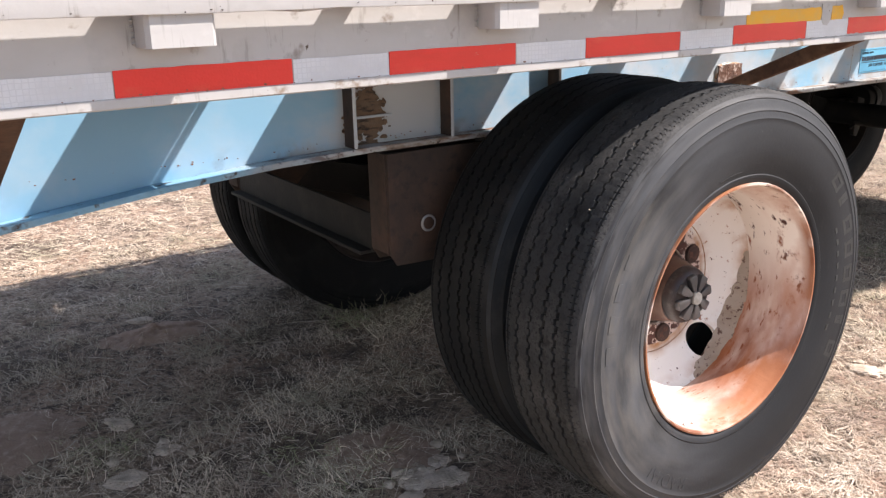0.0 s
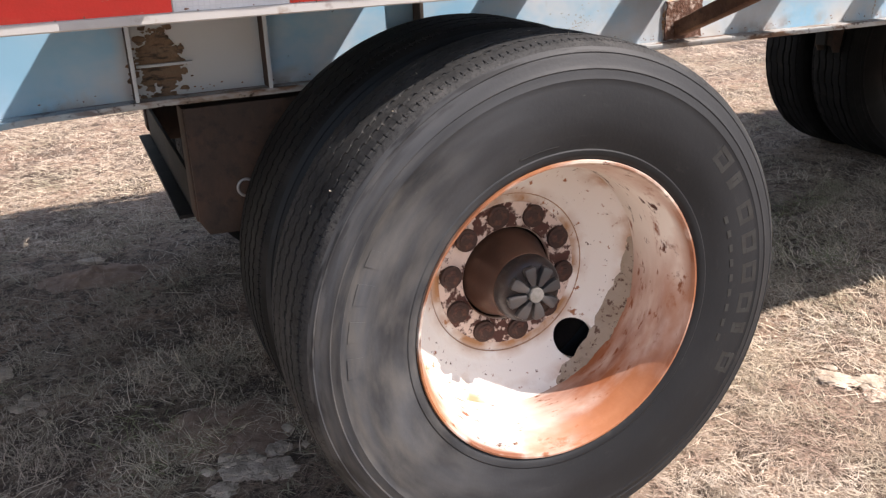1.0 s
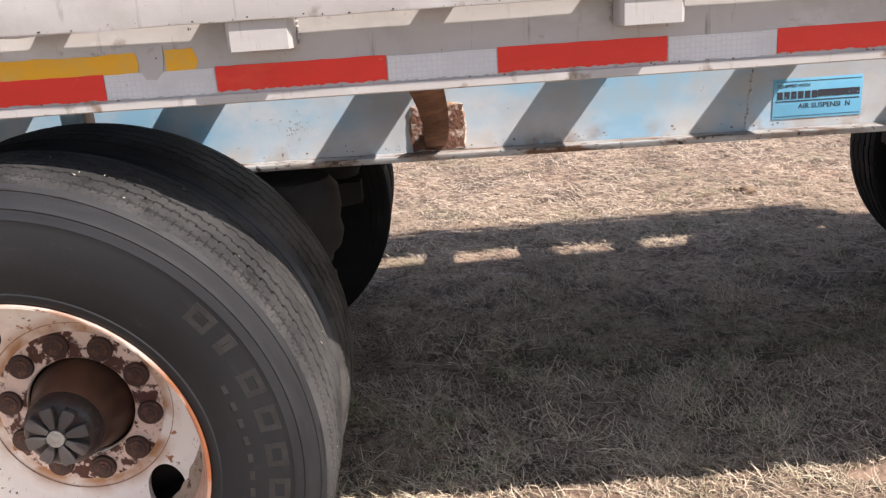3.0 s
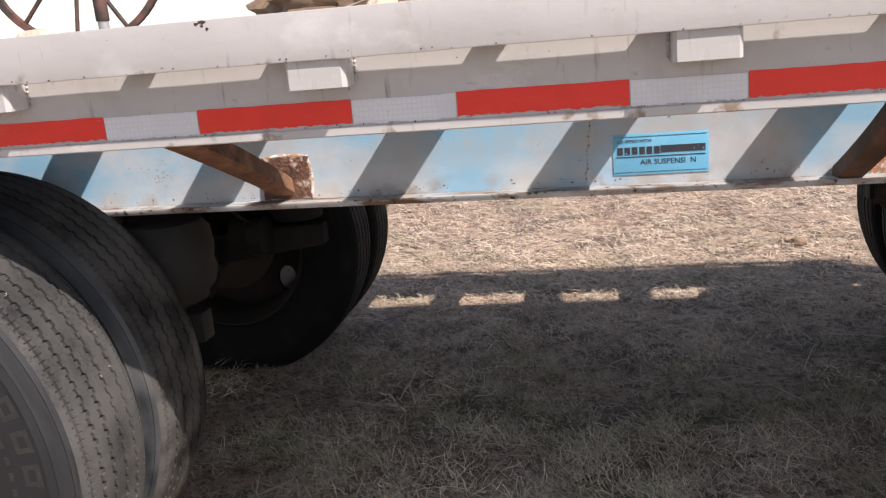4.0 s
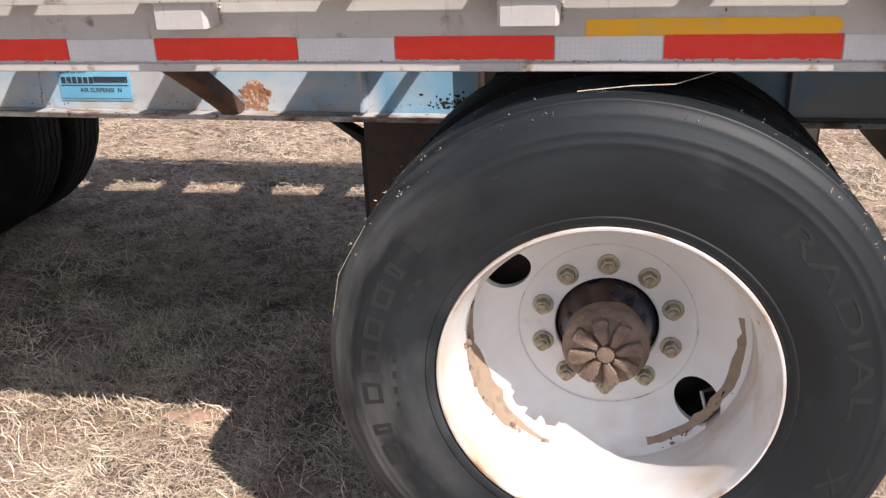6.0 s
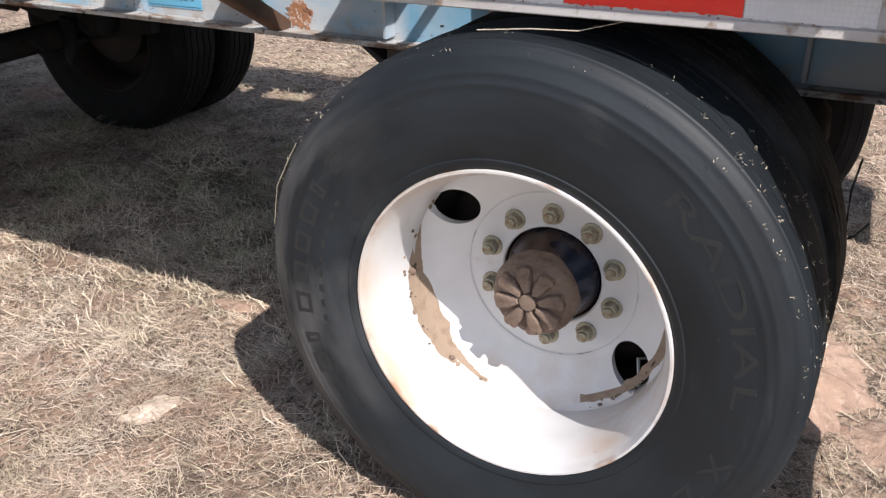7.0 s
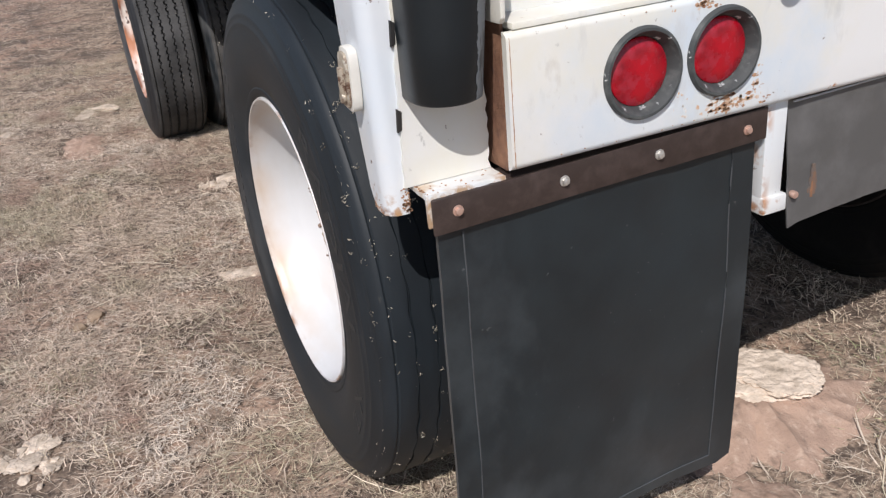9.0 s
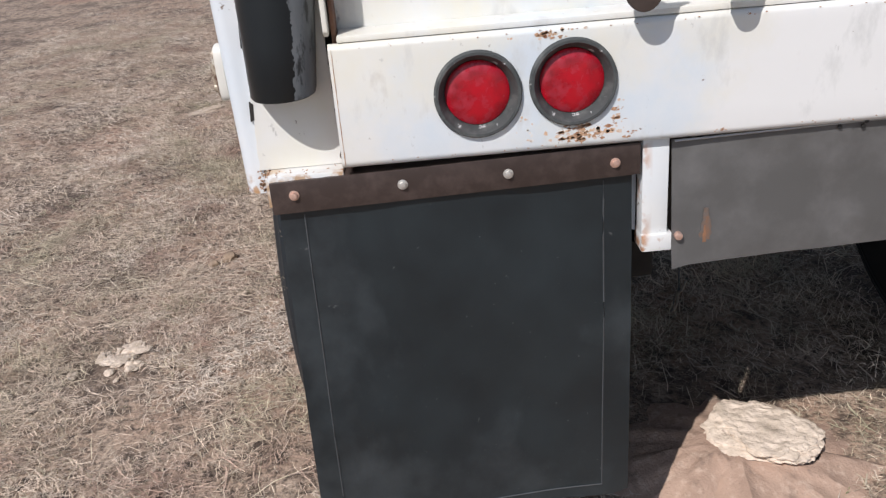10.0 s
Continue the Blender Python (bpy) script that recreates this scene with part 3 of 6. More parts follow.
def finish(name, bm, mats, smooth=False):
    me = bpy.data.meshes.new(name)
    bm.to_mesh(me)
    bm.free()
    for m in mats if isinstance(mats, (list, tuple)) else [mats]:
        me.materials.append(m)
    if smooth:
        me.polygons.foreach_set("use_smooth", [True] * len(me.polygons))
        me.set_sharp_from_angle(angle=radians(38))
    return me


made = []


def part(name, bm, mats, parent=None, label="", at=None, smooth=True):
    ob = new(name, finish(name, bm, mats, smooth) if isinstance(bm, bmesh.types.BMesh) else bm)
    made.append(ob)
    if parent:
        ob.parent = parent
    if at is not None:
        ob.matrix_basis = at
    if label:
        ob["label"] = label
    return ob


def thing(name, label, category, at=None, group="", kind=""):
    ob = new(name)
    ob.empty_display_size = 0.1
    if at is not None:
        ob.matrix_basis = at
    return tagged(ob, label, category, group, kind)


def text_mesh(words, size, thick):
    """The words as a flat mesh in the x-y plane with the built-in font, its corner at the origin."""
    cu = bpy.data.curves.new("letters", "FONT")
    cu.body, cu.size, cu.extrude, cu.resolution_u = words, size, thick / 2, 3
    ob = new("letters", cu)
    bpy.context.view_layer.update()
    me = bpy.data.meshes.new_from_object(ob.evaluated_get(bpy.context.evaluated_depsgraph_get()))
    bpy.data.objects.remove(ob)
    bpy.data.curves.remove(cu)
    bm = bmesh.new()
    bm.from_mesh(me)
    bpy.data.meshes.remove(me)
    return bm


def cut(bm, cutters, name="cut"):
    """Cuts the closed bmesh cutters out of bm; returns a new bmesh."""
    a = new(name, finish(name, bm, []))
    holes = new("cutter", finish("cutter", cutters, []))
    md = a.modifiers.new("cut", "BOOLEAN")
    md.operation, md.solver, md.object = "DIFFERENCE", "EXACT", holes
    bpy.context.view_layer.update()
    me = bpy.data.meshes.new_from_object(a.evaluated_get(bpy.context.evaluated_depsgraph_get()))
    out = bmesh.new()
    out.from_mesh(me)
    for o in (a, holes):
        old = o.data
        bpy.data.objects.remove(o)
        bpy.data.meshes.remove(old)
    bpy.data.meshes.remove(me)
    return out


def ragged(x0, x1, step, rng, base, amount):
    """Points from x0 to x1 with an uneven height."""
    n = max(2, int(abs(x1 - x0) / step))
    return [(x0 + (x1 - x0) * i / n, base + rng.uniform(-amount, amount)) for i in range(n + 1)]

# ---------------------------------------------------------------- ground

rng = random.Random(5)
DIRT = [(-1.50, 1.36, 0.30, 0.22), (-0.86, 1.95, 0.30, 0.13), (-0.55, 0.42, 0.20, 0.15), (0.02, -0.49, 0.36, 0.16), (3.30, 0.62, 0.26, 0.34),
        (1.86, 0.43, 0.14, 0.06), (-0.75, 0.75, 0.16, 0.12), (2.03, -0.74, 0.07, 0.06), (-0.25, 0.75, 0.25, 0.2), (3.55, 0.75, 0.2, 0.2), (1.02, 0.03, 0.13, 0.08), (2.86, -0.80, 0.20, 0.15), (3.16, -0.70, 0.20, 0.15), (2.08, -0.61, 0.055, 0.05), (2.03, -0.10, 0.08, 0.06), (0.55, -0.62, 0.07, 0.04), (3.43, 0.60, 0.20, 0.16), (3.52, 0.84, 0.22, 0.28), (3.90, 0.60, 0.24, 0.15), (3.14, -0.56, 0.13, 0.10), (2.84, -0.24, 0.14, 0.08), (3.42, -0.22, 0.12, 0.08), (2.05, -0.62, 0.12, 0.09)]


def height(x, y):
    p = Vector((x, y, 0))
    h = 0.012 * noise.noise(p * 1.1) + 0.006 * noise.noise(p * 4.7) + 0.003 * noise.noise(p * 15)
    r = math.hypot(x - 1.5, y - 1)
    return h + (0.0 if r < 8 else 0.25 * noise.noise(p * 0.04) * min(1, (r - 8) / 40))


def stretched(lo, hi, step):
    near = list(np.arange(lo, hi + 1e-6, step))
    out, s = [], step
    while (out[-1] if out else hi) < 900:
        s *= 1.22
        out.append((out[-1] if out else hi) + s)
    return [lo + hi - v for v in reversed(out)] + near + out


def make_ground():
    xs, ys = stretched(-2.6, 5.6, 0.045), stretched(-1.7, 3.4, 0.045)
    verts = [(x, y, height(x, y)) for y in ys for x in xs]
    w = len(xs)
    faces = [(j * w + i, j * w + i + 1, (j + 1) * w + i + 1, (j + 1) * w + i) for j in range(len(ys) - 1) for i in range(w - 1)]
    me = bpy.data.meshes.new("ground")
    me.from_pydata(verts, [], faces)
    me.polygons.foreach_set("use_smooth", [True] * len(me.polygons))
    me.materials.append(soil)
    tagged(new("ground", me), "dry tan soil of a pasture thinly covered with straw", "ground", kind="structure")


make_ground()


def in_dirt(x, y):
    k = np.zeros(len(x))
    for cx, cy, rx, ry in DIRT:
        k = np.maximum(k, 1.25 - ((x - cx) / rx) ** 2 - ((y - cy) / ry) ** 2)
    return np.clip(k, 0, 1)


def strands(name, count, area, length, width, rise, mat, label, seed, curl=0.5, clump=0, thin=0.9, skew=1.0, patchy=0.0, spread=0.05, comb=0.0, pile=0.006):
    """Many thin bent blades on the ground as one mesh: each a strip that ends in a point."""
    g = np.random.default_rng(seed)
    x0, x1, y0, y1 = area
    if clump:
        cx, cy = g.uniform(x0, x1, clump), g.uniform(y0, y1, clump)
        k = g.integers(0, clump, count)
        x, y = cx[k] + g.normal(0, spread, count), cy[k] + g.normal(0, spread, count)
    else:
        x, y = g.uniform(x0, x1, count), g.uniform(y0, y1, count)
    bare = thin * in_dirt(x, y)
    if patchy:
        k = np.array([noise.noise(Vector((a * 2.1, b * 2.1, 5))) + 0.8 * noise.noise(Vector((a * 6.5, b * 6.5, 5))) + 0.4 * noise.noise(Vector((a * 15, b * 15, 5))) for a, b in zip(x, y)])
        bed = np.clip(np.minimum(np.minimum(x + 2.2, 3.3 - x), np.minimum(y - 0.15, 2.3 - y)) * 3, 0, 1)
        bare = np.maximum(bare, np.minimum(patchy * np.clip(0.35 - 1.3 * k, 0, 1), 0.93) * (0.62 + 0.38 * bed))
    keep = g.random(count) > bare
    x, y = x[keep], y[keep]
    n = len(x)
    z = np.array([height(a, b) for a, b in zip(x, y)])
    ang = g.uniform(0, 2 * np.pi, n)
    if comb:                    # neighbours lie much the same way
        flow = np.array([noise.noise(Vector((a * 2.6, b * 2.6, 7))) + 0.6 * noise.noise(Vector((a * 8, b * 8, 3))) for a, b in zip(x, y)])
        ang = flow * 5.0 + g.normal(0, comb, n) + np.pi * g.integers(0, 2, n)
    ln = length[0] + (length[1] - length[0]) * g.random(n) ** skew
    up = g.uniform(rise[0], rise[1], n)
    turn = g.normal(0, curl, n)
    wd = g.uniform(width[0], width[1], n)
    v = np.zeros((n, 5, 3))
    px, py, pz = x.copy(), y.copy(), z + g.uniform(-0.002, pile, n)
    for s in range(3):
        a = ang + turn * s
        flat = np.sqrt(np.maximum(0, 1 - up ** 2))
        ww = wd * (0.9, 1.0, 0.0)[s] / 2
        v[:, 2 * s, 0], v[:, 2 * s, 1], v[:, 2 * s, 2] = px - np.sin(a) * ww, py + np.cos(a) * ww, pz
        if s == 2:
            break
        v[:, 2 * s + 1, 0], v[:, 2 * s + 1, 1], v[:, 2 * s + 1, 2] = px + np.sin(a) * ww, py - np.cos(a) * ww, pz + ww * 0.5
        px, py, pz = px + np.cos(a) * ln / 2 * flat, py + np.sin(a) * ln / 2 * flat, pz + up * ln / 2
        up = up * g.uniform(0.2, 1.0, n) - (0.08 if rise[1] < 0.5 else 0.0)
    base = (np.arange(n) * 5)[:, None]
    loops = np.concatenate([base + np.array([0, 1, 3, 2]), base + np.array([2, 3, 4])], axis=1).reshape(-1)
    starts = np.stack([np.arange(n) * 7, np.arange(n) * 7 + 4], axis=1).reshape(-1)
    me = bpy.data.meshes.new(name)
    me.vertices.add(n * 5)
    me.vertices.foreach_set("co", v.reshape(-1))
    me.loops.add(len(loops))
    me.loops.foreach_set("vertex_index", loops.astype(np.int32))
    me.polygons.add(n * 2)
    me.polygons.foreach_set("loop_start", starts.astype(np.int32))
    me.update(calc_edges=True)
    me.validate()
    me.materials.append(mat)
    return tagged(new(name, me), label, "grass", kind="stuff")


NEAR = (-2.4, 5.2, -1.4, 3.4)
strands("straw", 170000, NEAR, (0.010, 0.062), (0.0009, 0.0021), (0.0, 0.35), straw, "pale dry straw lying matted on the soil", 1, curl=0.6, skew=1.7, patchy=1.1)
strands("straw_mat", 140000, NEAR, (0.010, 0.042), (0.0008, 0.0018), (0.05, 0.70), pale_blade, "matted clumps of pale dry grass", 12, curl=0.7, clump=6000, skew=1.8, patchy=1.2, spread=0.030)
strands("thatch", 178000, (-0.9, 5.2, -1.4, 0.35), (0.018, 0.075), (0.0010, 0.0022), (-0.05, 0.30), thatch_blade, "thick thatch of dead grass lying combed one way", 15, curl=0.5, skew=1.5, patchy=1.6, comb=0.8, pile=0.020)
strands("long_straw", 1500, NEAR, (0.10, 0.28), (0.0014, 0.0026), (0.0, 0.12), pale_stalk, "long single stalks lying on the grass", 14, curl=0.35)
strands("dry_grass", 60000, NEAR, (0.012, 0.045), (0.0008, 0.0016), (0.3, 0.85), grass_blade, "short dry grass with a little green", 2, skew=1.8, patchy=0.5)
strands("grass_clumps", 30000, NEAR, (0.02, 0.07), (0.0010, 0.0022), (0.35, 0.9), grass_blade, "clumps of half-green dry grass", 3, clump=420, skew=1.5)
strands("shade_grass", 28000, (-2.2, 3.2, 0.35, 2.4), (0.02, 0.075), (0.0012, 0.0026), (0.15, 0.85), pale_blade, "thin dry grass standing in the shade of the trailer", 7, curl=0.9, clump=300, skew=1.7)
strands("shade_straw", 14000, (-0.9, 2.9, 0.02, 1.15), (0.030, 0.10), (0.0013, 0.0030), (0.05, 0.75), pale_stalk, "coarse pale dead grass standing in loose clumps", 31, curl=0.9, clump=150, skew=1.5, spread=0.065)
strands("side_straw", 46000, (-5.5, 4.4, -3.6, -1.4), (0.015, 0.08), (0.0012, 0.0026), (0.0, 0.4), straw, "dry straw beside the trailer", 9, curl=0.9, skew=2.2)
strands("side_thatch", 110000, (-4.2, 4.6, -3.3, -1.3), (0.025, 0.10), (0.0013, 0.0030), (-0.05, 0.45), thatch_blade, "thatch of dead grass beside the trailer", 21, curl=0.6, skew=1.6, patchy=1.5, comb=0.9, pile=0.024)
strands("far_thatch", 70000, (-3.0, 4.6, 2.3, 6.2), (0.03, 0.11), (0.0018, 0.0040), (-0.05, 0.40), pale_blade, "pale dead grass on the farther pasture", 22, curl=0.6, skew=1.5, patchy=0.8, comb=0.9, pile=0.024)
strands("far_straw", 42000, (-8, 6, -3.6, 7.5), (0.03, 0.10), (0.002, 0.0045), (0.0, 0.4), straw, "dry straw over the farther pasture", 4)

# ---------------------------------------------------------------- trailer

YC = 1.075                                             # centre line of the trailer
TILT = pose(1, 0, 0, 0, 0.355, 0) @ pose(-1, 0, 0)     # the bed falls slightly to the rear
MIRROR = Matrix.Translation((0, 2 * YC, 0)) @ Matrix.Diagonal((1, -1, 1, 1))
trailer = thing("flatbed_trailer", "worn white and pale blue flatbed trailer parked on dry grass", "trailer")


def both(name, build, mats, label=""):
    """A part on the near side and its mirror image on the far side."""
    bm = build()
    far = bm.copy()
    far.transform(MIRROR)
    bmesh.ops.reverse_faces(far, faces=far.faces[:])
    a = part(name, bm, mats, trailer, label, TILT)
    part(name, far, mats, trailer, label, TILT)
    return a


FRONT, REAR = -6.0, 3.675


def side_rail():
    bm = bmesh.new()
    # one folded section: top flange, web, bottom lip that stands a little proud
    prism(bm, [(-0.010, 1.333), (-0.078, 1.333), (-0.078, 1.1495), (-0.083, 1.1475), (-0.083, 1.135), (-0.081, 1.133), (-0.010, 1.133), (-0.010, 1.142), (-0.068, 1.142), (-0.068, 1.324), (-0.010, 1.324)], "x", FRONT, REAR)
    return bm


both("side_rail", side_rail, white_rail, "grimy white steel side channel")


def rub_rail():
    bm = bmesh.new()
    r = random.Random(8)
    box(bm, FRONT, REAR + 0.02, -0.1430, -0.1290, 1.262, 1.339, 0.0025)
    bmesh.ops.subdivide_edges(bm, edges=[e for e in bm.edges if e.calc_length() > 5], cuts=160)
    for v in bm.verts:
        v.co.y += 0.0016 * noise.noise(Vector((v.co.x * 3, 0, 0)))
        if v.co.z < 1.30:
            v.co.z += 0.0022 * noise.noise(Vector((v.co.x * 9, 3, 0))) - (0.003 if r.random() < 0.01 else 0)
    return bm


both("rub_rail", rub_rail, white_rail, "chipped white flat steel rub rail")


r = random.Random(77)
chips = [(r.uniform(-2.4, 3.6), 1.2635 + abs(r.gauss(0, 0.004)), r.uniform(0.0005, 0.0018)) for k in range(130)] + [(r.uniform(-2.4, 3.6), r.uniform(1.265, 1.337), r.uniform(0.0004, 0.0010)) for k in range(40)] \
    + [(0.93 + r.gauss(0, 0.006), 1.333 + r.uniform(-0.012, 0.003), r.uniform(0.002, 0.004)) for k in range(5)]


def stake_pocket():
    bm = bmesh.new()
    # a U of flat steel, open below, tapered towards its foot
    out = [(-0.05, -0.0785), (-0.05, -0.128), (-0.044, -0.1355), (0.044, -0.1355), (0.05, -0.128), (0.05, -0.0785),
           (0.043, -0.0785), (0.043, -0.124), (0.039, -0.1285), (-0.039, -0.1285), (-0.043, -0.124), (-0.043, -0.0785)]
    prism(bm, out, "z", 1.217, 1.325)
    r = random.Random(3)
    # weld beads at both flanks
    for s in (-1, 1):
        for k in range(13):
            z = 1.222 + k * 0.008
            b = bmesh.new()
            bmesh.ops.create_icosphere(b, subdivisions=1, radius=0.0032, matrix=Matrix.Translation((s * 0.0525 + r.uniform(-0.001, 0.001), -0.0805, z)) @ Matrix.Diagonal((1, 1.1, r.uniform(0.6, 0.9), 1)))
            merge(bm, b)
    return bm


def spool():
    bm = bmesh.new()
    cyl(bm, (0, -0.1295, 1.296), (0, -0.077, 1.296), 0.022, seg=16)
    cyl(bm, (0, -0.080, 1.296), (0, -0.0775, 1.296), 0.027, seg=16)
    return bm


pocket_mesh = finish("stake_pocket", stake_pocket(), white_rail, True)
spool_mesh = finish("spool", spool(), white_rail, True)
FLIP = Matrix.Translation((0, 2 * YC, 0)) @ pose(0, 0, 0, 0, 0, 180)
for k in range(-11, 5):
    x = 1.105 + 0.603 * k
    for m in (Matrix.Identity(4), FLIP):
        part("stake_pocket", pocket_mesh, None, trailer, at=TILT @ Matrix.Translation((x, 0, 0)) @ m)
        if x + 0.3 < REAR - 0.1:
            part("rail_spacer", spool_mesh, None, trailer, at=TILT @ Matrix.Translation((x + 0.3015, 0, 0)) @ m)

# main beams: web, flanges that follow the deepening neck
LOWER = [(-6.0, 0.62), (-3.4, 0.64), (-2.5, 0.715), (-1.5, 0.840), (-1.16, 0.876), (-0.9, 0.893), (-0.65, 0.900), (0.5, 0.899), (2.6, 0.890), (3.72, 0.888)]


def beam_web():
    bm = bmesh.new()
    prism(bm, LOWER + [(3.72, 1.30), (-6.0, 1.30)], "y", 0.548, 0.558)
    return bm


def beam_flange():
    bm = bmesh.new()
    prism(bm, [(x, z - 0.001) for x, z in LOWER] + [(x, z + 0.013) for x, z in reversed(LOWER)], "y", 0.497, 0.547, 0.002)
    prism(bm, [(x, z - 0.001) for x, z in LOWER] + [(x, z + 0.013) for x, z in reversed(LOWER)], "y", 0.559, 0.61, 0.002)
    box(bm, -6.0, 3.72, 0.43, 0.68, 1.301, 1.314, 0.002)
    return bm


both("beam_web", beam_web, blue_paint, "faded pale blue beam web with bare patches")
both("beam_flange", beam_flange, rusty_flange)


def stiffener(x, y0=0.500, z0=0.913):
    bm = bmesh.new()
    box(bm, x - 0.005, x + 0.005, y0, 0.5475, z0, 1.299, 0.002)
    return bm


for x in (-2.6, -1.52, -0.697, -0.407, -0.03, 2.435, 2.735, 3.45):
    zs = 0.913 if x > -0.9 else 0.99 if x < -2 else 0.86
    both("stiffener", lambda: stiffener(x, z0=zs), dark_rust if x in (-0.697, -0.407, -0.03, 2.735) else pale_web)
    if x in (-0.697, -0.407):
        both("stiffener_edge", lambda: box(bmesh.new(), x - 0.0045, x + 0.0045, 0.4965, 0.4995, zs, 1.299, 0.001), pale_web)

# recessed dark panel behind the second stiffener pair, welded seam, rusted pads
bm = bmesh.new()
r = random.Random(4)
for k in range(16):
    z = 0.915 + k * 0.011
    b = bmesh.new()
    bmesh.ops.create_icosphere(b, subdivisions=1, radius=0.0042, matrix=Matrix.Translation((1.512 + 0.09 * (z - 0.97) + r.uniform(-0.002, 0.002), 0.5478, z)) @ Matrix.Diagonal((r.uniform(0.5, 1.2), 0.5, 1.2, 1)))
    merge(bm, b)
part("weld_seam", bm, rusty_flange, trailer, "rusty weld seam", TILT)


def pad(x0, x1, z0, z1, seed, y=0.5478, thick=0.006, wave=0.006):
    r = random.Random(seed)
    pts = []
    n = 7
    for k in range(n):
        pts.append((x0 + (x1 - x0) * k / n, z0 + r.uniform(-wave, wave)))
    for k in range(n):
        pts.append((x1 + r.uniform(-wave, wave), z0 + (z1 - z0) * k / n))
    for k in range(n):
        pts.append((x1 - (x1 - x0) * k / n, z1 + r.uniform(-wave, wave)))
    for k in range(n):
        pts.append((x0 + r.uniform(-wave, wave), z1 - (z1 - z0) * k / n))
    bm = bmesh.new()
    prism(bm, pts, "y", y - thick, y)
    return bm


part("brace_pad", pad(0.712, 0.835, 0.914, 1.018, 1, thick=0.010, wave=0.003), pad_rust, trailer, "square rusted steel pad", TILT)
weld = random.Random(8)
loop = [(0.7735 + 0.0645 * c * (abs(c) ** 0.2) / max(abs(c), abs(q)) ** 0.9, 0.966 + 0.0545 * q * (abs(q) ** 0.2) / max(abs(c), abs(q)) ** 0.9) for c, q in ((math.cos(2 * math.pi * k / 72), math.sin(2 * math.pi * k / 72)) for k in range(73))]
bm = sweep(bmesh.new(), [(x + weld.uniform(-0.0012, 0.0012), 0.5462, z + weld.uniform(-0.0012, 0.0012)) for x, z in loop], [0.0042 + weld.uniform(-0.0014, 0.0012) for k in loop], 6)
part("pad_weld", bm, white_shelf, trailer, "chipped pale paint over a weld", TILT)
bm = bmesh.new()
r = random.Random(12)
star = []
for k in range(34):
    a = 2 * math.pi * k / 34
    q = 0.040 * (1 + r.uniform(-0.22, 0.2))
    star.append((2.136 + q * 1.08 * math.cos(a), 0.944 + q * math.sin(a)))
prism(bm, star, "y", 0.5462, 0.5476)
part("rust_patch", bm, star_rust, trailer, "patch of bare orange rust", TILT)
# patch of eaten-away metal with its small ledge, between the two forward stiffeners


def flakes(items, axis, level, thick, seed):
    """Small ragged scales on a flat face; items: (u, v, size)."""
    q = random.Random(seed)
    bm = bmesh.new()
    for u, v, s in items:
        n = 7
        f = q.uniform(0.8, 1.9)
        prism(bm, [(u + s * f * q.uniform(0.5, 1.2) * math.cos(2 * math.pi * k / n), v + s * q.uniform(0.5, 1.2) * math.sin(2 * math.pi * k / n)) for k in range(n)], axis, level - thick * q.uniform(0.5, 1.0), level)
    return bm


r = random.Random(2)
spots = []
while len(spots) < 330:
    u, v = r.gauss(0, 0.42), r.gauss(0, 0.42)
    if abs(u) < 1 and abs(v) < 1:
        spots.append((-0.636 + 0.066 * u, 0.985 + 0.080 * v - 0.012 * u * u, r.uniform(0.003, 0.012) * (1.2 - 0.6 * max(abs(u), abs(v)))))
tagged(part("rusted_plate", flakes(spots, "y", 0.5476, 0.005, 5), plate_rust, trailer, "ragged scaly brown rust hole", TILT), kind="stuff")
bm = box(bmesh.new(), -0.686, -0.568, 0.536, 0.5455, 0.979, 0.985, 0.001)
part("plate_ledge", bm, pale_web, trailer, "", TILT)

tagged(part("chipped_paint", flakes(chips, "y", -0.1432, 0.0008, 9), dark_rust, trailer, "dark chips in the white paint", TILT, smooth=False), kind="stuff")
low = [(r.uniform(-2.4, 3.6), 1.1500 + r.uniform(-0.001, 0.0025), r.uniform(0.0006, 0.0018)) for k in range(120)]
tagged(part("chipped_paint", flakes(low, "y", -0.0812, 0.0008, 19), rust, trailer, "dark chips in the white paint", TILT, smooth=False), kind="stuff")
edge = [(r.uniform(-1.6, 2.7), 0.9175 + abs(r.gauss(0, 0.007)), r.uniform(0.0006, 0.0024)) for k in range(150)]
tagged(part("rust_scale", flakes(edge, "y", 0.5478, 0.0008, 29), rust, trailer, "scabs of rust on the beam web", TILT, smooth=False), kind="stuff")
grease = [(2.70 - abs(r.gauss(0, 0.05)), 0.915 + abs(r.gauss(0, 0.016)), r.uniform(0.001, 0.005)) for k in range(90)]
tagged(part("grease_spots", flakes(grease, "y", 0.5478, 0.0006, 49), grime, trailer, "black spots of grease on the beam web", TILT, smooth=False), kind="stuff")
# black sheet added on the web where deep shade falls over the wheel
bm = bmesh.new()
prism(bm, [(2.745, 0.914), (3.28, 0.914), (3.28, 1.298), (2.745, 1.298)], "y", 0.5400, 0.5472, 0.001)
part("greasy_plate", bm, grime, trailer, "black sheet that stands for deep shade on the web", TILT)
bloom = [(0.425 + r.gauss(0, 0.030), 0.985 + r.gauss(0, 0.018), r.uniform(0.0005, 0.0022)) for k in range(60)]
tagged(part("rust_bloom", flakes(bloom, "y", 0.5478, 0.0006, 39), blue_bloom, trailer, "pale rust bloom in the blue paint", TILT, smooth=False), kind="stuff")

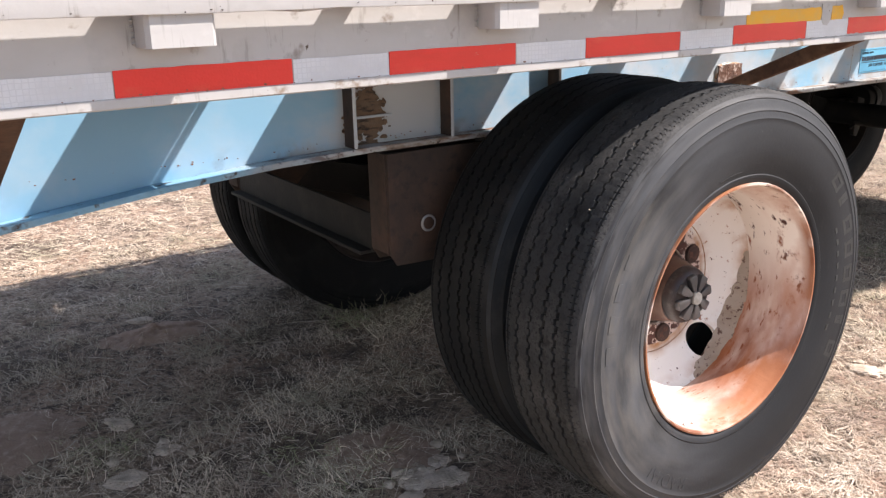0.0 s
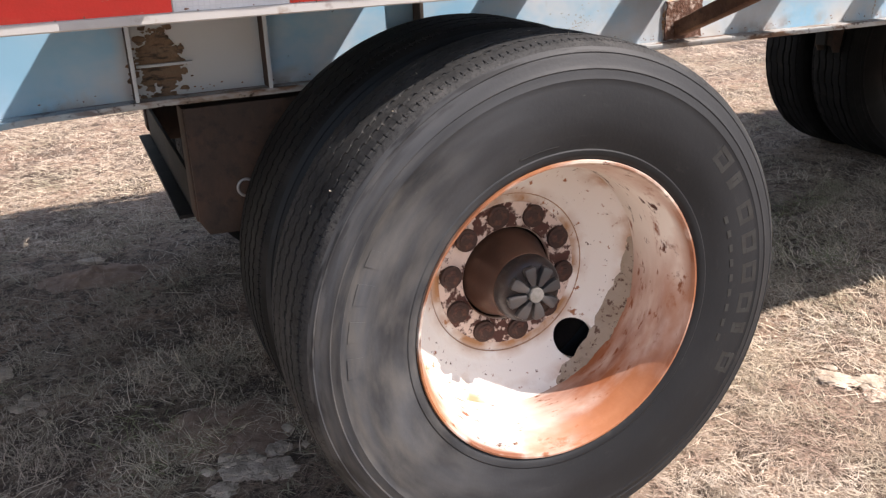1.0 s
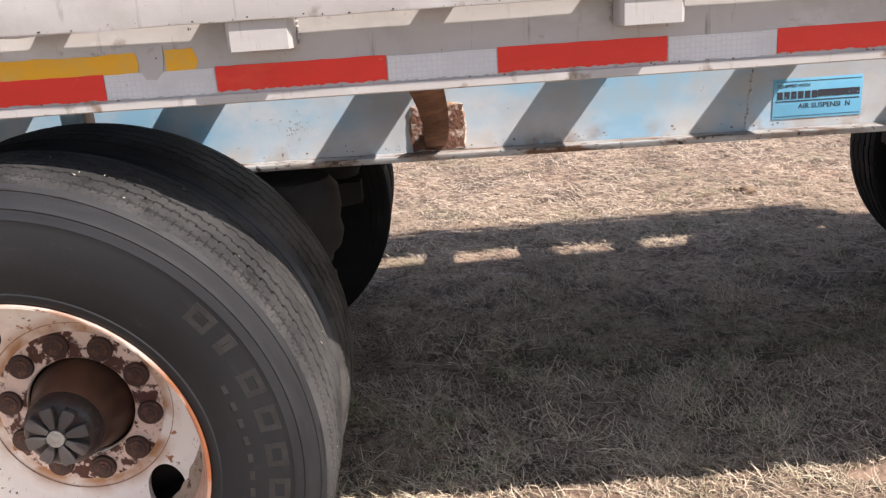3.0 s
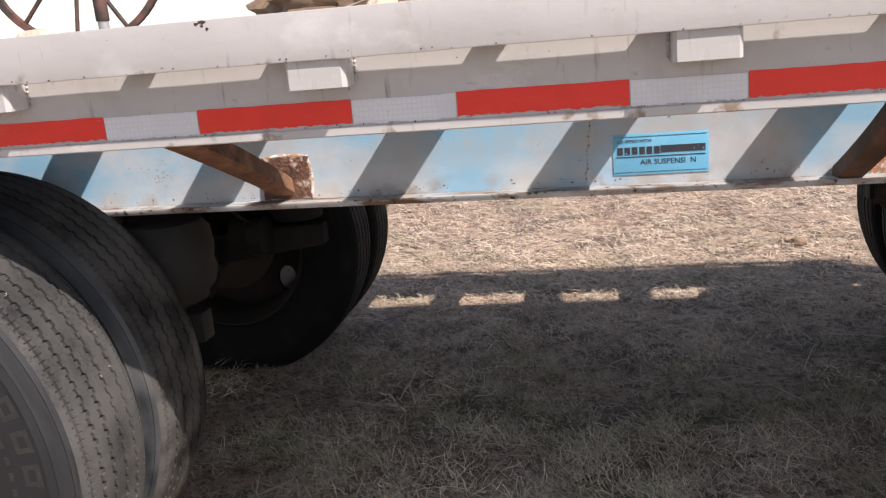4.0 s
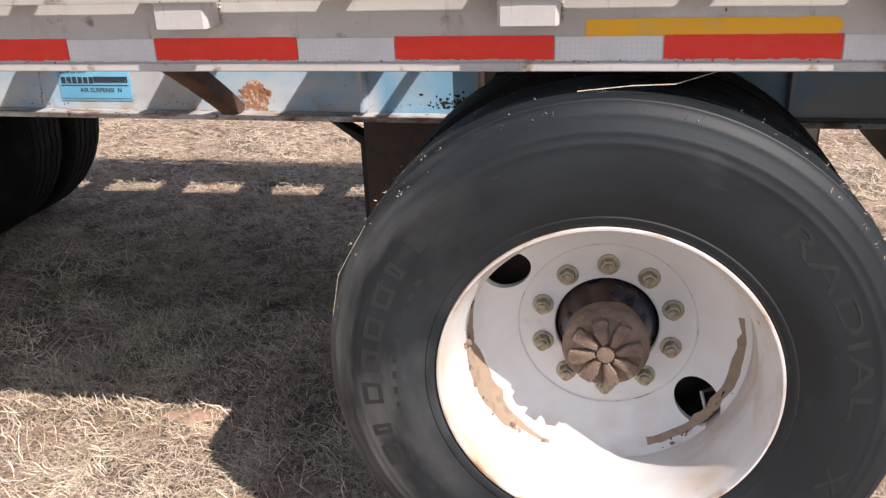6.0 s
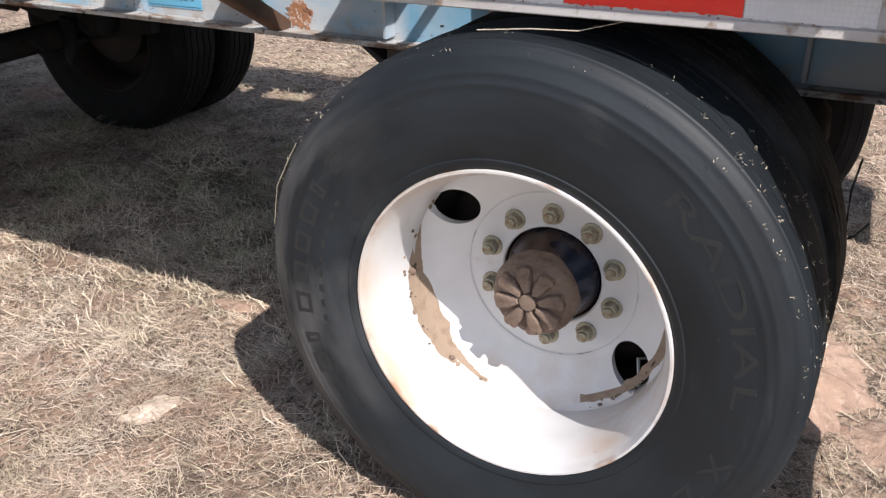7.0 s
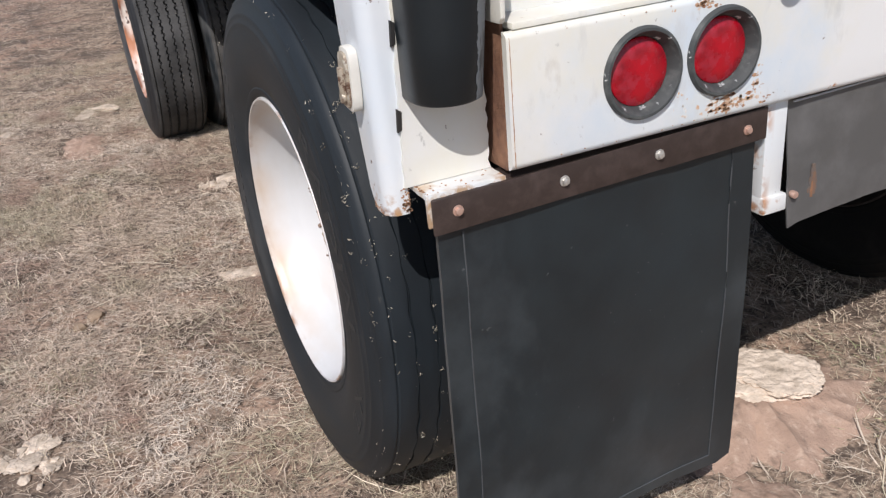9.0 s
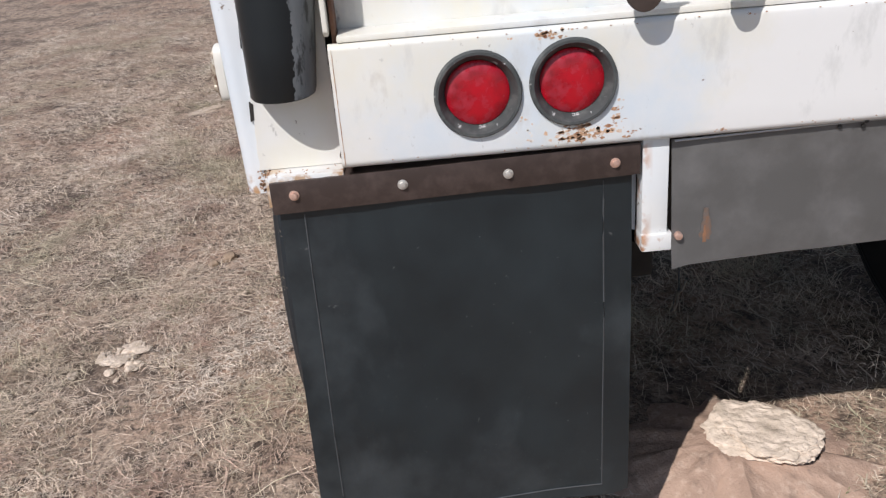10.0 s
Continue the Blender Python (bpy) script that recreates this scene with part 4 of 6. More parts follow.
# cross members under the deck and the deck boards, one board missing on each side
for k in range(-15, 7):
    x = 0.812 + 0.448 * k
    bm = bmesh.new()
    box(bm, x - 0.004, x + 0.004, -0.009, 2 * YC + 0.009, 1.218, 1.300, 0.001)
    box(bm, x - 0.036, x + 0.036, -0.009, 2 * YC + 0.009, 1.3005, 1.3085, 0.001)
    box(bm, x - 0.036, x + 0.036, -0.009, 2 * YC + 0.009, 1.210, 1.2175, 0.001)
    part("cross_member", bm, dark_rust, trailer, at=TILT)

board_mesh = finish("deck_board", box(bmesh.new(), FRONT, REAR + 0.022, 0.0, 0.1445, 1.3155, 1.336, 0.0008), wood_grey)
for k in range(15):
    y = -0.0095 + 0.145 * k
    if k in (2, 12):
        continue
    part("deck_board", board_mesh, None, trailer, at=TILT @ Matrix.Translation((0, y, 0)))
for y, a in ((0.2805, 3.02), (0.2805, -6.0)):
    b = REAR + 0.022 if a > 0 else -2.6
    part("deck_board", box(bmesh.new(), a, b, y, y + 0.1445, 1.3155, 1.336, 0.0008), wood_grey, trailer, at=TILT)
part("deck_board", box(bmesh.new(), FRONT, -0.12, 1.7305, 1.8750, 1.3155, 1.336, 0.0008), wood_grey, trailer, at=TILT)
# unseen planks added over part of the open strip to block the sun
for a, b in ((-0.836, -0.824), (-0.628, -0.490), (-1.075, -0.955), (2.545, 2.735), (2.805, 2.830)):
    part("deck_stub", box(bmesh.new(), a, b, 0.277, 0.430, 1.3375, 1.352, 0.001), wood_grey, trailer, at=TILT)
loose = finish("loose_board", box(bmesh.new(), -0.26, 0.20, -0.09, 0.09, 0, 0.025, 0.002), wood_grey)
tagged(part("loose_board", loose, None, at=pose(-0.24, 0.32, 1.344)), "short grey plank added on the deck to block the sun", "plank")

# diagonal braces from the beam foot up to the side rail


def brace(foot, top, bow, size=0.026, wide=1.2):
    """A slightly bowed square tube that widens towards the rail."""
    foot, top = Vector(foot), Vector(top)
    d = (top - foot).normalized()
    side = d.cross(Vector((0, 1, 0))).normalized()
    up = side.cross(d)
    bm = bmesh.new()
    rows = []
    n = 8
    for k in range(n + 1):
        q = k / n
        s = size * (1 + (wide - 1) * q)
        c = foot.lerp(top, q) + Vector((bow * 4 * q * (1 - q), 0, 0))
        ring = [(-1, -0.65), (-0.8, -0.8), (0.8, -0.8), (1, -0.65), (1, 0.65), (0.8, 0.8), (-0.8, 0.8), (-1, 0.65)]
        rows.append([bm.verts.new(c + side * s * u + up * s * v) for u, v in ring])
    for a, b in zip(rows, rows[1:]):
        for i in range(8):
            bm.faces.new((a[i], b[i], b[(i + 1) % 8], a[(i + 1) % 8]))
    bm.faces.new(rows[0])
    bm.faces.new(rows[-1])
    bmesh.ops.recalc_face_normals(bm, faces=bm.faces[:])
    return bm


FEET = [((0.765, 0.548, 0.940), (0.735, -0.03, 1.18), 0.012), ((2.074, 0.547, 0.905), (2.085, -0.03, 1.235), 0.016), ((-1.545, 0.547, 0.875), (-1.520, -0.03, 1.18), 0.0)]
for foot, top, bow in FEET:
    part("brace", brace(foot, top, bow), rust if bow < 0.014 and foot[0] > 0 else shaded_brown, trailer, "rust-brown diagonal square tube brace", TILT)
    part("brace", brace(MIRROR @ Vector(foot), MIRROR @ Vector(top), bow), rust, trailer, at=TILT)

# maker's plate on the web
decal = part("decal", box(bmesh.new(), 1.571, 1.784, 0.5455, 0.5474, 0.929, 1.023, 0.0006), decal_blue, trailer, "sky-blue sticker with dark print", TILT)


def bars(items, y, mat, parent, name):
    for x0, x1, z0, z1 in items:
        part(name, box(bmesh.new(), x0, x1, y - 0.0008, y, z0, z1), mat, parent)


lead = [(1.581 + 0.0165 * k, 1.581 + 0.0165 * k + 0.0125, 0.976, 0.993) for k in range(6)]
bars([(1.678, 1.777, 0.978, 0.994), (1.578, 1.777, 0.9695, 0.9715), (1.575, 1.780, 1.0165, 1.0172), (1.575, 1.780, 0.9345, 0.9352)], 0.5452, decal_ink, decal, "print_bar")
bars(lead, 0.5452, decal_ink, decal, "print_block")


def sign(words, size, x, z, y, mat, parent, bold=0.0):
    bm = text_mesh(words, size, 0.0008)
    bm.transform(Matrix.Translation((x, y, z)) @ pose(0, 0, 0, 90, 0, 0))
    return part("lettering", bm, mat, parent, smooth=False)


sign("AIR SUSPENSI  N", 0.0172, 1.632, 0.952, 0.5450, decal_ink, decal)
sign("EQUIPPED WITH", 0.0105, 1.580, 1.003, 0.5450, decal_ink, decal)

# reflective tape in red and white, and yellow paint over it
r = random.Random(21)
for k in range(-13, 9):
    x0 = -0.4895 + 0.4525 * k
    for a, b, mat, name in ((x0, x0 + 0.2755, red_tape, "red_tape"), (x0 + 0.2755, x0 + 0.4525, white_tape, "white_tape")):
        a, b = max(a, FRONT), min(b, REAR - 0.005)
        if b - a < 0.02:
            continue
        # the forward strips sit a little lower
        foot, head = (1.1405, 1.1875) if a < -0.3 else (1.1475, 1.190) if a < -0.1 else (1.1515, 1.192) if a < 0.1 else (1.1535, 1.193)
        bm = bmesh.new()
        low = ragged(a + 0.001, b - 0.001, 0.0055, r, foot + (0.0 if name == "red_tape" else -0.002), 0.0017)
        top = ragged(b - 0.001, a + 0.001, 0.02, r, head - (0.0 if name == "red_tape" else 0.002), 0.0005)
        prism(bm, low + top, "y", -0.0797, -0.0781)
        part(name, bm, mat, trailer, at=TILT, smooth=False)
        far = box(bmesh.new(), a + 0.001, b - 0.001, 2 * YC + 0.0781, 2 * YC + 0.0797, 1.152, 1.192)
        part(name, far, mat, trailer, at=TILT, smooth=False)
for x0, x1, z0, z1 in ((0.008, 0.292, 1.190, 1.222), (0.340, 0.384, 1.186, 1.224), (3.005, 3.395, 1.191, 1.219)):
    bm = bmesh.new()
    prism(bm, ragged(x0, x1, 0.012, r, z0, 0.0015) + [(x1 + 0.008, (z0 + z1) / 2)] + ragged(x1, x0, 0.012, r, z1, 0.0012), "y", -0.0795, -0.0782)
    part("yellow_mark", bm, yellow_paint, trailer, "strip of yellow paint", TILT, smooth=False)
# white paint drip over the tape beside the yellow
bm = bmesh.new()
prism(bm, [(0.296, 1.230), (0.298, 1.196), (0.306, 1.180), (0.322, 1.178), (0.334, 1.190), (0.338, 1.215), (0.338, 1.230)], "y", -0.0808, -0.0782)
part("paint_drip", bm, white_rail, trailer, at=TILT)

# suspension: hanger boxes, arms, axles, air springs, brake chambers


def hanger(x):
    bm = bmesh.new()
    for y0, y1 in ((0.508, 0.516), (0.600, 0.608)):
        prism(bm, [(x - 0.10, 0.886), (x + 0.25, 0.886), (x + 0.22, 0.69), (x + 0.10, 0.580), (x - 0.08, 0.586), (x - 0.10, 0.62)], "y", y0, y1, 0.002)
    box(bm, x - 0.104, x - 0.094, 0.5165, 0.5995, 0.62, 0.885, 0.002)
    cyl(bm, (x + 0.015, 0.496, 0.69), (x + 0.015, 0.62, 0.69), 0.017, seg=16, bevel=0.003)
    return bm


def hanger_ring(x):
    bm = bmesh.new()
    b = bmesh.new()
    revolve(b, [(0.020 + 0.0035 * math.cos(t * math.pi / 4), 0.0035 * math.sin(t * math.pi / 4)) for t in range(8)], 20, True)
    merge(bm, b, Matrix.Translation((x + 0.015, 0.500, 0.690)))
    return bm


def arm(x):
    bm = bmesh.new()
    prism(bm, [(x, 0.62), (x, 0.73), (x + 0.55, 0.60), (x + 1.0, 0.62), (x + 1.0, 0.54), (x + 0.55, 0.47)], "y", 0.528, 0.590, 0.006)
    return bm


def air_spring(x):
    prof = [(0.0, 0.0), (0.09, 0.0), (0.095, 0.02), (0.115, 0.04), (0.125, 0.075), (0.118, 0.105), (0.125, 0.14), (0.12, 0.19), (0.10, 0.215), (0.0, 0.22)]
    bm = bmesh.new()
    revolve(bm, prof, 32)
    bm.transform(Matrix.Translation((x, 0.575, 0.648)) @ pose(0, 0, 0, 90, 0, 0))
    return bm


def drum(x):
    bm = bmesh.new()
    revolve(bm, [(0.0, 0.17), (0.195, 0.175), (0.205, 0.19), (0.205, 0.36), (0.215, 0.365), (0.215, 0.385), (0.19, 0.39), (0.10, 0.40), (0.0, 0.40)], 48)
    bm.transform(Matrix.Translation((x, 0, 0.527)))
    return bm


def chamber(x):
    bm = bmesh.new()
    cyl(bm, (x + 0.17, 0.66, 0.60), (x + 0.30, 0.66, 0.60), 0.075, seg=28, bevel=0.012)
    cyl(bm, (x + 0.225, 0.66, 0.60), (x + 0.24, 0.66, 0.60), 0.085, seg=28, bevel=0.003)
    cyl(bm, (x + 0.05, 0.66, 0.60), (x + 0.17, 0.66, 0.60), 0.012, seg=10)
    return bm


def hose(x, side):
    bm = bmesh.new()
    pts = []
    for k in range(15):
        t = k / 14
        pts.append((x + 0.24 - 0.10 * t + 0.05 * math.sin(5 * t), YC + side * (0.42 - 0.22 * t), 0.68 - 0.16 * math.sin(math.pi * t) + 0.42 * t))
    sweep(bm, pts, 0.008, 8)
    return bm


for hx, hm in ((0.0, -0.505), (3.061, 2.535)):
    both("hanger", lambda: hanger(hm), dark_rust, "rust-brown plate suspension hanger")
    both("hanger_ring", lambda: hanger_ring(hm), galvanised)
    both("trailing_arm", lambda: arm(hm), grime)
    both("air_spring", lambda: air_spring(hx + 0.40 if hx < 1 else hx + 0.33), grime)
    both("brake_drum", lambda: drum(hx), black_rust)
    both("brake_chamber", lambda: chamber(hx), grime)
    bm = bmesh.new()
    cyl(bm, (hx, 0.12, 0.527), (hx, 2 * YC - 0.12, 0.527), 0.064, seg=32)
    part("axle", bm, grime, trailer, "greasy black axle tube")
    for s in (-1, 1):
        part("air_hose", hose(hx, s), grime, trailer)
        y = YC + s * 0.36
        bm = prism(bmesh.new(), [(hx + 0.05, 0.62), (hx + 0.12, 0.60), (hx + 0.115, 0.46), (hx + 0.075, 0.385), (hx + 0.04, 0.40), (hx + 0.045, 0.50)], "y", y - 0.014, y + 0.014, 0.004)
        part("slack_adjuster", bm, grime, trailer)
        bm = sweep(bmesh.new(), [(hx + 0.02 + 0.10 * math.sin(k * 0.9), YC + s * (0.10 + 0.035 * k), 0.47 + 0.0022 * (k - 6) ** 2 + 0.02 * math.sin(k * 1.7)) for k in range(12)], 0.011, 8)
        part("sagging_hose", bm, grime, trailer)
# plate that ties the forward hangers together, and the strap beside the rear one
bm = bmesh.new()
box(bm, -0.600, -0.590, 0.610, 2 * YC - 0.610, 0.612, 0.722, 0.002)
box(bm, -0.636, -0.601, 0.610, 2 * YC - 0.610, 0.612, 0.622, 0.002)
part("tie_plate", bm, grime, trailer, "dark steel angle between the hangers")
for gx in (2.405,):
    both("gusset", lambda: prism(bmesh.new(), [(gx - 0.07, 0.884), (gx - 0.05, 0.884), (gx + 0.035, 0.835), (gx + 0.035, 0.62), (gx + 0.01, 0.62), (gx + 0.01, 0.825)], "y", 0.53, 0.585, 0.002), grime)

# ---------------------------------------------------------------- wheels

R = 0.545
PROFILE = [(0.308, -0.098), (0.315, -0.110), (0.3205, -0.1175), (0.326, -0.1225), (0.333, -0.1255), (0.340, -0.1265), (0.3425, -0.1250), (0.36, -0.1300), (0.382, -0.1365), (0.40, -0.1390),
           (0.42, -0.1400), (0.445, -0.1400), (0.462, -0.1392), (0.472, -0.1382), (0.4745, -0.1400), (0.478, -0.1382), (0.481, -0.1366), (0.490, -0.1338), (0.4925, -0.1360), (0.4965, -0.1328), (0.499, -0.1308),
           (0.510, -0.1270), (0.518, -0.1232), (0.5205, -0.1250), (0.524, -0.1208), (0.529, -0.1170), (0.5345, -0.1120),
           (0.5375, -0.1080), (0.5392, -0.1030), (0.5300, -0.1005), (0.5300, -0.0990), (0.5405, -0.0965), (0.5412, -0.0895)]
RIBS = [(0.0650, 0.0590), (0.0240, 0.0180)]
for a, b in RIBS:
    PROFILE += [(0.5434, -a - 0.0070), (0.5435, -a - 0.0008), (0.5250, -a + 0.0004), (0.5250, -b - 0.0004), (0.5440, -b + 0.0008), (0.5440, -b + 0.0070)]
PROFILE = PROFILE + [(r0, -y0) for r0, y0 in reversed(PROFILE)]
NP = len(PROFILE)


def tyre(smooth, seg=648):
    """A worn tyre; smooth: with shallow, nearly closed grooves, else with short slits along each groove."""
    def bend(i, j, r0, y0):
        jj = min(j, NP - 1 - j)
        if 13 <= jj <= 25:            # the shoulder ridges are worn low
            q = (r0 - 0.462) / 0.067
            y1 = -(0.1392 - 0.0222 * q * q)
            worn = 0.62 if smooth else 0.38
            y0 = (y1 if j == jj else -y1) * worn + y0 * (1 - worn)
        if smooth:
            if 33 <= jj <= 44:
                s = -1 if j == jj else 1
                mid = s * (0.062 if jj < 39 else 0.021)
                y0 = mid + (y0 - mid) * 0.42 + 0.0016 * math.sin(i * 0.6) + 0.0012 * math.sin(i * 0.25 + jj)
                r0 = 0.5385 if r0 < 0.535 else r0
            if 29 <= jj <= 30:
                r0 = 0.5375
            return r0, y0
        if 33 <= jj <= 44:
            y0 += 0.0034 * math.sin(i * math.pi / 3) + 0.0010 * math.sin(i * 0.15 + jj)
            if jj in (34, 40) and i % 3 == 0:
                r0 -= 0.0070
        if jj in (28, 31) and i % 3 == 0:
            r0 -= 0.0065
        return r0, y0
    bm = revolve(bmesh.new(), PROFILE, seg, False, bend)
    step = 2 * math.pi / seg
    for v in bm.verts:
        if not smooth:                # columns crowd round each slit, so that it stays narrow
            a = math.atan2(v.co.z, v.co.x)
            k = round(a / step) % 3
            a += step * (0.0, -0.66, 0.66)[k]
            q = math.hypot(v.co.x, v.co.z)
            v.co.x, v.co.z = q * math.cos(a), q * math.sin(a)
        if v.co.z < -0.42:
            s = (-0.42 - v.co.z) / 0.125
            v.co.y *= 1 + 0.045 * s * s
            v.co.z = max(v.co.z, -0.5275)
    return bm


def barrel():
    prof = [(0.3105, -0.108), (0.3125, -0.119), (0.3155, -0.1245), (0.3195, -0.1245), (0.3215, -0.120), (0.3205, -0.1155), (0.3175, -0.112), (0.3160, -0.100), (0.313, -0.09),
            (0.300, -0.055), (0.297, 0.09), (0.314, 0.110), (0.322, 0.118), (0.322, 0.122), (0.317, 0.122), (0.305, 0.110),
            (0.286, 0.080), (0.287, -0.035), (0.294, -0.070), (0.3045, -0.094), (0.3075, -0.102)]
    return revolve(bmesh.new(), prof, 120, True)


def disc(holes):
    prof = [(0.2885, 0.020), (0.2880, 0.052), (0.2760, 0.075), (0.2500, 0.094), (0.2200, 0.112), (0.2000, 0.1225), (0.1900, 0.1240), (0.1860, 0.1275), (0.1830, 0.1285), (0.1120, 0.1285), (0.1090, 0.1315),
            (0.1090, 0.1420), (0.1850, 0.1420), (0.2050, 0.1360), (0.2300, 0.1240), (0.2600, 0.1060), (0.2840, 0.088), (0.2895, 0.060), (0.2895, 0.020)]
    bm = revolve(bmesh.new(), prof, 120, True)
    cutters = bmesh.new()
    for a in holes:
        q, c, s = 0.245, math.cos(radians(a)), math.sin(radians(a))
        cyl(cutters, (q * c, 0.0, q * s), (q * c, 0.2, q * s), 0.046, seg=32)
    bmesh.ops.recalc_face_normals(cutters, faces=cutters.faces[:])
    return cut(bm, cutters)


def hub(plain):
    if plain:      # smooth barrel that runs out to the cap
        prof = [(0.0, 0.05), (0.068, 0.046), (0.0765, 0.048), (0.0795, 0.053), (0.083, 0.070), (0.091, 0.100), (0.097, 0.122), (0.1035, 0.134), (0.1035, 0.16), (0.0, 0.16)]
    else:
        prof = [(0.0, 0.06), (0.060, 0.055), (0.074, 0.058), (0.079, 0.066), (0.080, 0.085), (0.094, 0.094), (0.099, 0.105), (0.1035, 0.118), (0.1035, 0.16), (0.0, 0.16)]
    return revolve(bmesh.new(), prof, 56)


def hub_cap(wobble=0.0, big=1.0):
    prof = [(0.0, 0.010), (0.020, 0.010), (0.034, 0.013), (0.052, 0.013), (0.062, 0.017), (0.068, 0.026), (0.0705, 0.035), (0.0705, 0.062), (0.0, 0.062)]
    bm = revolve(bmesh.new(), [(q * big, y) for q, y in prof], 48)
    for v in bm.verts:
        v.co += Vector((1, 0.5, 1)) * wobble * noise.noise(v.co * 40)
    return bm


def cap_fin(wobble):
    bm = prism(bmesh.new(), [(0.018, -0.005), (0.040, -0.0115), (0.058, -0.0130), (0.062, -0.010), (0.062, 0.010), (0.058, 0.0130), (0.040, 0.0115), (0.018, 0.005)], "y", -0.0005, 0.016, 0.003)
    for v in bm.verts:
        v.co += Vector((1, 1, 1)) * wobble * noise.noise(v.co * 60)
        v.co.y += 0.10 * max(0.0, v.co.x - 0.045)
    return bm


def cap_boss():
    return cyl(bmesh.new(), (0, 0.012, 0), (0, -0.003, 0), 0.0165, 0.015, 14, 0.002)


def nut(deep):
    bm = bmesh.new()
    if deep:                      # rusted cap seated in the disc
        cyl(bm, (0, 0.1290, 0), (0, 0.1185, 0), 0.0265, 0.0258, 22, 0.003)
        cyl(bm, (0, 0.1195, 0), (0, 0.1168, 0), 0.0190, 0.0180, 18, 0.001)
        cyl(bm, (0, 0.1172, 0), (0, 0.1155, 0), 0.0105, 0.0095, 12, 0.0006)
    else:
        cyl(bm, (0, 0.1290, 0), (0, 0.1240, 0), 0.0230, 0.0230, 20, 0.0015)
        cyl(bm, (0, 0.1245, 0), (0, 0.1060, 0), 0.0175, 0.0165, 6, 0.002)
        cyl(bm, (0, 0.1065, 0), (0, 0.0980, 0), 0.0115, 0.0115, 12, 0.001)
    return bm


def rust_ring():
    return revolve(bmesh.new(), [(0.1105, 0.1295), (0.1120, 0.1272), (0.1630, 0.1268), (0.1680, 0.1275), (0.1685, 0.1295)], 96)


def arc_text(words, size, radius, start, mat_y=-0.1395, wide=1.0):
    """Raised words round the sidewall, read clockwise, their feet towards the hub."""
    bm = text_mesh(words, size, 0.0018)
    bmesh.ops.subdivide_edges(bm, edges=[e for e in bm.edges if e.calc_length() > 0.012], cuts=2)
    for v in bm.verts:
        a = radians(start) - wide * v.co.x / radius
        q = radius + v.co.y
        v.co = Vector((q * math.cos(a), mat_y - v.co.z, q * math.sin(a)))
    bmesh.ops.recalc_face_normals(bm, faces=bm.faces[:])
    return bm


def arc_bar(start, end, r0, r1, y=-0.1395, proud=0.0008):
    bm = bmesh.new()
    n = max(2, int(abs(end - start) / 3))
    pts = [(r0, start + (end - start) * k / n) for k in range(n + 1)] + [(r1, end - (end - start) * k / n) for k in range(n + 1)]
    prism(bm, [(q * math.cos(radians(a)), q * math.sin(radians(a))) for q, a in pts], "y", y - proud, y + 0.001)
    return bm


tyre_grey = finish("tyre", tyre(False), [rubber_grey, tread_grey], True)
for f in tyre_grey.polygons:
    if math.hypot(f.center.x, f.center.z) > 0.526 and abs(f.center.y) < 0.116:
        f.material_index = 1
# inner and far tyres are darker copies, shade under the bed in their colour
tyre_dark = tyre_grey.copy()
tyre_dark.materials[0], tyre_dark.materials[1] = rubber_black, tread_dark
tyre_far = finish("tyre", tyre(False, 162), shaded_rubber, True)
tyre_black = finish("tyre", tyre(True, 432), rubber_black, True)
barrel_rust = finish("rim", barrel(), rusty_barrel, True)
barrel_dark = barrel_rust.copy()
barrel_dark.materials[0] = black_rust
barrel_white = barrel_rust.copy()
barrel_white.materials[0] = white_barrel
disc_cream = finish("disc", disc((-50, 133)), cream_disc, True)
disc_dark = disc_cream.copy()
disc_dark.materials[0] = black_rust
disc_white = finish("disc", disc((-38, 147)), white_wheel, True)
hub_brown = finish("hub", hub(True), brown_metal, True)
hub_black = finish("hub", hub(True), black_hub, True)
cap_grey = finish("hub_cap", hub_cap(0.0006, 1.07), grey_cap, True)
cap_mud = finish("hub_cap", hub_cap(0.0040, 1.04), cap_mud_dark, True)
fin_mesh = finish("cap_fin", cap_fin(0.0006), fin_grey, True)
fin_mud = finish("cap_fin", cap_fin(0.0046), cap_mud_dark, True)
boss_mud = finish("cap_plug", cap_boss(), cap_mud_dark, True)
plug_mesh = finish("cap_plug", cyl(bmesh.new(), (0, 0.0120, 0), (0, -0.0065, 0), 0.0172, 0.0166, 24, 0.001), plug_grey, True)
nut_rust = finish("lug_nut", nut(True), nut_rust_dark, True)
nut_new = finish("lug_nut", nut(False), nut_metal, True)
line_white = finish("flange_line", revolve(bmesh.new(), [(0.1868, 0.1272), (0.1876, 0.1252), (0.1886, 0.1242), (0.1893, 0.1252)], 96), scuff_grey, True)
line_old = line_white.copy()
line_old.materials[0] = rust_pale
ring_rust = finish("stud_ring", rust_ring(), rust_stud, True)


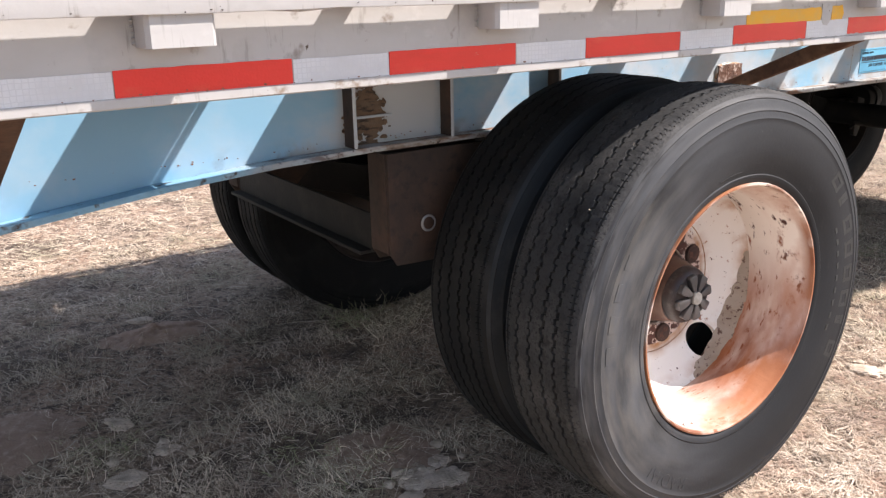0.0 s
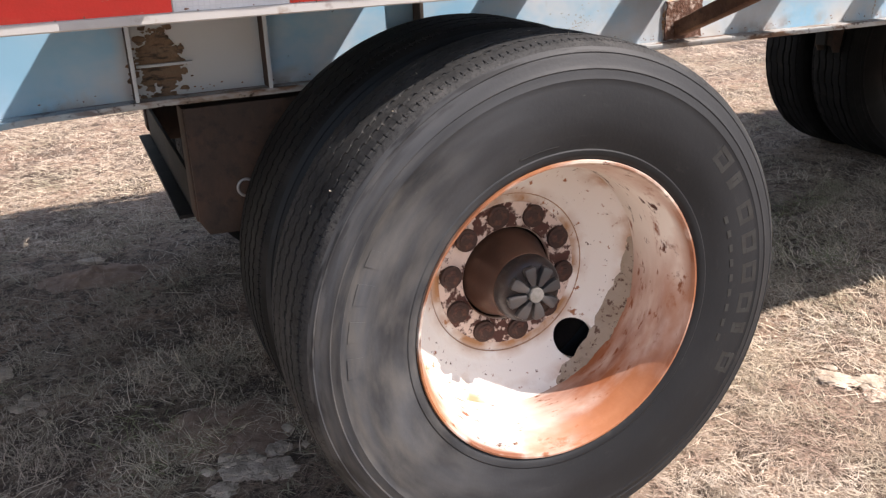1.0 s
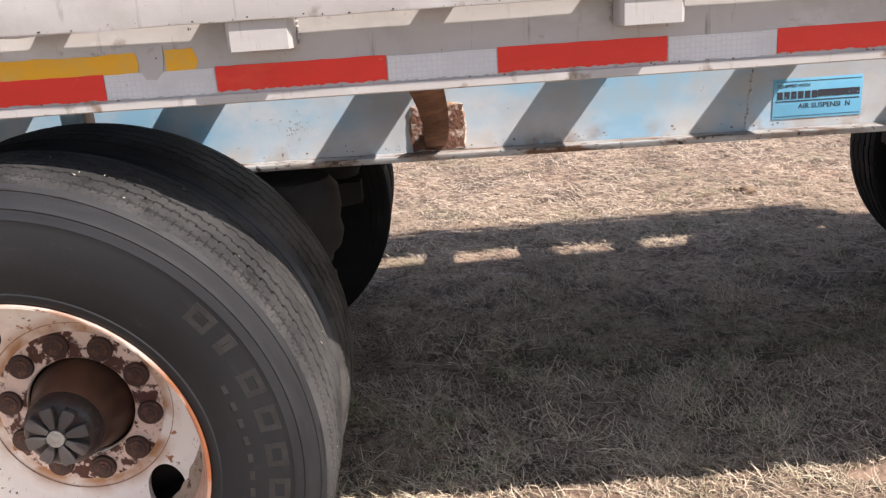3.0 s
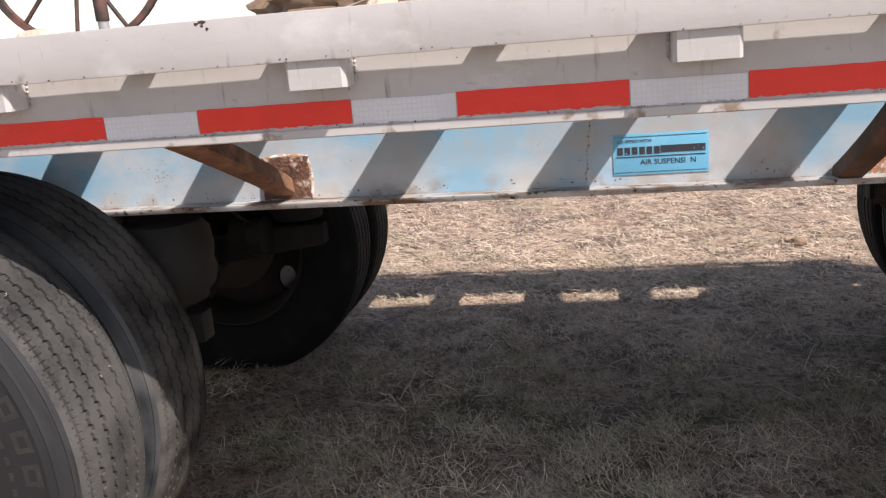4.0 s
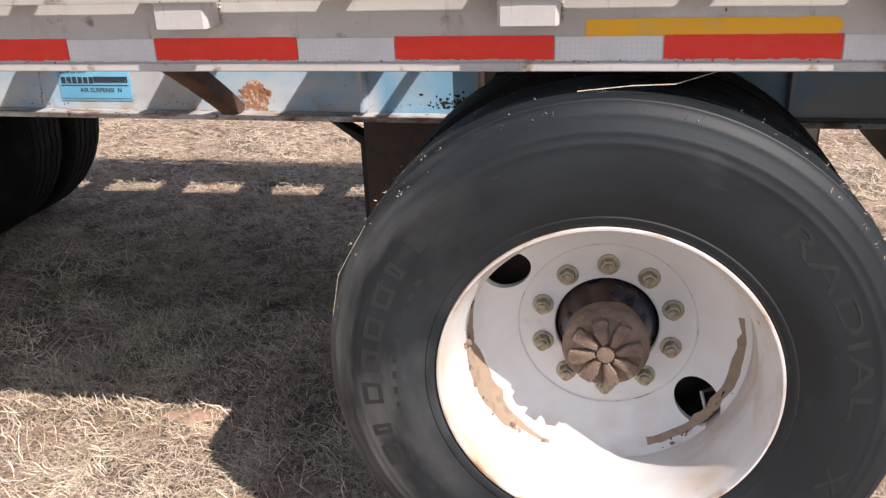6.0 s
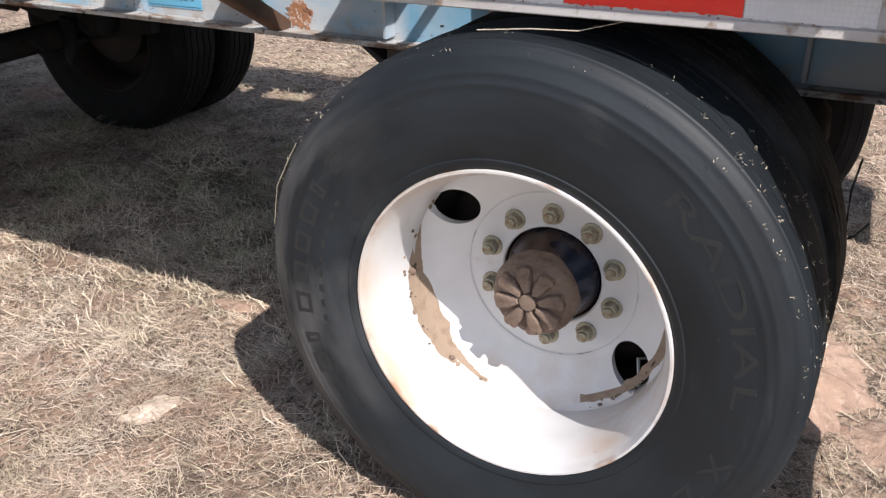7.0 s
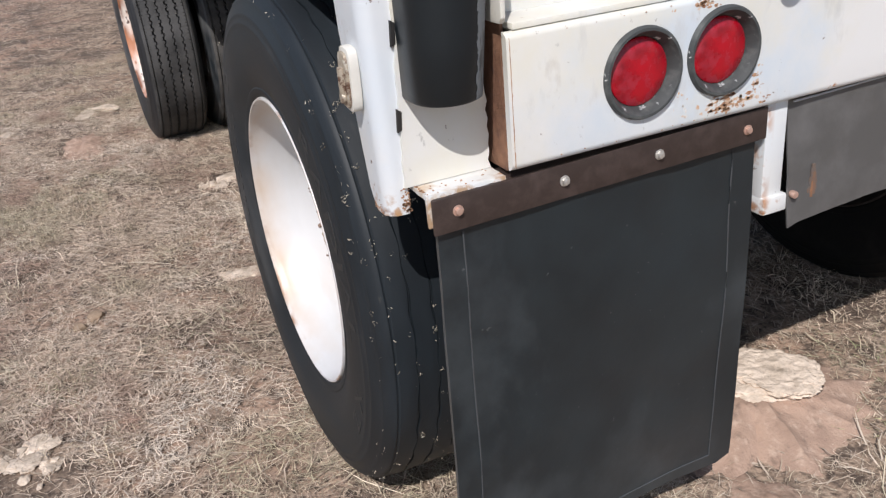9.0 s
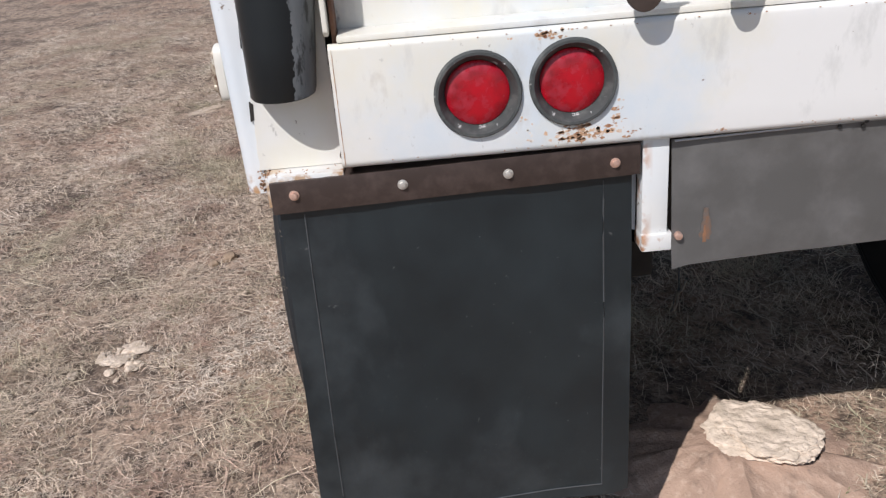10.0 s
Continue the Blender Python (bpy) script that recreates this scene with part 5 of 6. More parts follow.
def wheel(at, old, nuts=True, first=0.0, shaded=False):
    """Rim with tyre; nuts: with hub, cap and lug nuts; shaded: a far-side tyre in rubber darkened for the shade there.
    """
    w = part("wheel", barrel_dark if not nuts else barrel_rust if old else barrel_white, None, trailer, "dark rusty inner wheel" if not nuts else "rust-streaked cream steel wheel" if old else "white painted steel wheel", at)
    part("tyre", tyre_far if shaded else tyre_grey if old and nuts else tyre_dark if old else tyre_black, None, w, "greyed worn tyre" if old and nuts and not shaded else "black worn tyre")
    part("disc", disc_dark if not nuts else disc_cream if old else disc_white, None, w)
    if nuts:
        part("hub", hub_brown if old else hub_black, None, w, "greasy brown hub" if old else "greasy black hub")
        caked = Matrix.Identity(4) if old else Matrix.Diagonal((1.2, 1.0, 1.2, 1.0))
        part("hub_cap", cap_grey if old else cap_mud, None, w, "finned grey hub cap" if old else "mud-caked hub cap", caked)
        part("cap_plug", plug_mesh if old else boss_mud, None, w, at=caked)
        part("flange_line", line_old if old else line_white, None, w, "scuffed step round the flange")
        for k in range(8):
            part("cap_fin", fin_mesh if old else fin_mud, None, w, at=caked @ pose(0, 0, 0, 0, -45 * k - 11, 0))
        if old:
            part("stud_ring", ring_rust, None, w, "flaking rusted stud ring")
        for k in range(10):
            part("lug_nut", nut_rust if old else nut_new, None, w, at=pose(0, 0, 0, 0, 36 * k + first, 0) @ Matrix.Translation((0.142, 0, 0)))
    return w


AX1, AX2 = Vector((0.0, 0.0, 0.517)), Vector((3.061, -0.011, 0.541))
INNER = Matrix.Translation((0, 0.312, 0)) @ pose(0, 0, 0, 0, 0, 180)
for c, old in ((AX1, True), (AX2, False)):
    near = Matrix.Translation(c)
    # the far pairs sit a little farther in, the second axle's most
    far = Matrix.Translation((c.x + (0.050 if old else -0.025), 2 * YC - (0.065 if old else 0.245), c.z)) @ pose(0, 0, 0, 0, 0, 180)
    w = wheel(near, old, first=9.0 if old else 18.0)
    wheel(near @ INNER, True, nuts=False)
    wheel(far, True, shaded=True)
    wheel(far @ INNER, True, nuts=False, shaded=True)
    if old:
        wheel_old = w
    else:
        wheel_white = w

# sidewall marks: the maker's name as plain raised blocks, plain words as they read


def name_blocks(w, start, mat, line=0.0):
    for k in range(8):
        a = start - k * 9.2
        wide = 3.0 if k in (1, 6) else 6.0
        if not line:
            part("raised_block", arc_bar(a, a - wide, 0.430, 0.464, proud=0.0006), mat, w, smooth=False)
            continue
        bm = bmesh.new()
        for p, q, r0, r1 in ((a, a - wide, 0.428, 0.428 + line), (a, a - wide, 0.466 - line, 0.466), (a, a - line * 130, 0.428 + line + 0.0002, 0.466 - line - 0.0002), (a - wide + line * 130, a - wide, 0.428 + line + 0.0002, 0.466 - line - 0.0002)):
            merge(bm, arc_bar(p, q, r0, r1, proud=0.0008))
        part("raised_block", bm, mat, w, smooth=False)


name_blocks(wheel_old, 41, letter_grey, 0.0105)
name_blocks(wheel_white, 206, letter_dark, 0.0085)
part("lettering", arc_text("RADIAL", 0.054, 0.424, 50, wide=2.15), letter_pale, wheel_white, smooth=False)
part("lettering", arc_text("RADIAL", 0.048, 0.428, 247), rubber_grey, wheel_old, smooth=False)
for a, b in ((181, 176), (172, 167), (163, 158), (154, 150)):
    part("raised_block", arc_bar(a, b, 0.43, 0.462), rubber_grey, wheel_old, smooth=False)
for word, a in (("X", -17.2), ("Z", -28.2)):
    part("lettering", arc_text(word, 0.054, 0.424, a, wide=1.5), letter_pale, wheel_white, smooth=False)
for w, mat, s in ((wheel_old, letter_grey, 22), (wheel_white, letter_dark, 190)):
    for k in range(9):
        part("raised_mark", arc_bar(s - k * 5, s - k * 5 - 2.4, 0.395, 0.404, -0.1383, 0.001), mat, w, smooth=False)
for a, b, r0, r1 in ((107, 81, 0.3700, 0.3714), (107, 94, 0.3550, 0.3562), (107.2, 106.9, 0.3563, 0.3699)):
    part("moulded_line", arc_bar(a, b, r0, r1, -0.1318 if r0 > 0.36 else -0.1290, 0.0012), letter_grey, wheel_old)

# dried mud in the lower bowl of the white wheel, and the valve stem that stands out of its hand hole


def bowl_mud(spots, seed, thick=0.004, jag=0.006):
    bm = bmesh.new()
    r = random.Random(seed)
    for a0, a1, y0, y1 in spots:
        n, m = 22, 6
        grid = []
        for i in range(n + 1):
            row = []
            u = i / n
            a = radians(a0 + (a1 - a0) * u)
            edge = 0.5 + 0.5 * math.sin(math.pi * min(1, max(0, u)))
            for j in range(m + 1):
                v = j / m
                y = y0 + (y1 - y0) * (0.5 + (v - 0.5) * edge) + r.uniform(-jag, jag) + 2 * jag * noise.noise(Vector((i * 0.4, j * 0.6, seed)))
                # it lies on the barrel, and past the bend on the disc
                q = 0.2868 if y < 0.052 else 0.2868 - (y - 0.052) * 0.50 if y < 0.075 else 0.2750 - (y - 0.075) * 1.37
                lift = thick * math.sin(math.pi * v) * math.sin(math.pi * u) - 0.001
                row.append(bm.verts.new(((q - lift) * math.cos(a), y, (q - lift) * math.sin(a))))
            grid.append(row)
        for i in range(n):
            for j in range(m):
                bm.faces.new((grid[i][j], grid[i + 1][j], grid[i + 1][j + 1], grid[i][j + 1]))
    bmesh.ops.recalc_face_normals(bm, faces=bm.faces[:])
    return bm


part("dried_mud", bowl_mud([(158, 246, 0.006, 0.078)], 3, 0.003, 0.0035), mud, wheel_white, "crust of dried tan mud")
part("dried_mud", bowl_mud([(-70, 12, 0.070, 0.086)], 4, 0.002, 0.0022), mud, wheel_white, "crust of dried tan mud")
part("dried_mud", bowl_mud([(-72, 12, 0.035, 0.088)], 6, 0.002, 0.003), mud_film, wheel_old, "film of dried grey-tan mud")
part("dried_mud", bowl_mud([(140, 206, 0.030, 0.088)], 7, 0.002, 0.003), mud_film, wheel_old, "film of dried grey-tan mud")
r = random.Random(61)
bm = bmesh.new()
for k in range(26):
    a, y, q = radians(r.gauss(180, 26)), r.uniform(0.0, 0.07), r.uniform(0.002, 0.007) * (1.6 if k < 5 else 0.8)
    c = Vector((0.286 * math.cos(a), y, 0.286 * math.sin(a)))
    b = bmesh.new()
    bmesh.ops.create_icosphere(b, subdivisions=1, radius=q, matrix=Matrix.Translation(c))
    for v in b.verts:
        v.co += Vector((r.uniform(-1, 1), r.uniform(-1, 1), r.uniform(-1, 1))) * q * 0.35
    merge(bm, b)
for k in range(22):
    a, y, q = radians(r.gauss(-48, 13)), r.uniform(0.052, 0.082), r.uniform(0.0015, 0.005)
    c = Vector((0.278 * math.cos(a), y, 0.278 * math.sin(a)))
    b = bmesh.new()
    bmesh.ops.create_icosphere(b, subdivisions=1, radius=q, matrix=Matrix.Translation(c))
    for v in b.verts:
        v.co += Vector((r.uniform(-1, 1), r.uniform(-1, 1), r.uniform(-1, 1))) * q * 0.35
    merge(bm, b)
tagged(part("mud_crumbs", bm, cap_mud_dark, wheel_white, "crumbs of dark dried mud"), kind="stuff")
bm = bmesh.new()
sweep(bm, [(0.232, 0.145, -0.150), (0.203, 0.112, -0.140), (0.222, 0.072, -0.205)], 0.004, 8)
part("valve_stem", bm, galvanised, wheel_white)

# bits of dry chaff that stick to the treads
r = random.Random(31)
bm = bmesh.new()
for k in range(310):
    a = radians(r.gauss(30, 13) if k >= 230 else r.gauss(150, 40) if k < 90 else r.gauss(-35, 26) if k < 175 else r.uniform(-70, 150))
    y = r.choice((-0.122, -0.1, -0.062, -0.021, 0.021, 0.062)) + r.gauss(0, 0.007)
    q = 0.5445 if y > -0.108 else 0.529
    c = Vector((q * math.cos(a), y, q * math.sin(a)))
    for s in range(r.choice((1, 1, 2, 3, 6)) if k < 230 else r.choice((3, 5, 8))):
        d = Vector((r.uniform(-1, 1), r.uniform(-1, 1), r.uniform(-1, 1))).normalized() * r.uniform(0.0012, 0.0042)
        e = Vector((r.uniform(-1, 1), r.uniform(-1, 1), r.uniform(-1, 1))).normalized() * r.uniform(0.0004, 0.0012)
        o = c + Vector((r.uniform(-0.005, 0.005), r.uniform(-0.005, 0.005), r.uniform(-0.005, 0.005)))
        bm.faces.new([bm.verts.new(v) for v in (o - d, o + e, o + d, o - e)])
tagged(part("chaff", bm, chaff_pale, wheel_white, "bits of pale chaff stuck on the tread"), kind="stuff")
bm = bmesh.new()
for k in range(46):
    a, y = radians(r.uniform(-30, 150)), r.choice((-0.1, -0.062, -0.021, 0.021, 0.062)) + r.gauss(0, 0.006)
    c = Vector((0.5448 * math.cos(a), y, 0.5448 * math.sin(a)))
    d, e = (Vector((r.uniform(-1, 1), r.uniform(-1, 1), r.uniform(-1, 1))).normalized() * w for w in (r.uniform(0.002, 0.005), 0.0011))
    bm.faces.new([bm.verts.new(v) for v in (c - d, c + e, c + d, c - e)])
tagged(part("chaff", bm, chaff_pale, wheel_old, "bits of pale chaff stuck on the tread"), kind="stuff")
bm = bmesh.new()
sweep(bm, [(-0.52, -0.118, 0.12), (-0.50, -0.120, 0.21), (-0.455, -0.122, 0.285), (-0.44, -0.12, 0.31)], 0.0006, 5)
part("dry_stalk", bm, chaff_pale, wheel_white, "dry stalk caught on the tyre")
bm = bmesh.new()
sweep(bm, [(-0.06, -0.10, 0.553), (0.03, -0.09, 0.560), (0.10, -0.06, 0.556), (0.19, -0.02, 0.575)], 0.0010, 5)
part("dry_stalk", bm, chaff_pale, wheel_white, "dry stalk caught on the tyre")

# ---------------------------------------------------------------- rear end


TAIL = len(made)


def seam_y(z):
    """Where the corner plate meets the rear panel: it leans out towards the foot."""
    return -0.105 - 0.017 * min(1.0, (1.335 - z) / 0.5)


def rounded_plate():
    """Corner plate: it leans and flares, its foot is rounded, and a broad bend turns it round to the rear."""
    bm = bmesh.new()
    rows = []
    for z in [1.335, 1.2, 1.06, 1.0, 0.95, 0.9, 0.87, 0.845, 0.83, 0.820, 0.8145]:
        if z > 1.06:
            x0 = 3.780
        elif z > 0.835:
            x0 = 3.780 + (1.06 - z) * 0.149
        else:
            x0 = 3.8135 + (0.835 - z) * 0.9
        out = -0.155 - 0.014 * (z - 0.82) / 0.515
        row = [(x0, out), ((x0 + 3.849) / 2, out), (3.849, out)]
        for k in range(1, 8):
            a = k / 7 * math.pi / 2
            row.append((3.849 + 0.022 * math.sin(a), out + 0.022 * (1 - math.cos(a))))
        end = seam_y(z) + (0.006 if z > 0.87 else 0.0)
        row += [(3.8712, (out + 0.022 + end) / 2), (3.871, end)]
        rows.append([bm.verts.new((x, y, z)) for x, y in row])
    for a, b in zip(rows, rows[1:]):
        for i in range(len(a) - 1):
            bm.faces.new((a[i], a[i + 1], b[i + 1], b[i]))
    bmesh.ops.recalc_face_normals(bm, faces=bm.faces[:])
    bmesh.ops.solidify(bm, geom=bm.faces[:], thickness=0.007)
    return bm


CORNER = Matrix.Translation((-0.020, 0.006, 0.003))
part("corner_plate", rounded_plate(), white_corner, trailer, "white folded corner plate with a rusty foot", CORNER)
r = random.Random(41)
foot = [(r.uniform(3.822, 3.862), 0.8155 + abs(r.gauss(0, 0.007)), r.uniform(0.0004, 0.0012)) for k in range(50)]
tagged(part("rust_scale", flakes(foot, "y", -0.1551, 0.0008, 6), rust_pale, trailer, "orange flakes of rust", CORNER, smooth=False), kind="stuff")
turn = [(-0.132 + r.uniform(0, 0.012), 0.818 + abs(r.gauss(0, 0.016)), r.uniform(0.0005, 0.0020)) for k in range(80)]
tagged(part("rust_scale", flakes(turn, "x", 3.8715, 0.0009, 7), rust_pale, trailer, "orange flakes of rust", CORNER, smooth=False), kind="stuff")
bm = bmesh.new()
side = ragged(0.858, 1.335, 0.012, random.Random(52), 0.0105, 0.0022)
weld = ragged(1.335, 0.858, 0.012, random.Random(53), 0.0, 0.0014)
prism(bm, [(y, z) for z, y in side] + [(seam_y(z) + d, z) for z, d in weld], "x", 3.850, 3.856)
part("rear_panel", bm, white_rear, trailer)
bm = bmesh.new()
prism(bm, [(3.835, 0.8570), (3.8965, 0.8570), (3.8968, 0.808), (3.8915, 0.808), (3.8915, 0.8490), (3.835, 0.8490)], "y", -0.1085, 0.0145, 0.0012)
bmesh.ops.subdivide_edges(bm, edges=[e for e in bm.edges if e.calc_length() > 0.05], cuts=14)
for v in bm.verts:
    v.co += 0.0012 * noise.noise_vector(v.co * 70)
part("hanger_shelf", bm, white_shelf, trailer, "chipped white shelf over the flap bar")
r = random.Random(43)
rim = [(3.836 + r.uniform(0, 0.06), r.choice((-0.107, -0.105, r.uniform(-0.1, 0.01))), r.uniform(0.0005, 0.002)) for k in range(70)]
tagged(part("rust_scale", flakes(rim, "z", 0.8578, 0.0008, 17), rust_pale, trailer, "orange flakes of rust", smooth=False), kind="stuff")
bm = bmesh.new()
box(bm, 3.80, 3.808, -0.036, 0.300, 0.86, 1.335)
part("slot_back", bm, grime, trailer)
bm = box(bmesh.new(), 3.832, 3.888, 0.0220, 0.0280, 0.8585, 1.335, 0.002)
bmesh.ops.subdivide_edges(bm, edges=[e for e in bm.edges if e.calc_length() > 0.2], cuts=40)
for v in bm.verts:
    v.co.x += 0.004 * noise.noise(v.co * 45)
part("slot_strip", bm, rust, trailer, "scaly brown rusted strip in the corner slot")
for z0, z1 in ((0.938, 0.970), (1.052, 1.086)):
    bm = bmesh.new()
    prism(bm, [(seam_y(z0) - 0.004, z0), (seam_y(z0) + 0.002, z0 + 0.003), (seam_y(z1) + 0.003, z1 - 0.004), (seam_y(z1) - 0.003, z1)], "x", 3.846, 3.8568)
    part("open_seam", bm, grime, trailer, "dark open seam in the corner")
# upright black half-round bumper, wider towards the top, dust and sky sheen painted pale on one flank


def bumper_at(k, z, lift=0.0):
    """A point of the bumper's skin: k from 0 to 1 round it."""
    a = math.pi * k
    y = -0.057 - (0.054 + lift) * math.cos(a)
    x = 3.874 + (0.062 + lift) * max(0.0, math.sin(a)) ** 0.8
    return x, y + (y + 0.111) / 0.108 * (-0.010 + 0.030 * (z - 0.982) / 0.27), z


bm = bmesh.new()
skin = []
for z in (0.982, 0.986, 1.06, 1.15, 1.25, 1.335):
    row = [bumper_at(k / 24, z, -0.003 if z < 0.985 else 0.0) for k in range(25)]
    skin.append([bm.verts.new(p) for p in [(3.8565, row[0][1], z)] + row + [(3.8565, row[-1][1], z)]])
for a, b in zip(skin, skin[1:]):
    for k in range(len(a) - 1):
        bm.faces.new((a[k], a[k + 1], b[k + 1], b[k]))
bm.faces.new(skin[0])
bmesh.ops.recalc_face_normals(bm, faces=bm.faces[:])
bumper = part("rear_bumper", bm, black_bumper, trailer, "black half-round rubber bumper")
bm = bmesh.new()
r, film = random.Random(4), []
for q in range(150):
    z = 0.984 + 0.35 * q / 149
    a = 0.655 + 0.03 * noise.noise(Vector((z * 9, 3, 0))) + 0.018 * noise.noise(Vector((z * 60, 3, 0))) + r.uniform(-0.012, 0.012)
    film.append([bm.verts.new(bumper_at(a + (0.985 - a) * k / 8, z, 0.0005)) for k in range(9)])
for a, b in zip(film, film[1:]):
    for k in range(8):
        bm.faces.new((a[k], a[k + 1], b[k + 1], b[k]))
part("worn_flank", bm, sheen_rubber, bumper, "pale grey film of dust and painted sky sheen")


def rear_beam():
    bm = bmesh.new()
    bend = [(3.903 + 0.012 * math.sin(math.pi / 2 * k / 6), 0.878 - 0.012 * math.cos(math.pi / 2 * k / 6)) for k in range(7)]
    bend += [(3.903 + 0.012 * math.cos(math.pi / 2 * k / 6), 1.046 + 0.010 * math.sin(math.pi / 2 * k / 6)) for k in range(7)]
    prism(bm, bend, "y", 0.016, 2 * YC - 0.016)
    holes = bmesh.new()
    for y, z in LIGHTS:
        cyl(holes, (3.86, y, z), (3.95, y, z), 0.058, seg=40)
    bm = cut(bm, holes)
    for z in (0.8672, 1.0480):          # the beam is an open channel
        box(bm, 3.82, 3.9075, 0.040, 2 * YC - 0.040, z, z + 0.007, 0.001)
    return bm


LIGHTS = [(0.231, 0.965), (0.375, 0.971), (2 * YC - 0.231, 0.965), (2 * YC - 0.375, 0.971)]
part("rear_beam", rear_beam(), white_rear, trailer, "white box beam across the tail with chips of rust")


def lamp_ring():
    prof = [(0.0490, -0.020), (0.0495, -0.011), (0.0575, 0.0035), (0.0600, 0.0080), (0.0640, 0.0080), (0.0665, 0.004), (0.0668, -0.001), (0.0575, -0.001), (0.0575, -0.020)]
    bm = revolve(bmesh.new(), [(q, -y) for q, y in prof], 56, True)
    bm.transform(pose(0, 0, 0, 0, 0, 90))
    return bm


def lamp_lens():
    prof = [(0.0498, -0.015), (0.0490, -0.0095), (0.043, -0.0055), (0.030, -0.003), (0.012, -0.0018), (0.0, -0.0015)]
    bm = revolve(bmesh.new(), [(max(q, 0.0004), -y) for q, y in prof], 56)
    bm.transform(pose(0, 0, 0, 0, 0, 90))
    return bm


ring_mesh, lens_mesh = finish("grommet", lamp_ring(), grommet_black, True), finish("lens", lamp_lens(), lens_red, True)
for y, z in LIGHTS:
    g = part("tail_light", ring_mesh, None, trailer, "round red tail light in a black rubber grommet", pose(3.915, y, z))
    part("lens", lens_mesh, None, g, "red domed lens")
# flakes of rust under the lights and along the lower edge
r = random.Random(14)
bm = bmesh.new()


def flake(bm, y, z, s, x=3.9153):
    n = 11
    prism(bm, [(y + s * r.uniform(0.4, 1.4) * 1.5 * math.cos(2 * math.pi * k / n), z + s * r.uniform(0.4, 1.0) * math.sin(2 * math.pi * k / n)) for k in range(n)], "x", x - 0.0006, x + 0.0001)


prism(bm, [(0.0205, 0.872)] + [(0.0208 + abs(r.gauss(0, 0.0006)), 0.874 + 0.0058 * k) for k in range(30)] + [(0.0205, 1.050)], "x", 3.9147, 3.9157)
for k in range(70):
    flake(bm, r.uniform(0.03, 1.4), r.choice((0.8745, 1.0495)) + r.uniform(-0.002, 0.002), r.uniform(0.0004, 0.0012))
for k in range(24):
    u = r.random()
    if u < 0.5:
        cy, cz, s0 = r.gauss(0.388, 0.028), r.uniform(0.880, 0.903), 0.0030
    elif u < 0.65:
        cy, cz, s0 = r.gauss(0.345, 0.03), r.uniform(1.03, 1.050), 0.0020
    elif u < 0.8:
        cy, cz, s0 = 0.442 + r.uniform(-0.012, 0.02), r.uniform(0.895, 0.93), 0.0022
    else:
        cy, cz, s0 = r.uniform(0.2, 1.3), r.choice((0.876, 1.049)), 0.0014
    for q in range(r.randint(5, 12)):
        flake(bm, cy + r.gauss(0, 1.6) * s0, cz + r.gauss(0, 0.9) * s0, s0 * (0.12 + 1.5 * r.random() ** 3))
tagged(part("rust_scale", bm, rust_pale, trailer, "orange flakes of rust", smooth=False), kind="stuff")

wash = [(0.385 + r.gauss(0, 0.026), 0.889 + r.gauss(0, 0.005), r.uniform(0.002, 0.005)) for k in range(36)] + [(0.345 + r.gauss(0, 0.03), 1.044 + r.gauss(0, 0.004), r.uniform(0.001, 0.003)) for k in range(16)]
wash += [(0.445 + r.gauss(0, 0.008), 0.915 + r.gauss(0, 0.012), r.uniform(0.001, 0.003)) for k in range(14)] + [(0.30 + r.gauss(0, 0.008), 0.905 + r.gauss(0, 0.010), r.uniform(0.001, 0.003)) for k in range(10)]
tagged(part("rust_bloom", flakes(wash, "x", 3.9151, 0.0004, 23), rust_wash, trailer, "pale orange rust bloom in the paint", smooth=False), kind="stuff")

# ledge, end channel and rusty hooks over the beam
bm = bmesh.new()
box(bm, 3.835, 3.908, 0.030, 2 * YC - 0.03, 1.057, 1.066, 0.002)
box(bm, 3.800, 3.835, 0.020, 2 * YC - 0.02, 1.057, 1.334, 0.003)
part("end_channel", bm, white_rear, trailer)
bm = bmesh.new()
prism(bm, [(3.836, 1.10), (3.838, 1.080), (3.846, 1.070), (3.87, 1.067), (3.905, 1.067), (3.912, 1.075), (3.912, 1.334), (3.836, 1.334)], "y", 0.012, 0.0195, 0.002)
part("end_flange", bm, white_rear, trailer)
for y, w in ((0.470, 0.026), (0.606, 0.019)):
    bm = bmesh.new()
    tongue = [(y + w * math.cos(math.pi * (1 + k / 12)), 1.100 + w * 1.1 * math.sin(math.pi * (1 + k / 12))) for k in range(13)]
    prism(bm, tongue + [(y + w * 1.5, 1.17), (y - w * 1.5, 1.17)], "x", 3.944, 3.960, 0.003)
    box(bm, 3.836, 3.944, y - w * 0.6, y + w * 0.6, 1.125, 1.150, 0.004)
    part("tie_hook", bm, dark_rust, trailer, "dark rusted steel hook")

# mud flap with its bar and bolts


def flap_bar():
    bm = bmesh.new()
    box(bm, 3.897, 3.9035, -0.103, 0.4825, -0.026, 0.0265, 0.0015)
    box(bm, 3.850, 3.897, -0.100, 0.4825, 0.0205, 0.0265, 0.0015)
    for v in bm.verts:
        v.co.z += 0.823 + (v.co.y + 0.1) * 0.0225
    return bm


part("flap_bar", flap_bar(), dark_bar, trailer, "dark brown steel flap bar")


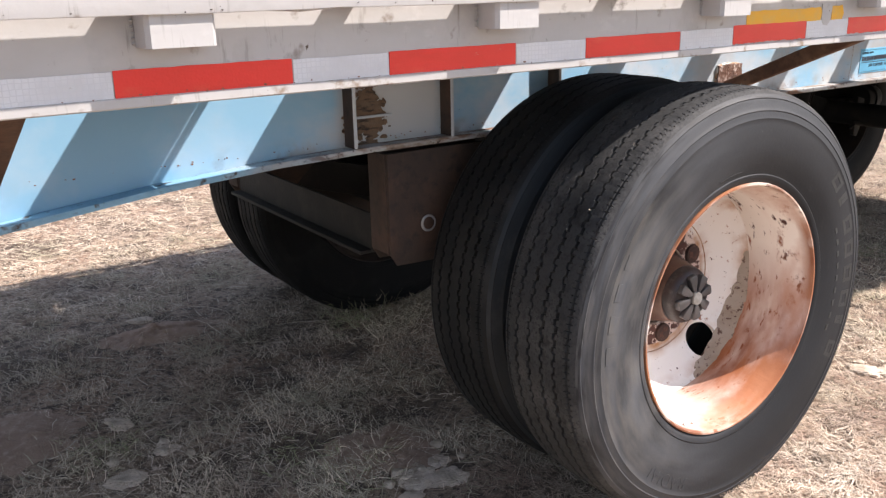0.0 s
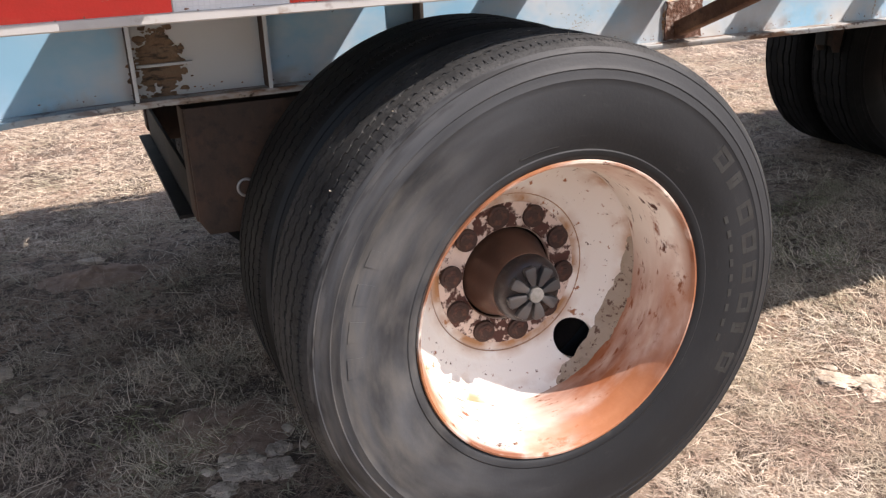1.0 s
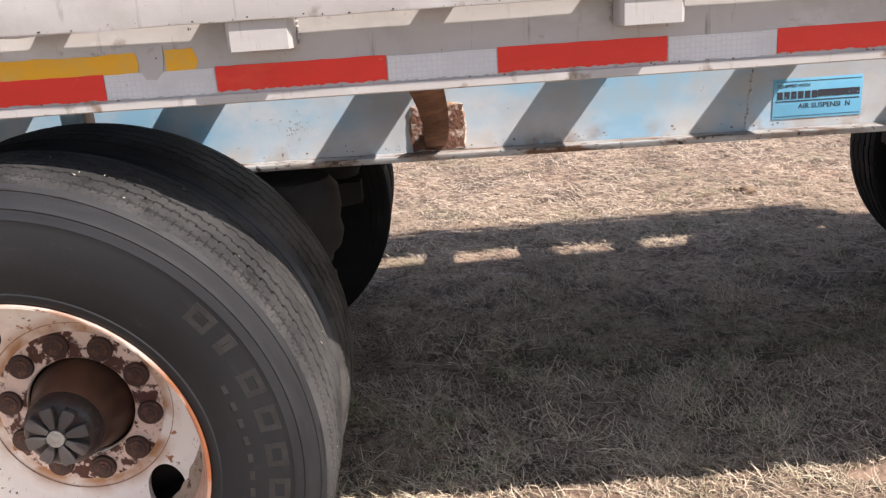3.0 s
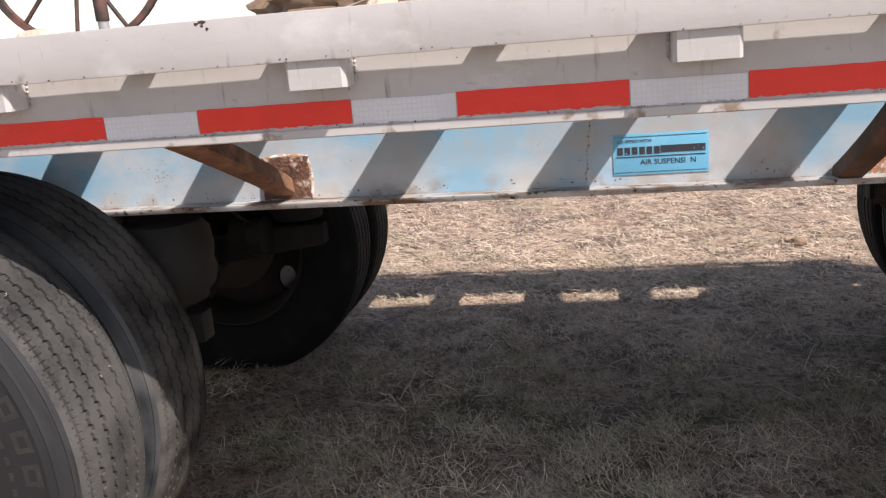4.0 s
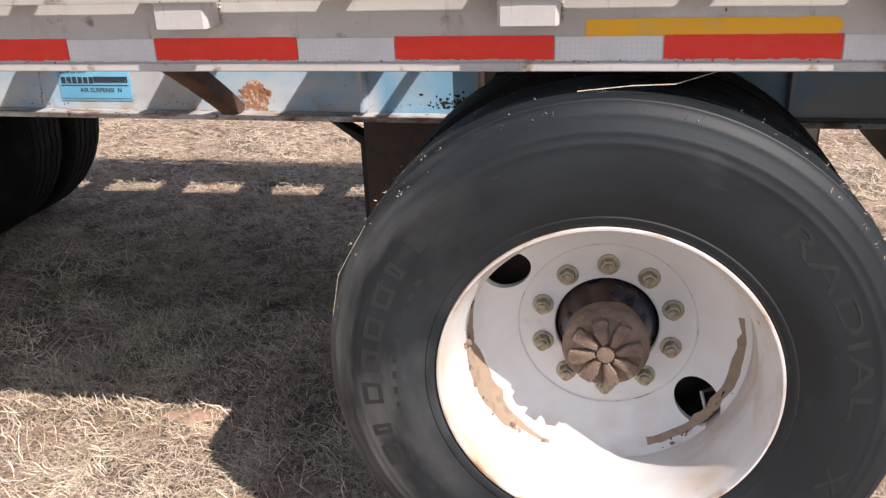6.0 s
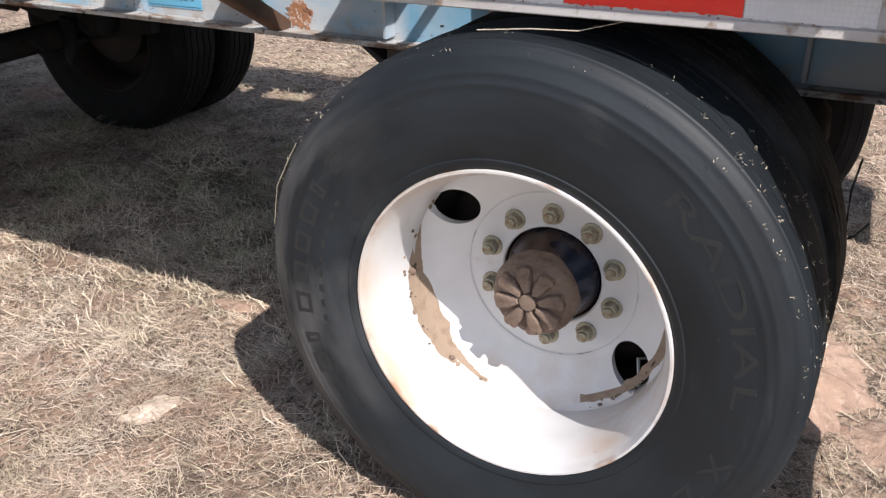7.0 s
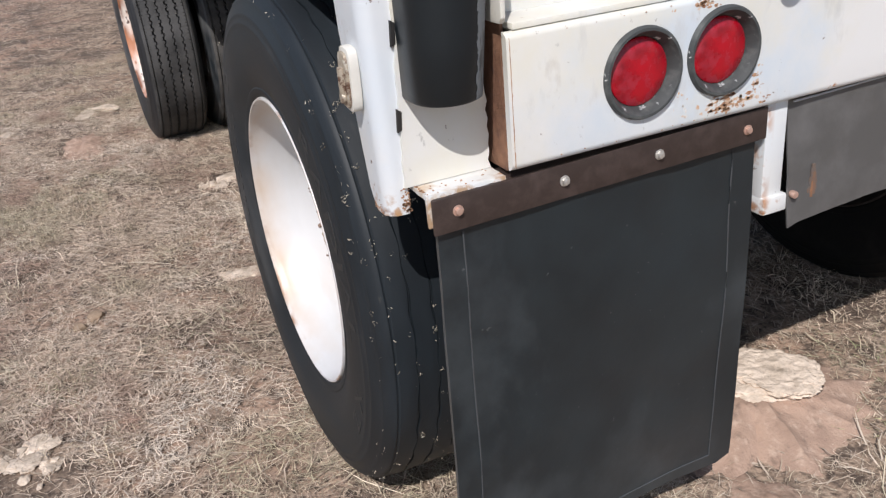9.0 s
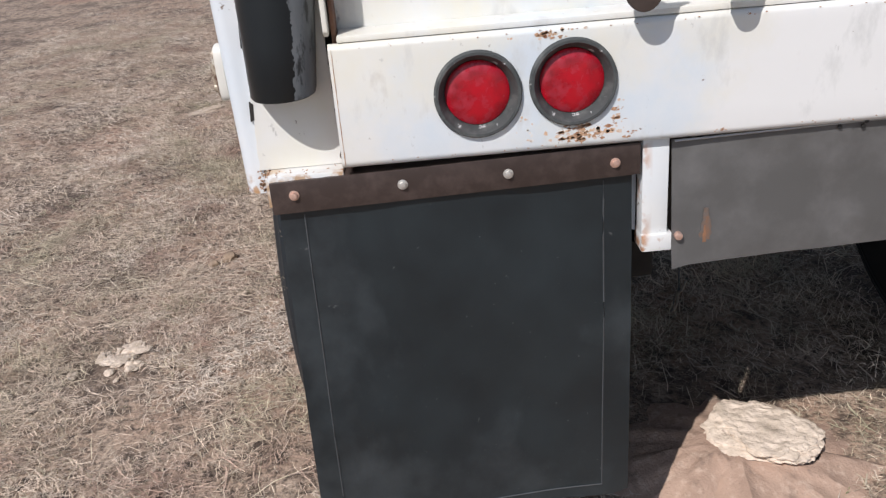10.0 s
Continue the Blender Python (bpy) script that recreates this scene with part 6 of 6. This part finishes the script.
def mud_flap(y0=-0.094, y1=0.472):
    bm = bmesh.new()
    nz, ny = 26, 20
    rows = []
    for i in range(nz + 1):
        u = i / nz
        z = 0.838 - u * 0.690
        row = []
        for j in range(ny + 1):
            v = j / ny
            y = y0 + (y1 - y0) * v + u * (-0.014 + 0.018 * v)
            zz = z + 0.012 * v - (0.0 if u < 0.5 else 0.010 * v * u)
            # rounded lower corners
            if i == nz and (j == 0 or j == ny):
                zz += 0.012
            x = 3.893 - 0.016 * u ** 1.5 + 0.010 * math.sin(u * 2.6) * u + 0.006 * u * math.cos(3.0 * v) + 0.008 * noise.noise(Vector((y * 4, z * 4, 0))) + 0.0025 * noise.noise(Vector((y * 11, z * 9, 4)))
            if u < 0.06:
                x = 3.893
            row.append(bm.verts.new((x, y, zz)))
        rows.append(row)
    for a, b in zip(rows, rows[1:]):
        for j in range(ny):
            bm.faces.new((a[j], a[j + 1], b[j + 1], b[j]))
    bmesh.ops.recalc_face_normals(bm, faces=bm.faces[:])
    bmesh.ops.solidify(bm, geom=bm.faces[:], thickness=0.008)
    return bm


def flap_x(y, z):
    u = (0.838 - z) / 0.690
    v = (y + 0.094) / 0.566
    return 3.893 - 0.016 * u ** 1.5 + 0.010 * math.sin(u * 2.6) * u + 0.006 * u * math.cos(3.0 * v) + 0.008 * noise.noise(Vector((y * 4, z * 4, 0))) + 0.0025 * noise.noise(Vector((y * 11, z * 9, 4)))


flap = part("mud_flap", mud_flap(), flap_rubber, trailer, "dull black rubber mud flap")
for line in ([(-0.056 - 0.008 * k / 20, 0.79 - 0.57 * k / 20) for k in range(21)], [(0.426, 0.80 - 0.622 * k / 20) for k in range(21)], [(0.20 + 0.226 * k / 12, 0.172 + 0.006 * k / 12) for k in range(13)]):
    bm = sweep(bmesh.new(), [(flap_x(y, z) + 0.0005, y, z) for y, z in line], 0.0014, 6)
    part("flap_ridge", bm, flap_seam, flap)
for k, y in enumerate((-0.066, 0.105, 0.272, 0.442)):
    bm = bmesh.new()
    cyl(bm, (3.9035, y, 0), (3.9055, y, 0), 0.0082, seg=18, bevel=0.0006)
    cyl(bm, (3.9053, y, 0), (3.9105, y, 0), 0.0062, 0.0056, 6, 0.001)
    part("flap_bolt", bm, bright_bolt if k in (1, 2) else copper_bolt, flap, at=pose(0, 0, 0.8275 + 0.0055 * k / 3))
# the far side carries the same flap
far_flap = part("mud_flap", mud_flap(2 * YC - 0.472, 2 * YC + 0.094), flap_rubber, trailer)

# white post, grey steel sheet hung beside it; the seams of the corner stand open in two places
bm = bmesh.new()
box(bm, 3.862, 3.897, 0.4875, 0.531, 0.69, 0.8655, 0.004)
box(bm, 3.855, 3.905, 0.4865, 0.5385, 0.672, 0.702, 0.004)
part("hanger_post", bm, white_post, trailer, "white drop post with rusty edges")
part("post_side", prism(bmesh.new(), [(0.462, 0.866), (0.4868, 0.866), (0.4868, 0.695), (0.474, 0.700), (0.470, 0.72)], "x", 3.80, 3.862, 0.001), pale_web, trailer, "pale blue plate beside the post")


def sheet():
    bm = bmesh.new()
    nx, nz = 40, 8
    rows = []
    for i in range(nz + 1):
        z = 0.645 + (0.858 - 0.645) * i / nz
        rows.append([bm.verts.new((3.898 + 0.016 * (1 - i / nz) * math.exp(-((j / nx) * 7)) - 0.008 * math.exp(-((j / nx) * 14)) * (i / nz) + 0.003 * noise.noise(Vector((j * 0.35, i * 0.4, 2))),
                                   0.5355 + 1.08 * j / nx, z + 0.018 * j / nx - (0.004 if i == 0 and j < 1 else 0))) for j in range(nx + 1)])
    for a, b in zip(rows, rows[1:]):
        for j in range(nx):
            bm.faces.new((a[j], a[j + 1], b[j + 1], b[j]))
    bmesh.ops.recalc_face_normals(bm, faces=bm.faces[:])
    bmesh.ops.solidify(bm, geom=bm.faces[:], thickness=0.003)
    return bm


metal_sheet = part("metal_sheet", sheet(), grey_sheet, trailer, "dull grey bent steel sheet with an orange rust stain")
r = random.Random(9)
for k, (cy, half, z0, z1, mat) in enumerate(((0.592, 0.016, 0.664, 0.742, sheet_rust), (0.594, 0.010, 0.662, 0.728, sheet_stain), (0.590, 0.005, 0.661, 0.712, sheet_core))):
    side = [(cy - half * (1 - 0.75 * q / 14) * r.uniform(0.6, 1.15), z0 + (z1 - z0) * q / 14) for q in range(15)]
    back = [(cy + half * (1 - 0.75 * q / 14) * r.uniform(0.6, 1.15), z0 + (z1 - z0) * q / 14) for q in reversed(range(15))]
    part("rust_stain", prism(bmesh.new(), side + back, "x", 3.9035, 3.9062 + 0.0004 * k), mat, metal_sheet, "orange rust stain", smooth=False)
edge = sweep(bmesh.new(), [(3.9015 + 0.002 * noise.noise(Vector((k * 0.7, 0, 5))), 0.537 + 0.053 * k, 0.8595 + 0.0009 * k) for k in range(20)], 0.0018, 6)
part("sheet_edge", edge, galvanised, metal_sheet)
bm = bmesh.new()
cyl(bm, (3.905, 0.545, 0.70), (3.917, 0.545, 0.70), 0.0065, seg=12, bevel=0.002)
part("sheet_bolt", bm, copper_bolt, metal_sheet)
for y, z in ((0.80, 0.858), (0.838, 0.856), (0.842, 0.864)):
    part("rivet_hole", cyl(bmesh.new(), (3.9005, y, z), (3.9035, y, z), 0.0035, seg=10), grime, metal_sheet)

bm = sweep(bmesh.new(), [(3.70, 0.62, 0.68), (3.690, 0.62, 0.60), (3.693, 0.62, 0.53), (3.697, 0.62, 0.482), (3.690, 0.62, 0.455), (3.676, 0.62, 0.430), (3.658, 0.62, 0.414), (3.664, 0.622, 0.446), (3.681, 0.622, 0.470), (3.715, 0.62, 0.492), (3.74, 0.62, 0.53)], 0.003, 6)
part("loose_wire", bm, grommet_black, trailer, "loose black wire hanging under the tail")

# side marker lamp on the corner plate
marker = CORNER @ pose(3.826, -0.1608, 1.007, 0, 3, 0)
bm = bmesh.new()
oval = [(0.0215 * math.copysign(abs(math.cos(a)) ** 0.45, math.cos(a)), 0.044 * math.copysign(abs(math.sin(a)) ** 0.55, math.sin(a))) for a in [2 * math.pi * k / 28 for k in range(28)]]
prism(bm, oval, "y", -0.014, 0.0, 0.003)
lamp = part("marker_lamp", bm, lamp_cream, trailer, "small cream side marker lamp without its cover", marker)
bm = bmesh.new()
prism(bm, [(x * 0.74, z * 0.86) for x, z in oval], "y", -0.0185, -0.012, 0.003)
cyl(bm, (0.0, -0.019, -0.02), (0.0, -0.019, 0.018), 0.006, seg=12, bevel=0.002)
cyl(bm, (0.0, -0.017, -0.024), (0.0, -0.024, -0.024), 0.008, seg=12, bevel=0.002)
part("bulb_holder", bm, lamp_insert, lamp, "corroded bulb holder")

# the tail assembly in its place behind the second axle
for ob in made[TAIL:]:
    if ob.parent is trailer:
        ob.matrix_basis = Matrix.Translation((-0.107, 0.008, 0.030)) @ ob.matrix_basis

# ---------------------------------------------------------------- load on the deck


def spoked_wheel(at, radius):
    w = thing("iron_wheel", "old dark iron wheel with thin spokes standing on the deck", "wheel", at)
    bm = revolve(bmesh.new(), [(radius, -0.02), (radius, 0.02), (radius - 0.022, 0.02), (radius - 0.022, -0.02)], 64, True)
    part("rim", bm, iron_dark, w)
    bm = cyl(bmesh.new(), (0, -0.06, 0), (0, 0.06, 0), 0.035, seg=20, bevel=0.006)
    part("hub", bm, iron_dark, w)
    for k in range(10):
        a = 2 * math.pi * k / 10 + 0.2
        s = 0.03 if k % 2 else -0.03
        part("spoke", cyl(bmesh.new(), (0.03 * math.cos(a), s, 0.03 * math.sin(a)), ((radius - 0.008) * math.cos(a), 0, (radius - 0.008) * math.sin(a)), 0.0085, seg=8), iron_dark, w)
    return w


spoked_wheel(pose(-0.36, 1.62, 1.345 + 0.34, 0, 0, 14), 0.34)
jack = thing("jack_post", "short grey steel tube standing on the deck", "post", pose(0.565, 0.20, 1.338))
part("tube", cyl(bmesh.new(), (0, 0, 0.0), (0, 0, 0.16), 0.011, seg=18, bevel=0.002), galvanised, jack)
part("collar", cyl(bmesh.new(), (0, 0, 0.03), (0, 0, 0.075), 0.0135, seg=18, bevel=0.002), iron_dark, jack)


def lump(name, at, size, mat, label, category, seed, sub=4, rough=0.25, group=""):
    b = bmesh.new()
    bmesh.ops.create_icosphere(b, subdivisions=sub, radius=1.0)
    o = Vector((seed * 3.1, seed * 1.7, 0))
    for v in b.verts:
        p = v.co.copy()
        v.co *= 1 + rough * noise.noise(p * 1.3 + o) + rough * 0.5 * noise.noise(p * 3.7 + o) + rough * 0.22 * noise.noise(p * 9 + o)
        near = noise.voronoi(p * 2.6 + o)[0]
        v.co *= 0.96 + 0.04 * min(1.0, (near[1] - near[0]) * 4) + 0.035 * noise.noise(p * 17 + o)
        v.co.z = min(v.co.z, (0.62 if size[0] > 0.08 else 0.85) + 0.14 * noise.noise(p * 5 + o))
        v.co = Vector((v.co.x * size[0], v.co.y * size[1], max(v.co.z, -0.35) * size[2]))
    ob = part(name, b, mat)
    ob.matrix_basis = at
    return tagged(ob, label, category, group)


lump("hide", pose(1.03, 1.15, 1.375, 0, 0, 4), (0.48, 0.20, 0.16), brown_hide, "brown crumpled hide lying on the deck", "hide", 2, 5)
lump("stone", pose(0.12, 0.62, 1.35), (0.06, 0.05, 0.04), pale_stone, "tan stone lying on the deck", "stone", 3, 3, group="stones on the deck")
lump("stone", pose(0.98, 0.9, 1.352), (0.05, 0.05, 0.05), pale_stone, "tan stone lying on the deck", "stone", 4, 3, group="stones on the deck")
bm = sweep(bmesh.new(), [(-0.12, 0, 0.005), (-0.03, 0.01, 0.03), (0.05, 0.0, 0.05), (0.12, 0.02, 0.10)], [0.004, 0.003, 0.002, 0.001], 6)
tagged(part("dry_twig", bm, straw, at=pose(0.95, 0.75, 1.337)), "thin dry twig lying on the deck", "twig")
# grey box on wheels farther out on the pasture
far_box = thing("farm_box", "far grey metal box trailer on the pasture", "box trailer", pose(-4.6, 9.0, 0.0, 0, 0, 8))
part("body", box(bmesh.new(), -0.45, 0.45, -0.5, 0.5, 0.55, 1.66, 0.02), galvanised, far_box)
for x in (-0.3, 0.3):
    part("leg", box(bmesh.new(), x - 0.05, x + 0.05, -0.4, 0.4, -0.02, 0.56, 0.01), iron_dark, far_box)

# ---------------------------------------------------------------- ground clutter


def mound(x, y, rx, ry, h, seed, label="low bare heap of brown dirt", lumpy=1.0):
    bm = bmesh.new()
    n, m = 72, 20
    o = Vector((seed * 2.3, seed, 0))
    rings = []
    for j in range(m + 1):
        q = j / m
        row = []
        for i in range(n):
            a = 2 * math.pi * i / n
            s = 1 + 0.28 * noise.noise(Vector((math.cos(a) * 1.6, math.sin(a) * 1.6, 0)) + o) + 0.22 * noise.noise(Vector((math.cos(a) * 5, math.sin(a) * 5, 0)) + o)
            px, py = rx * q * s * math.cos(a), ry * q * s * math.sin(a)
            e = (1 - q * q) ** 2
            row.append(bm.verts.new((px, py, height(x + px, y + py) + h * e * (1 + lumpy * 0.6 * noise.noise(Vector((px, py, 0)) * 14 + o) + lumpy * 0.5 * noise.noise(Vector((px, py, 0)) * 37 + o)) - (0.012 * q ** 3))))
        rings.append(row)
    for a, b in zip(rings, rings[1:]):
        for i in range(n):
            k = (i + 1) % n
            bm.faces.new((a[i], b[i], b[k], a[k]))
    bmesh.ops.remove_doubles(bm, verts=bm.verts[:], dist=1e-5)
    bmesh.ops.recalc_face_normals(bm, faces=bm.faces[:])
    return tagged(part("dirt_mound", bm, bare_dirt, at=pose(x, y, 0)), label, "dirt mound")


mound(-1.52, 1.36, 0.34, 0.26, 0.018, 1, "flat bare patch of reddish dirt")
mound(-0.86, 1.94, 0.27, 0.15, 0.030, 2)
mound(0.02, -0.49, 0.34, 0.15, 0.02, 3, "flat bare patch of reddish dirt")
mound(3.50, 0.80, 0.29, 0.36, 0.060, 4, "trampled heap of bare dirt under a pale slab", 0.35)
mound(3.88, 0.60, 0.26, 0.17, 0.026, 7, "low bare patch of cracked brown dirt")
mound(-0.60, 0.62, 0.25, 0.20, 0.02, 5)
mound(1.86, 0.44, 0.13, 0.06, 0.012, 6, "small bare patch of reddish dirt")

lump("stone_slab", pose(3.475, 0.880, 0.060, 0, 0, 58), (0.126, 0.108, 0.034), pale_stone, "flat pale crusted slab of stone in the grass", "stone", 5, 6, 0.22)
STONES = [(-1.18, 1.27, 0.05, 0.03, 0.022), (-1.25, 0.92, 0.05, 0.04, 0.02), (-1.10, 1.02, 0.04, 0.02, 0.012), (-0.86, 2.12, 0.05, 0.03, 0.02),
          (-0.60, 0.42, 0.06, 0.05, 0.025), (-0.52, 0.38, 0.05, 0.04, 0.022), (-0.66, 0.36, 0.035, 0.03, 0.02), (-0.50, 0.47, 0.03, 0.03, 0.018), (-0.56, 0.50, 0.02, 0.02, 0.014),
          (1.00, 0.07, 0.06, 0.04, 0.02), (1.07, 0.02, 0.05, 0.035, 0.018), (1.04, -0.04, 0.035, 0.03, 0.014),
          (2.03, -0.10, 0.07, 0.045, 0.018), (2.00, -0.15, 0.03, 0.02, 0.012), (2.70, -0.79, 0.05, 0.04, 0.022), (2.76, -0.82, 0.045, 0.035, 0.02), (2.72, -0.88, 0.03, 0.02, 0.014), (2.80, -0.77, 0.03, 0.025, 0.014),
          (-0.72, -0.30, 0.10, 0.05, 0.035), (-0.66, -0.42, 0.11, 0.05, 0.025), (-0.29, -1.14, 0.12, 0.05, 0.02), (-0.52, -0.86, 0.05, 0.03, 0.015), (0.81, -0.61, 0.06, 0.025, 0.012)]
for k, (x, y, a, b, c) in enumerate(STONES):
    lump("stone", pose(x, y, height(x, y) + c * 0.15, 0, 0, rng.uniform(0, 180)), (a, b, c * 0.55), pale_stone, "pale tan crusty stone half sunk in the grass", "stone", k + 10, 4, 0.55, "stones in the grass")
q = random.Random(77)
for cx, cy, s, count in ((2.74, -0.82, 0.055, 16), (-0.58, 0.43, 0.06, 14), (1.03, 0.02, 0.045, 8), (-1.15, 1.0, 0.08, 8)):
    for k in range(count):
        x, y, a = cx + q.gauss(0, s), cy + q.gauss(0, s), q.uniform(0.006, 0.017)
        lump("stone_crumb", pose(x, y, height(x, y) + a * 0.35, 0, 0, q.uniform(0, 180)), (a * 1.3, a, a * 0.9), pale_stone, "small pale crumb of crusty stone in the grass", "stone", k + 30 + int(cx * 9), 2, 0.5, "stone crumbs in the grass")
for k, (x, y, s) in enumerate([(2.066, -0.60, 0.035), (2.11, -0.65, 0.025), (2.56, 3.28, 0.05), (2.50, 3.36, 0.03)]):
    lump("clod", pose(x, y, height(x, y) + s * 0.2), (s, s * 0.8, s * 0.6), brown_hide, "dark dried clod in the grass", "clod", k + 60, 3, 0.35, "dark clods")


def tuft(x, y, n, tall, seed, mat, label):
    """Tangled thin stalks that lean all ways, some with a side twig."""
    r = random.Random(seed)
    bm = bmesh.new()

    def stalk(p, d, h, w, steps):
        prev, nodes = None, []
        for q in range(steps + 1):
            s = d.cross(Vector((r.gauss(0, 1), r.gauss(0, 1), r.gauss(0, 0.4))))
            s = s.normalized() * w * (1.1 - q / steps) if s.length > 1e-4 else Vector((w, 0, 0))
            pair = (bm.verts.new(p - s), bm.verts.new(p + s))
            if prev:
                bm.faces.new((prev[0], prev[1], pair[1], pair[0]))
            prev = pair
            nodes.append((p.copy(), d.copy()))
            p = p + d * h / steps
            p.z = max(p.z, 0.003)
            d = (d + Vector((r.gauss(0, 0.28), r.gauss(0, 0.28), r.gauss(-0.10, 0.22)))).normalized()
        return nodes

    for k in range(int(n * 1.4)):
        a, e = r.uniform(0, 6.28), radians(r.triangular(2, 80, 22))
        d = Vector((math.cos(a) * math.cos(e), math.sin(a) * math.cos(e), math.sin(e)))
        h = 1.05 * tall * r.uniform(0.25, 1.0)
        nodes = stalk(Vector((r.gauss(0, 0.07), r.gauss(0, 0.06), -0.004)), d, h, r.uniform(0.0009, 0.0022), 5)
        for t in (2, 3):
            if r.random() < 0.4:
                o, e2 = nodes[t]
                stalk(o, (e2 + Vector((r.gauss(0, 0.6), r.gauss(0, 0.6), r.gauss(0.1, 0.4)))).normalized(), h * 0.35, 0.0012, 2)
    return tagged(part("grass_tuft", bm, mat, at=pose(x, y, height(x, y)), smooth=False), label, "grass tuft", kind="stuff")


TUFTS = [(0.98, 1.15, 60, 0.17), (1.08, 1.02, 50, 0.15), (0.70, 0.85, 50, 0.16), (0.86, 1.30, 40, 0.16), (1.25, 1.20, 40, 0.13), (-0.10, 1.36, 60, 0.16), (-0.18, 1.55, 50, 0.15), (0.05, 1.45, 50, 0.16),
         (-0.72, 0.55, 34, 0.15), (-0.66, 0.60, 30, 0.17), (-0.80, 0.72, 30, 0.12), (-1.35, 1.05, 70, 0.09), (-1.25, 1.12, 60, 0.08), (-1.05, 0.86, 50, 0.09), (1.7, 1.1, 40, 0.14), (1.85, 0.95, 40, 0.13), (2.1, 1.2, 40, 0.13),
         (1.5, 0.8, 40, 0.10), (2.25, 0.75, 36, 0.12), (0.62, 1.6, 40, 0.14), (0.45, 0.95, 50, 0.16), (2.4, 1.5, 40, 0.12), (1.35, 1.55, 36, 0.12), (-0.45, 1.10, 36, 0.10), (3.55, 1.25, 30, 0.08), (3.2, 1.35, 36, 0.10), (3.7, 1.05, 24, 0.06),
         (1.25, 0.62, 44, 0.15), (1.62, 0.70, 50, 0.16), (1.05, 0.78, 50, 0.15), (1.45, 0.98, 40, 0.16), (1.95, 0.62, 36, 0.12), (0.80, 0.62, 40, 0.14), (2.15, 0.95, 36, 0.13), (1.80, 1.35, 36, 0.13), (0.95, 1.45, 44, 0.15), (1.15, 1.75, 40, 0.13), (-0.35, 0.85, 34, 0.10), (-1.45, 0.72, 50, 0.09)]
for k, (x, y, n, tall) in enumerate(TUFTS):
    tuft(x, y, n, tall, k, green_weed if k % 2 == 0 else pale_stalk, "tuft of half-green grass in the shade" if k % 2 == 0 else "tuft of long dry grass")
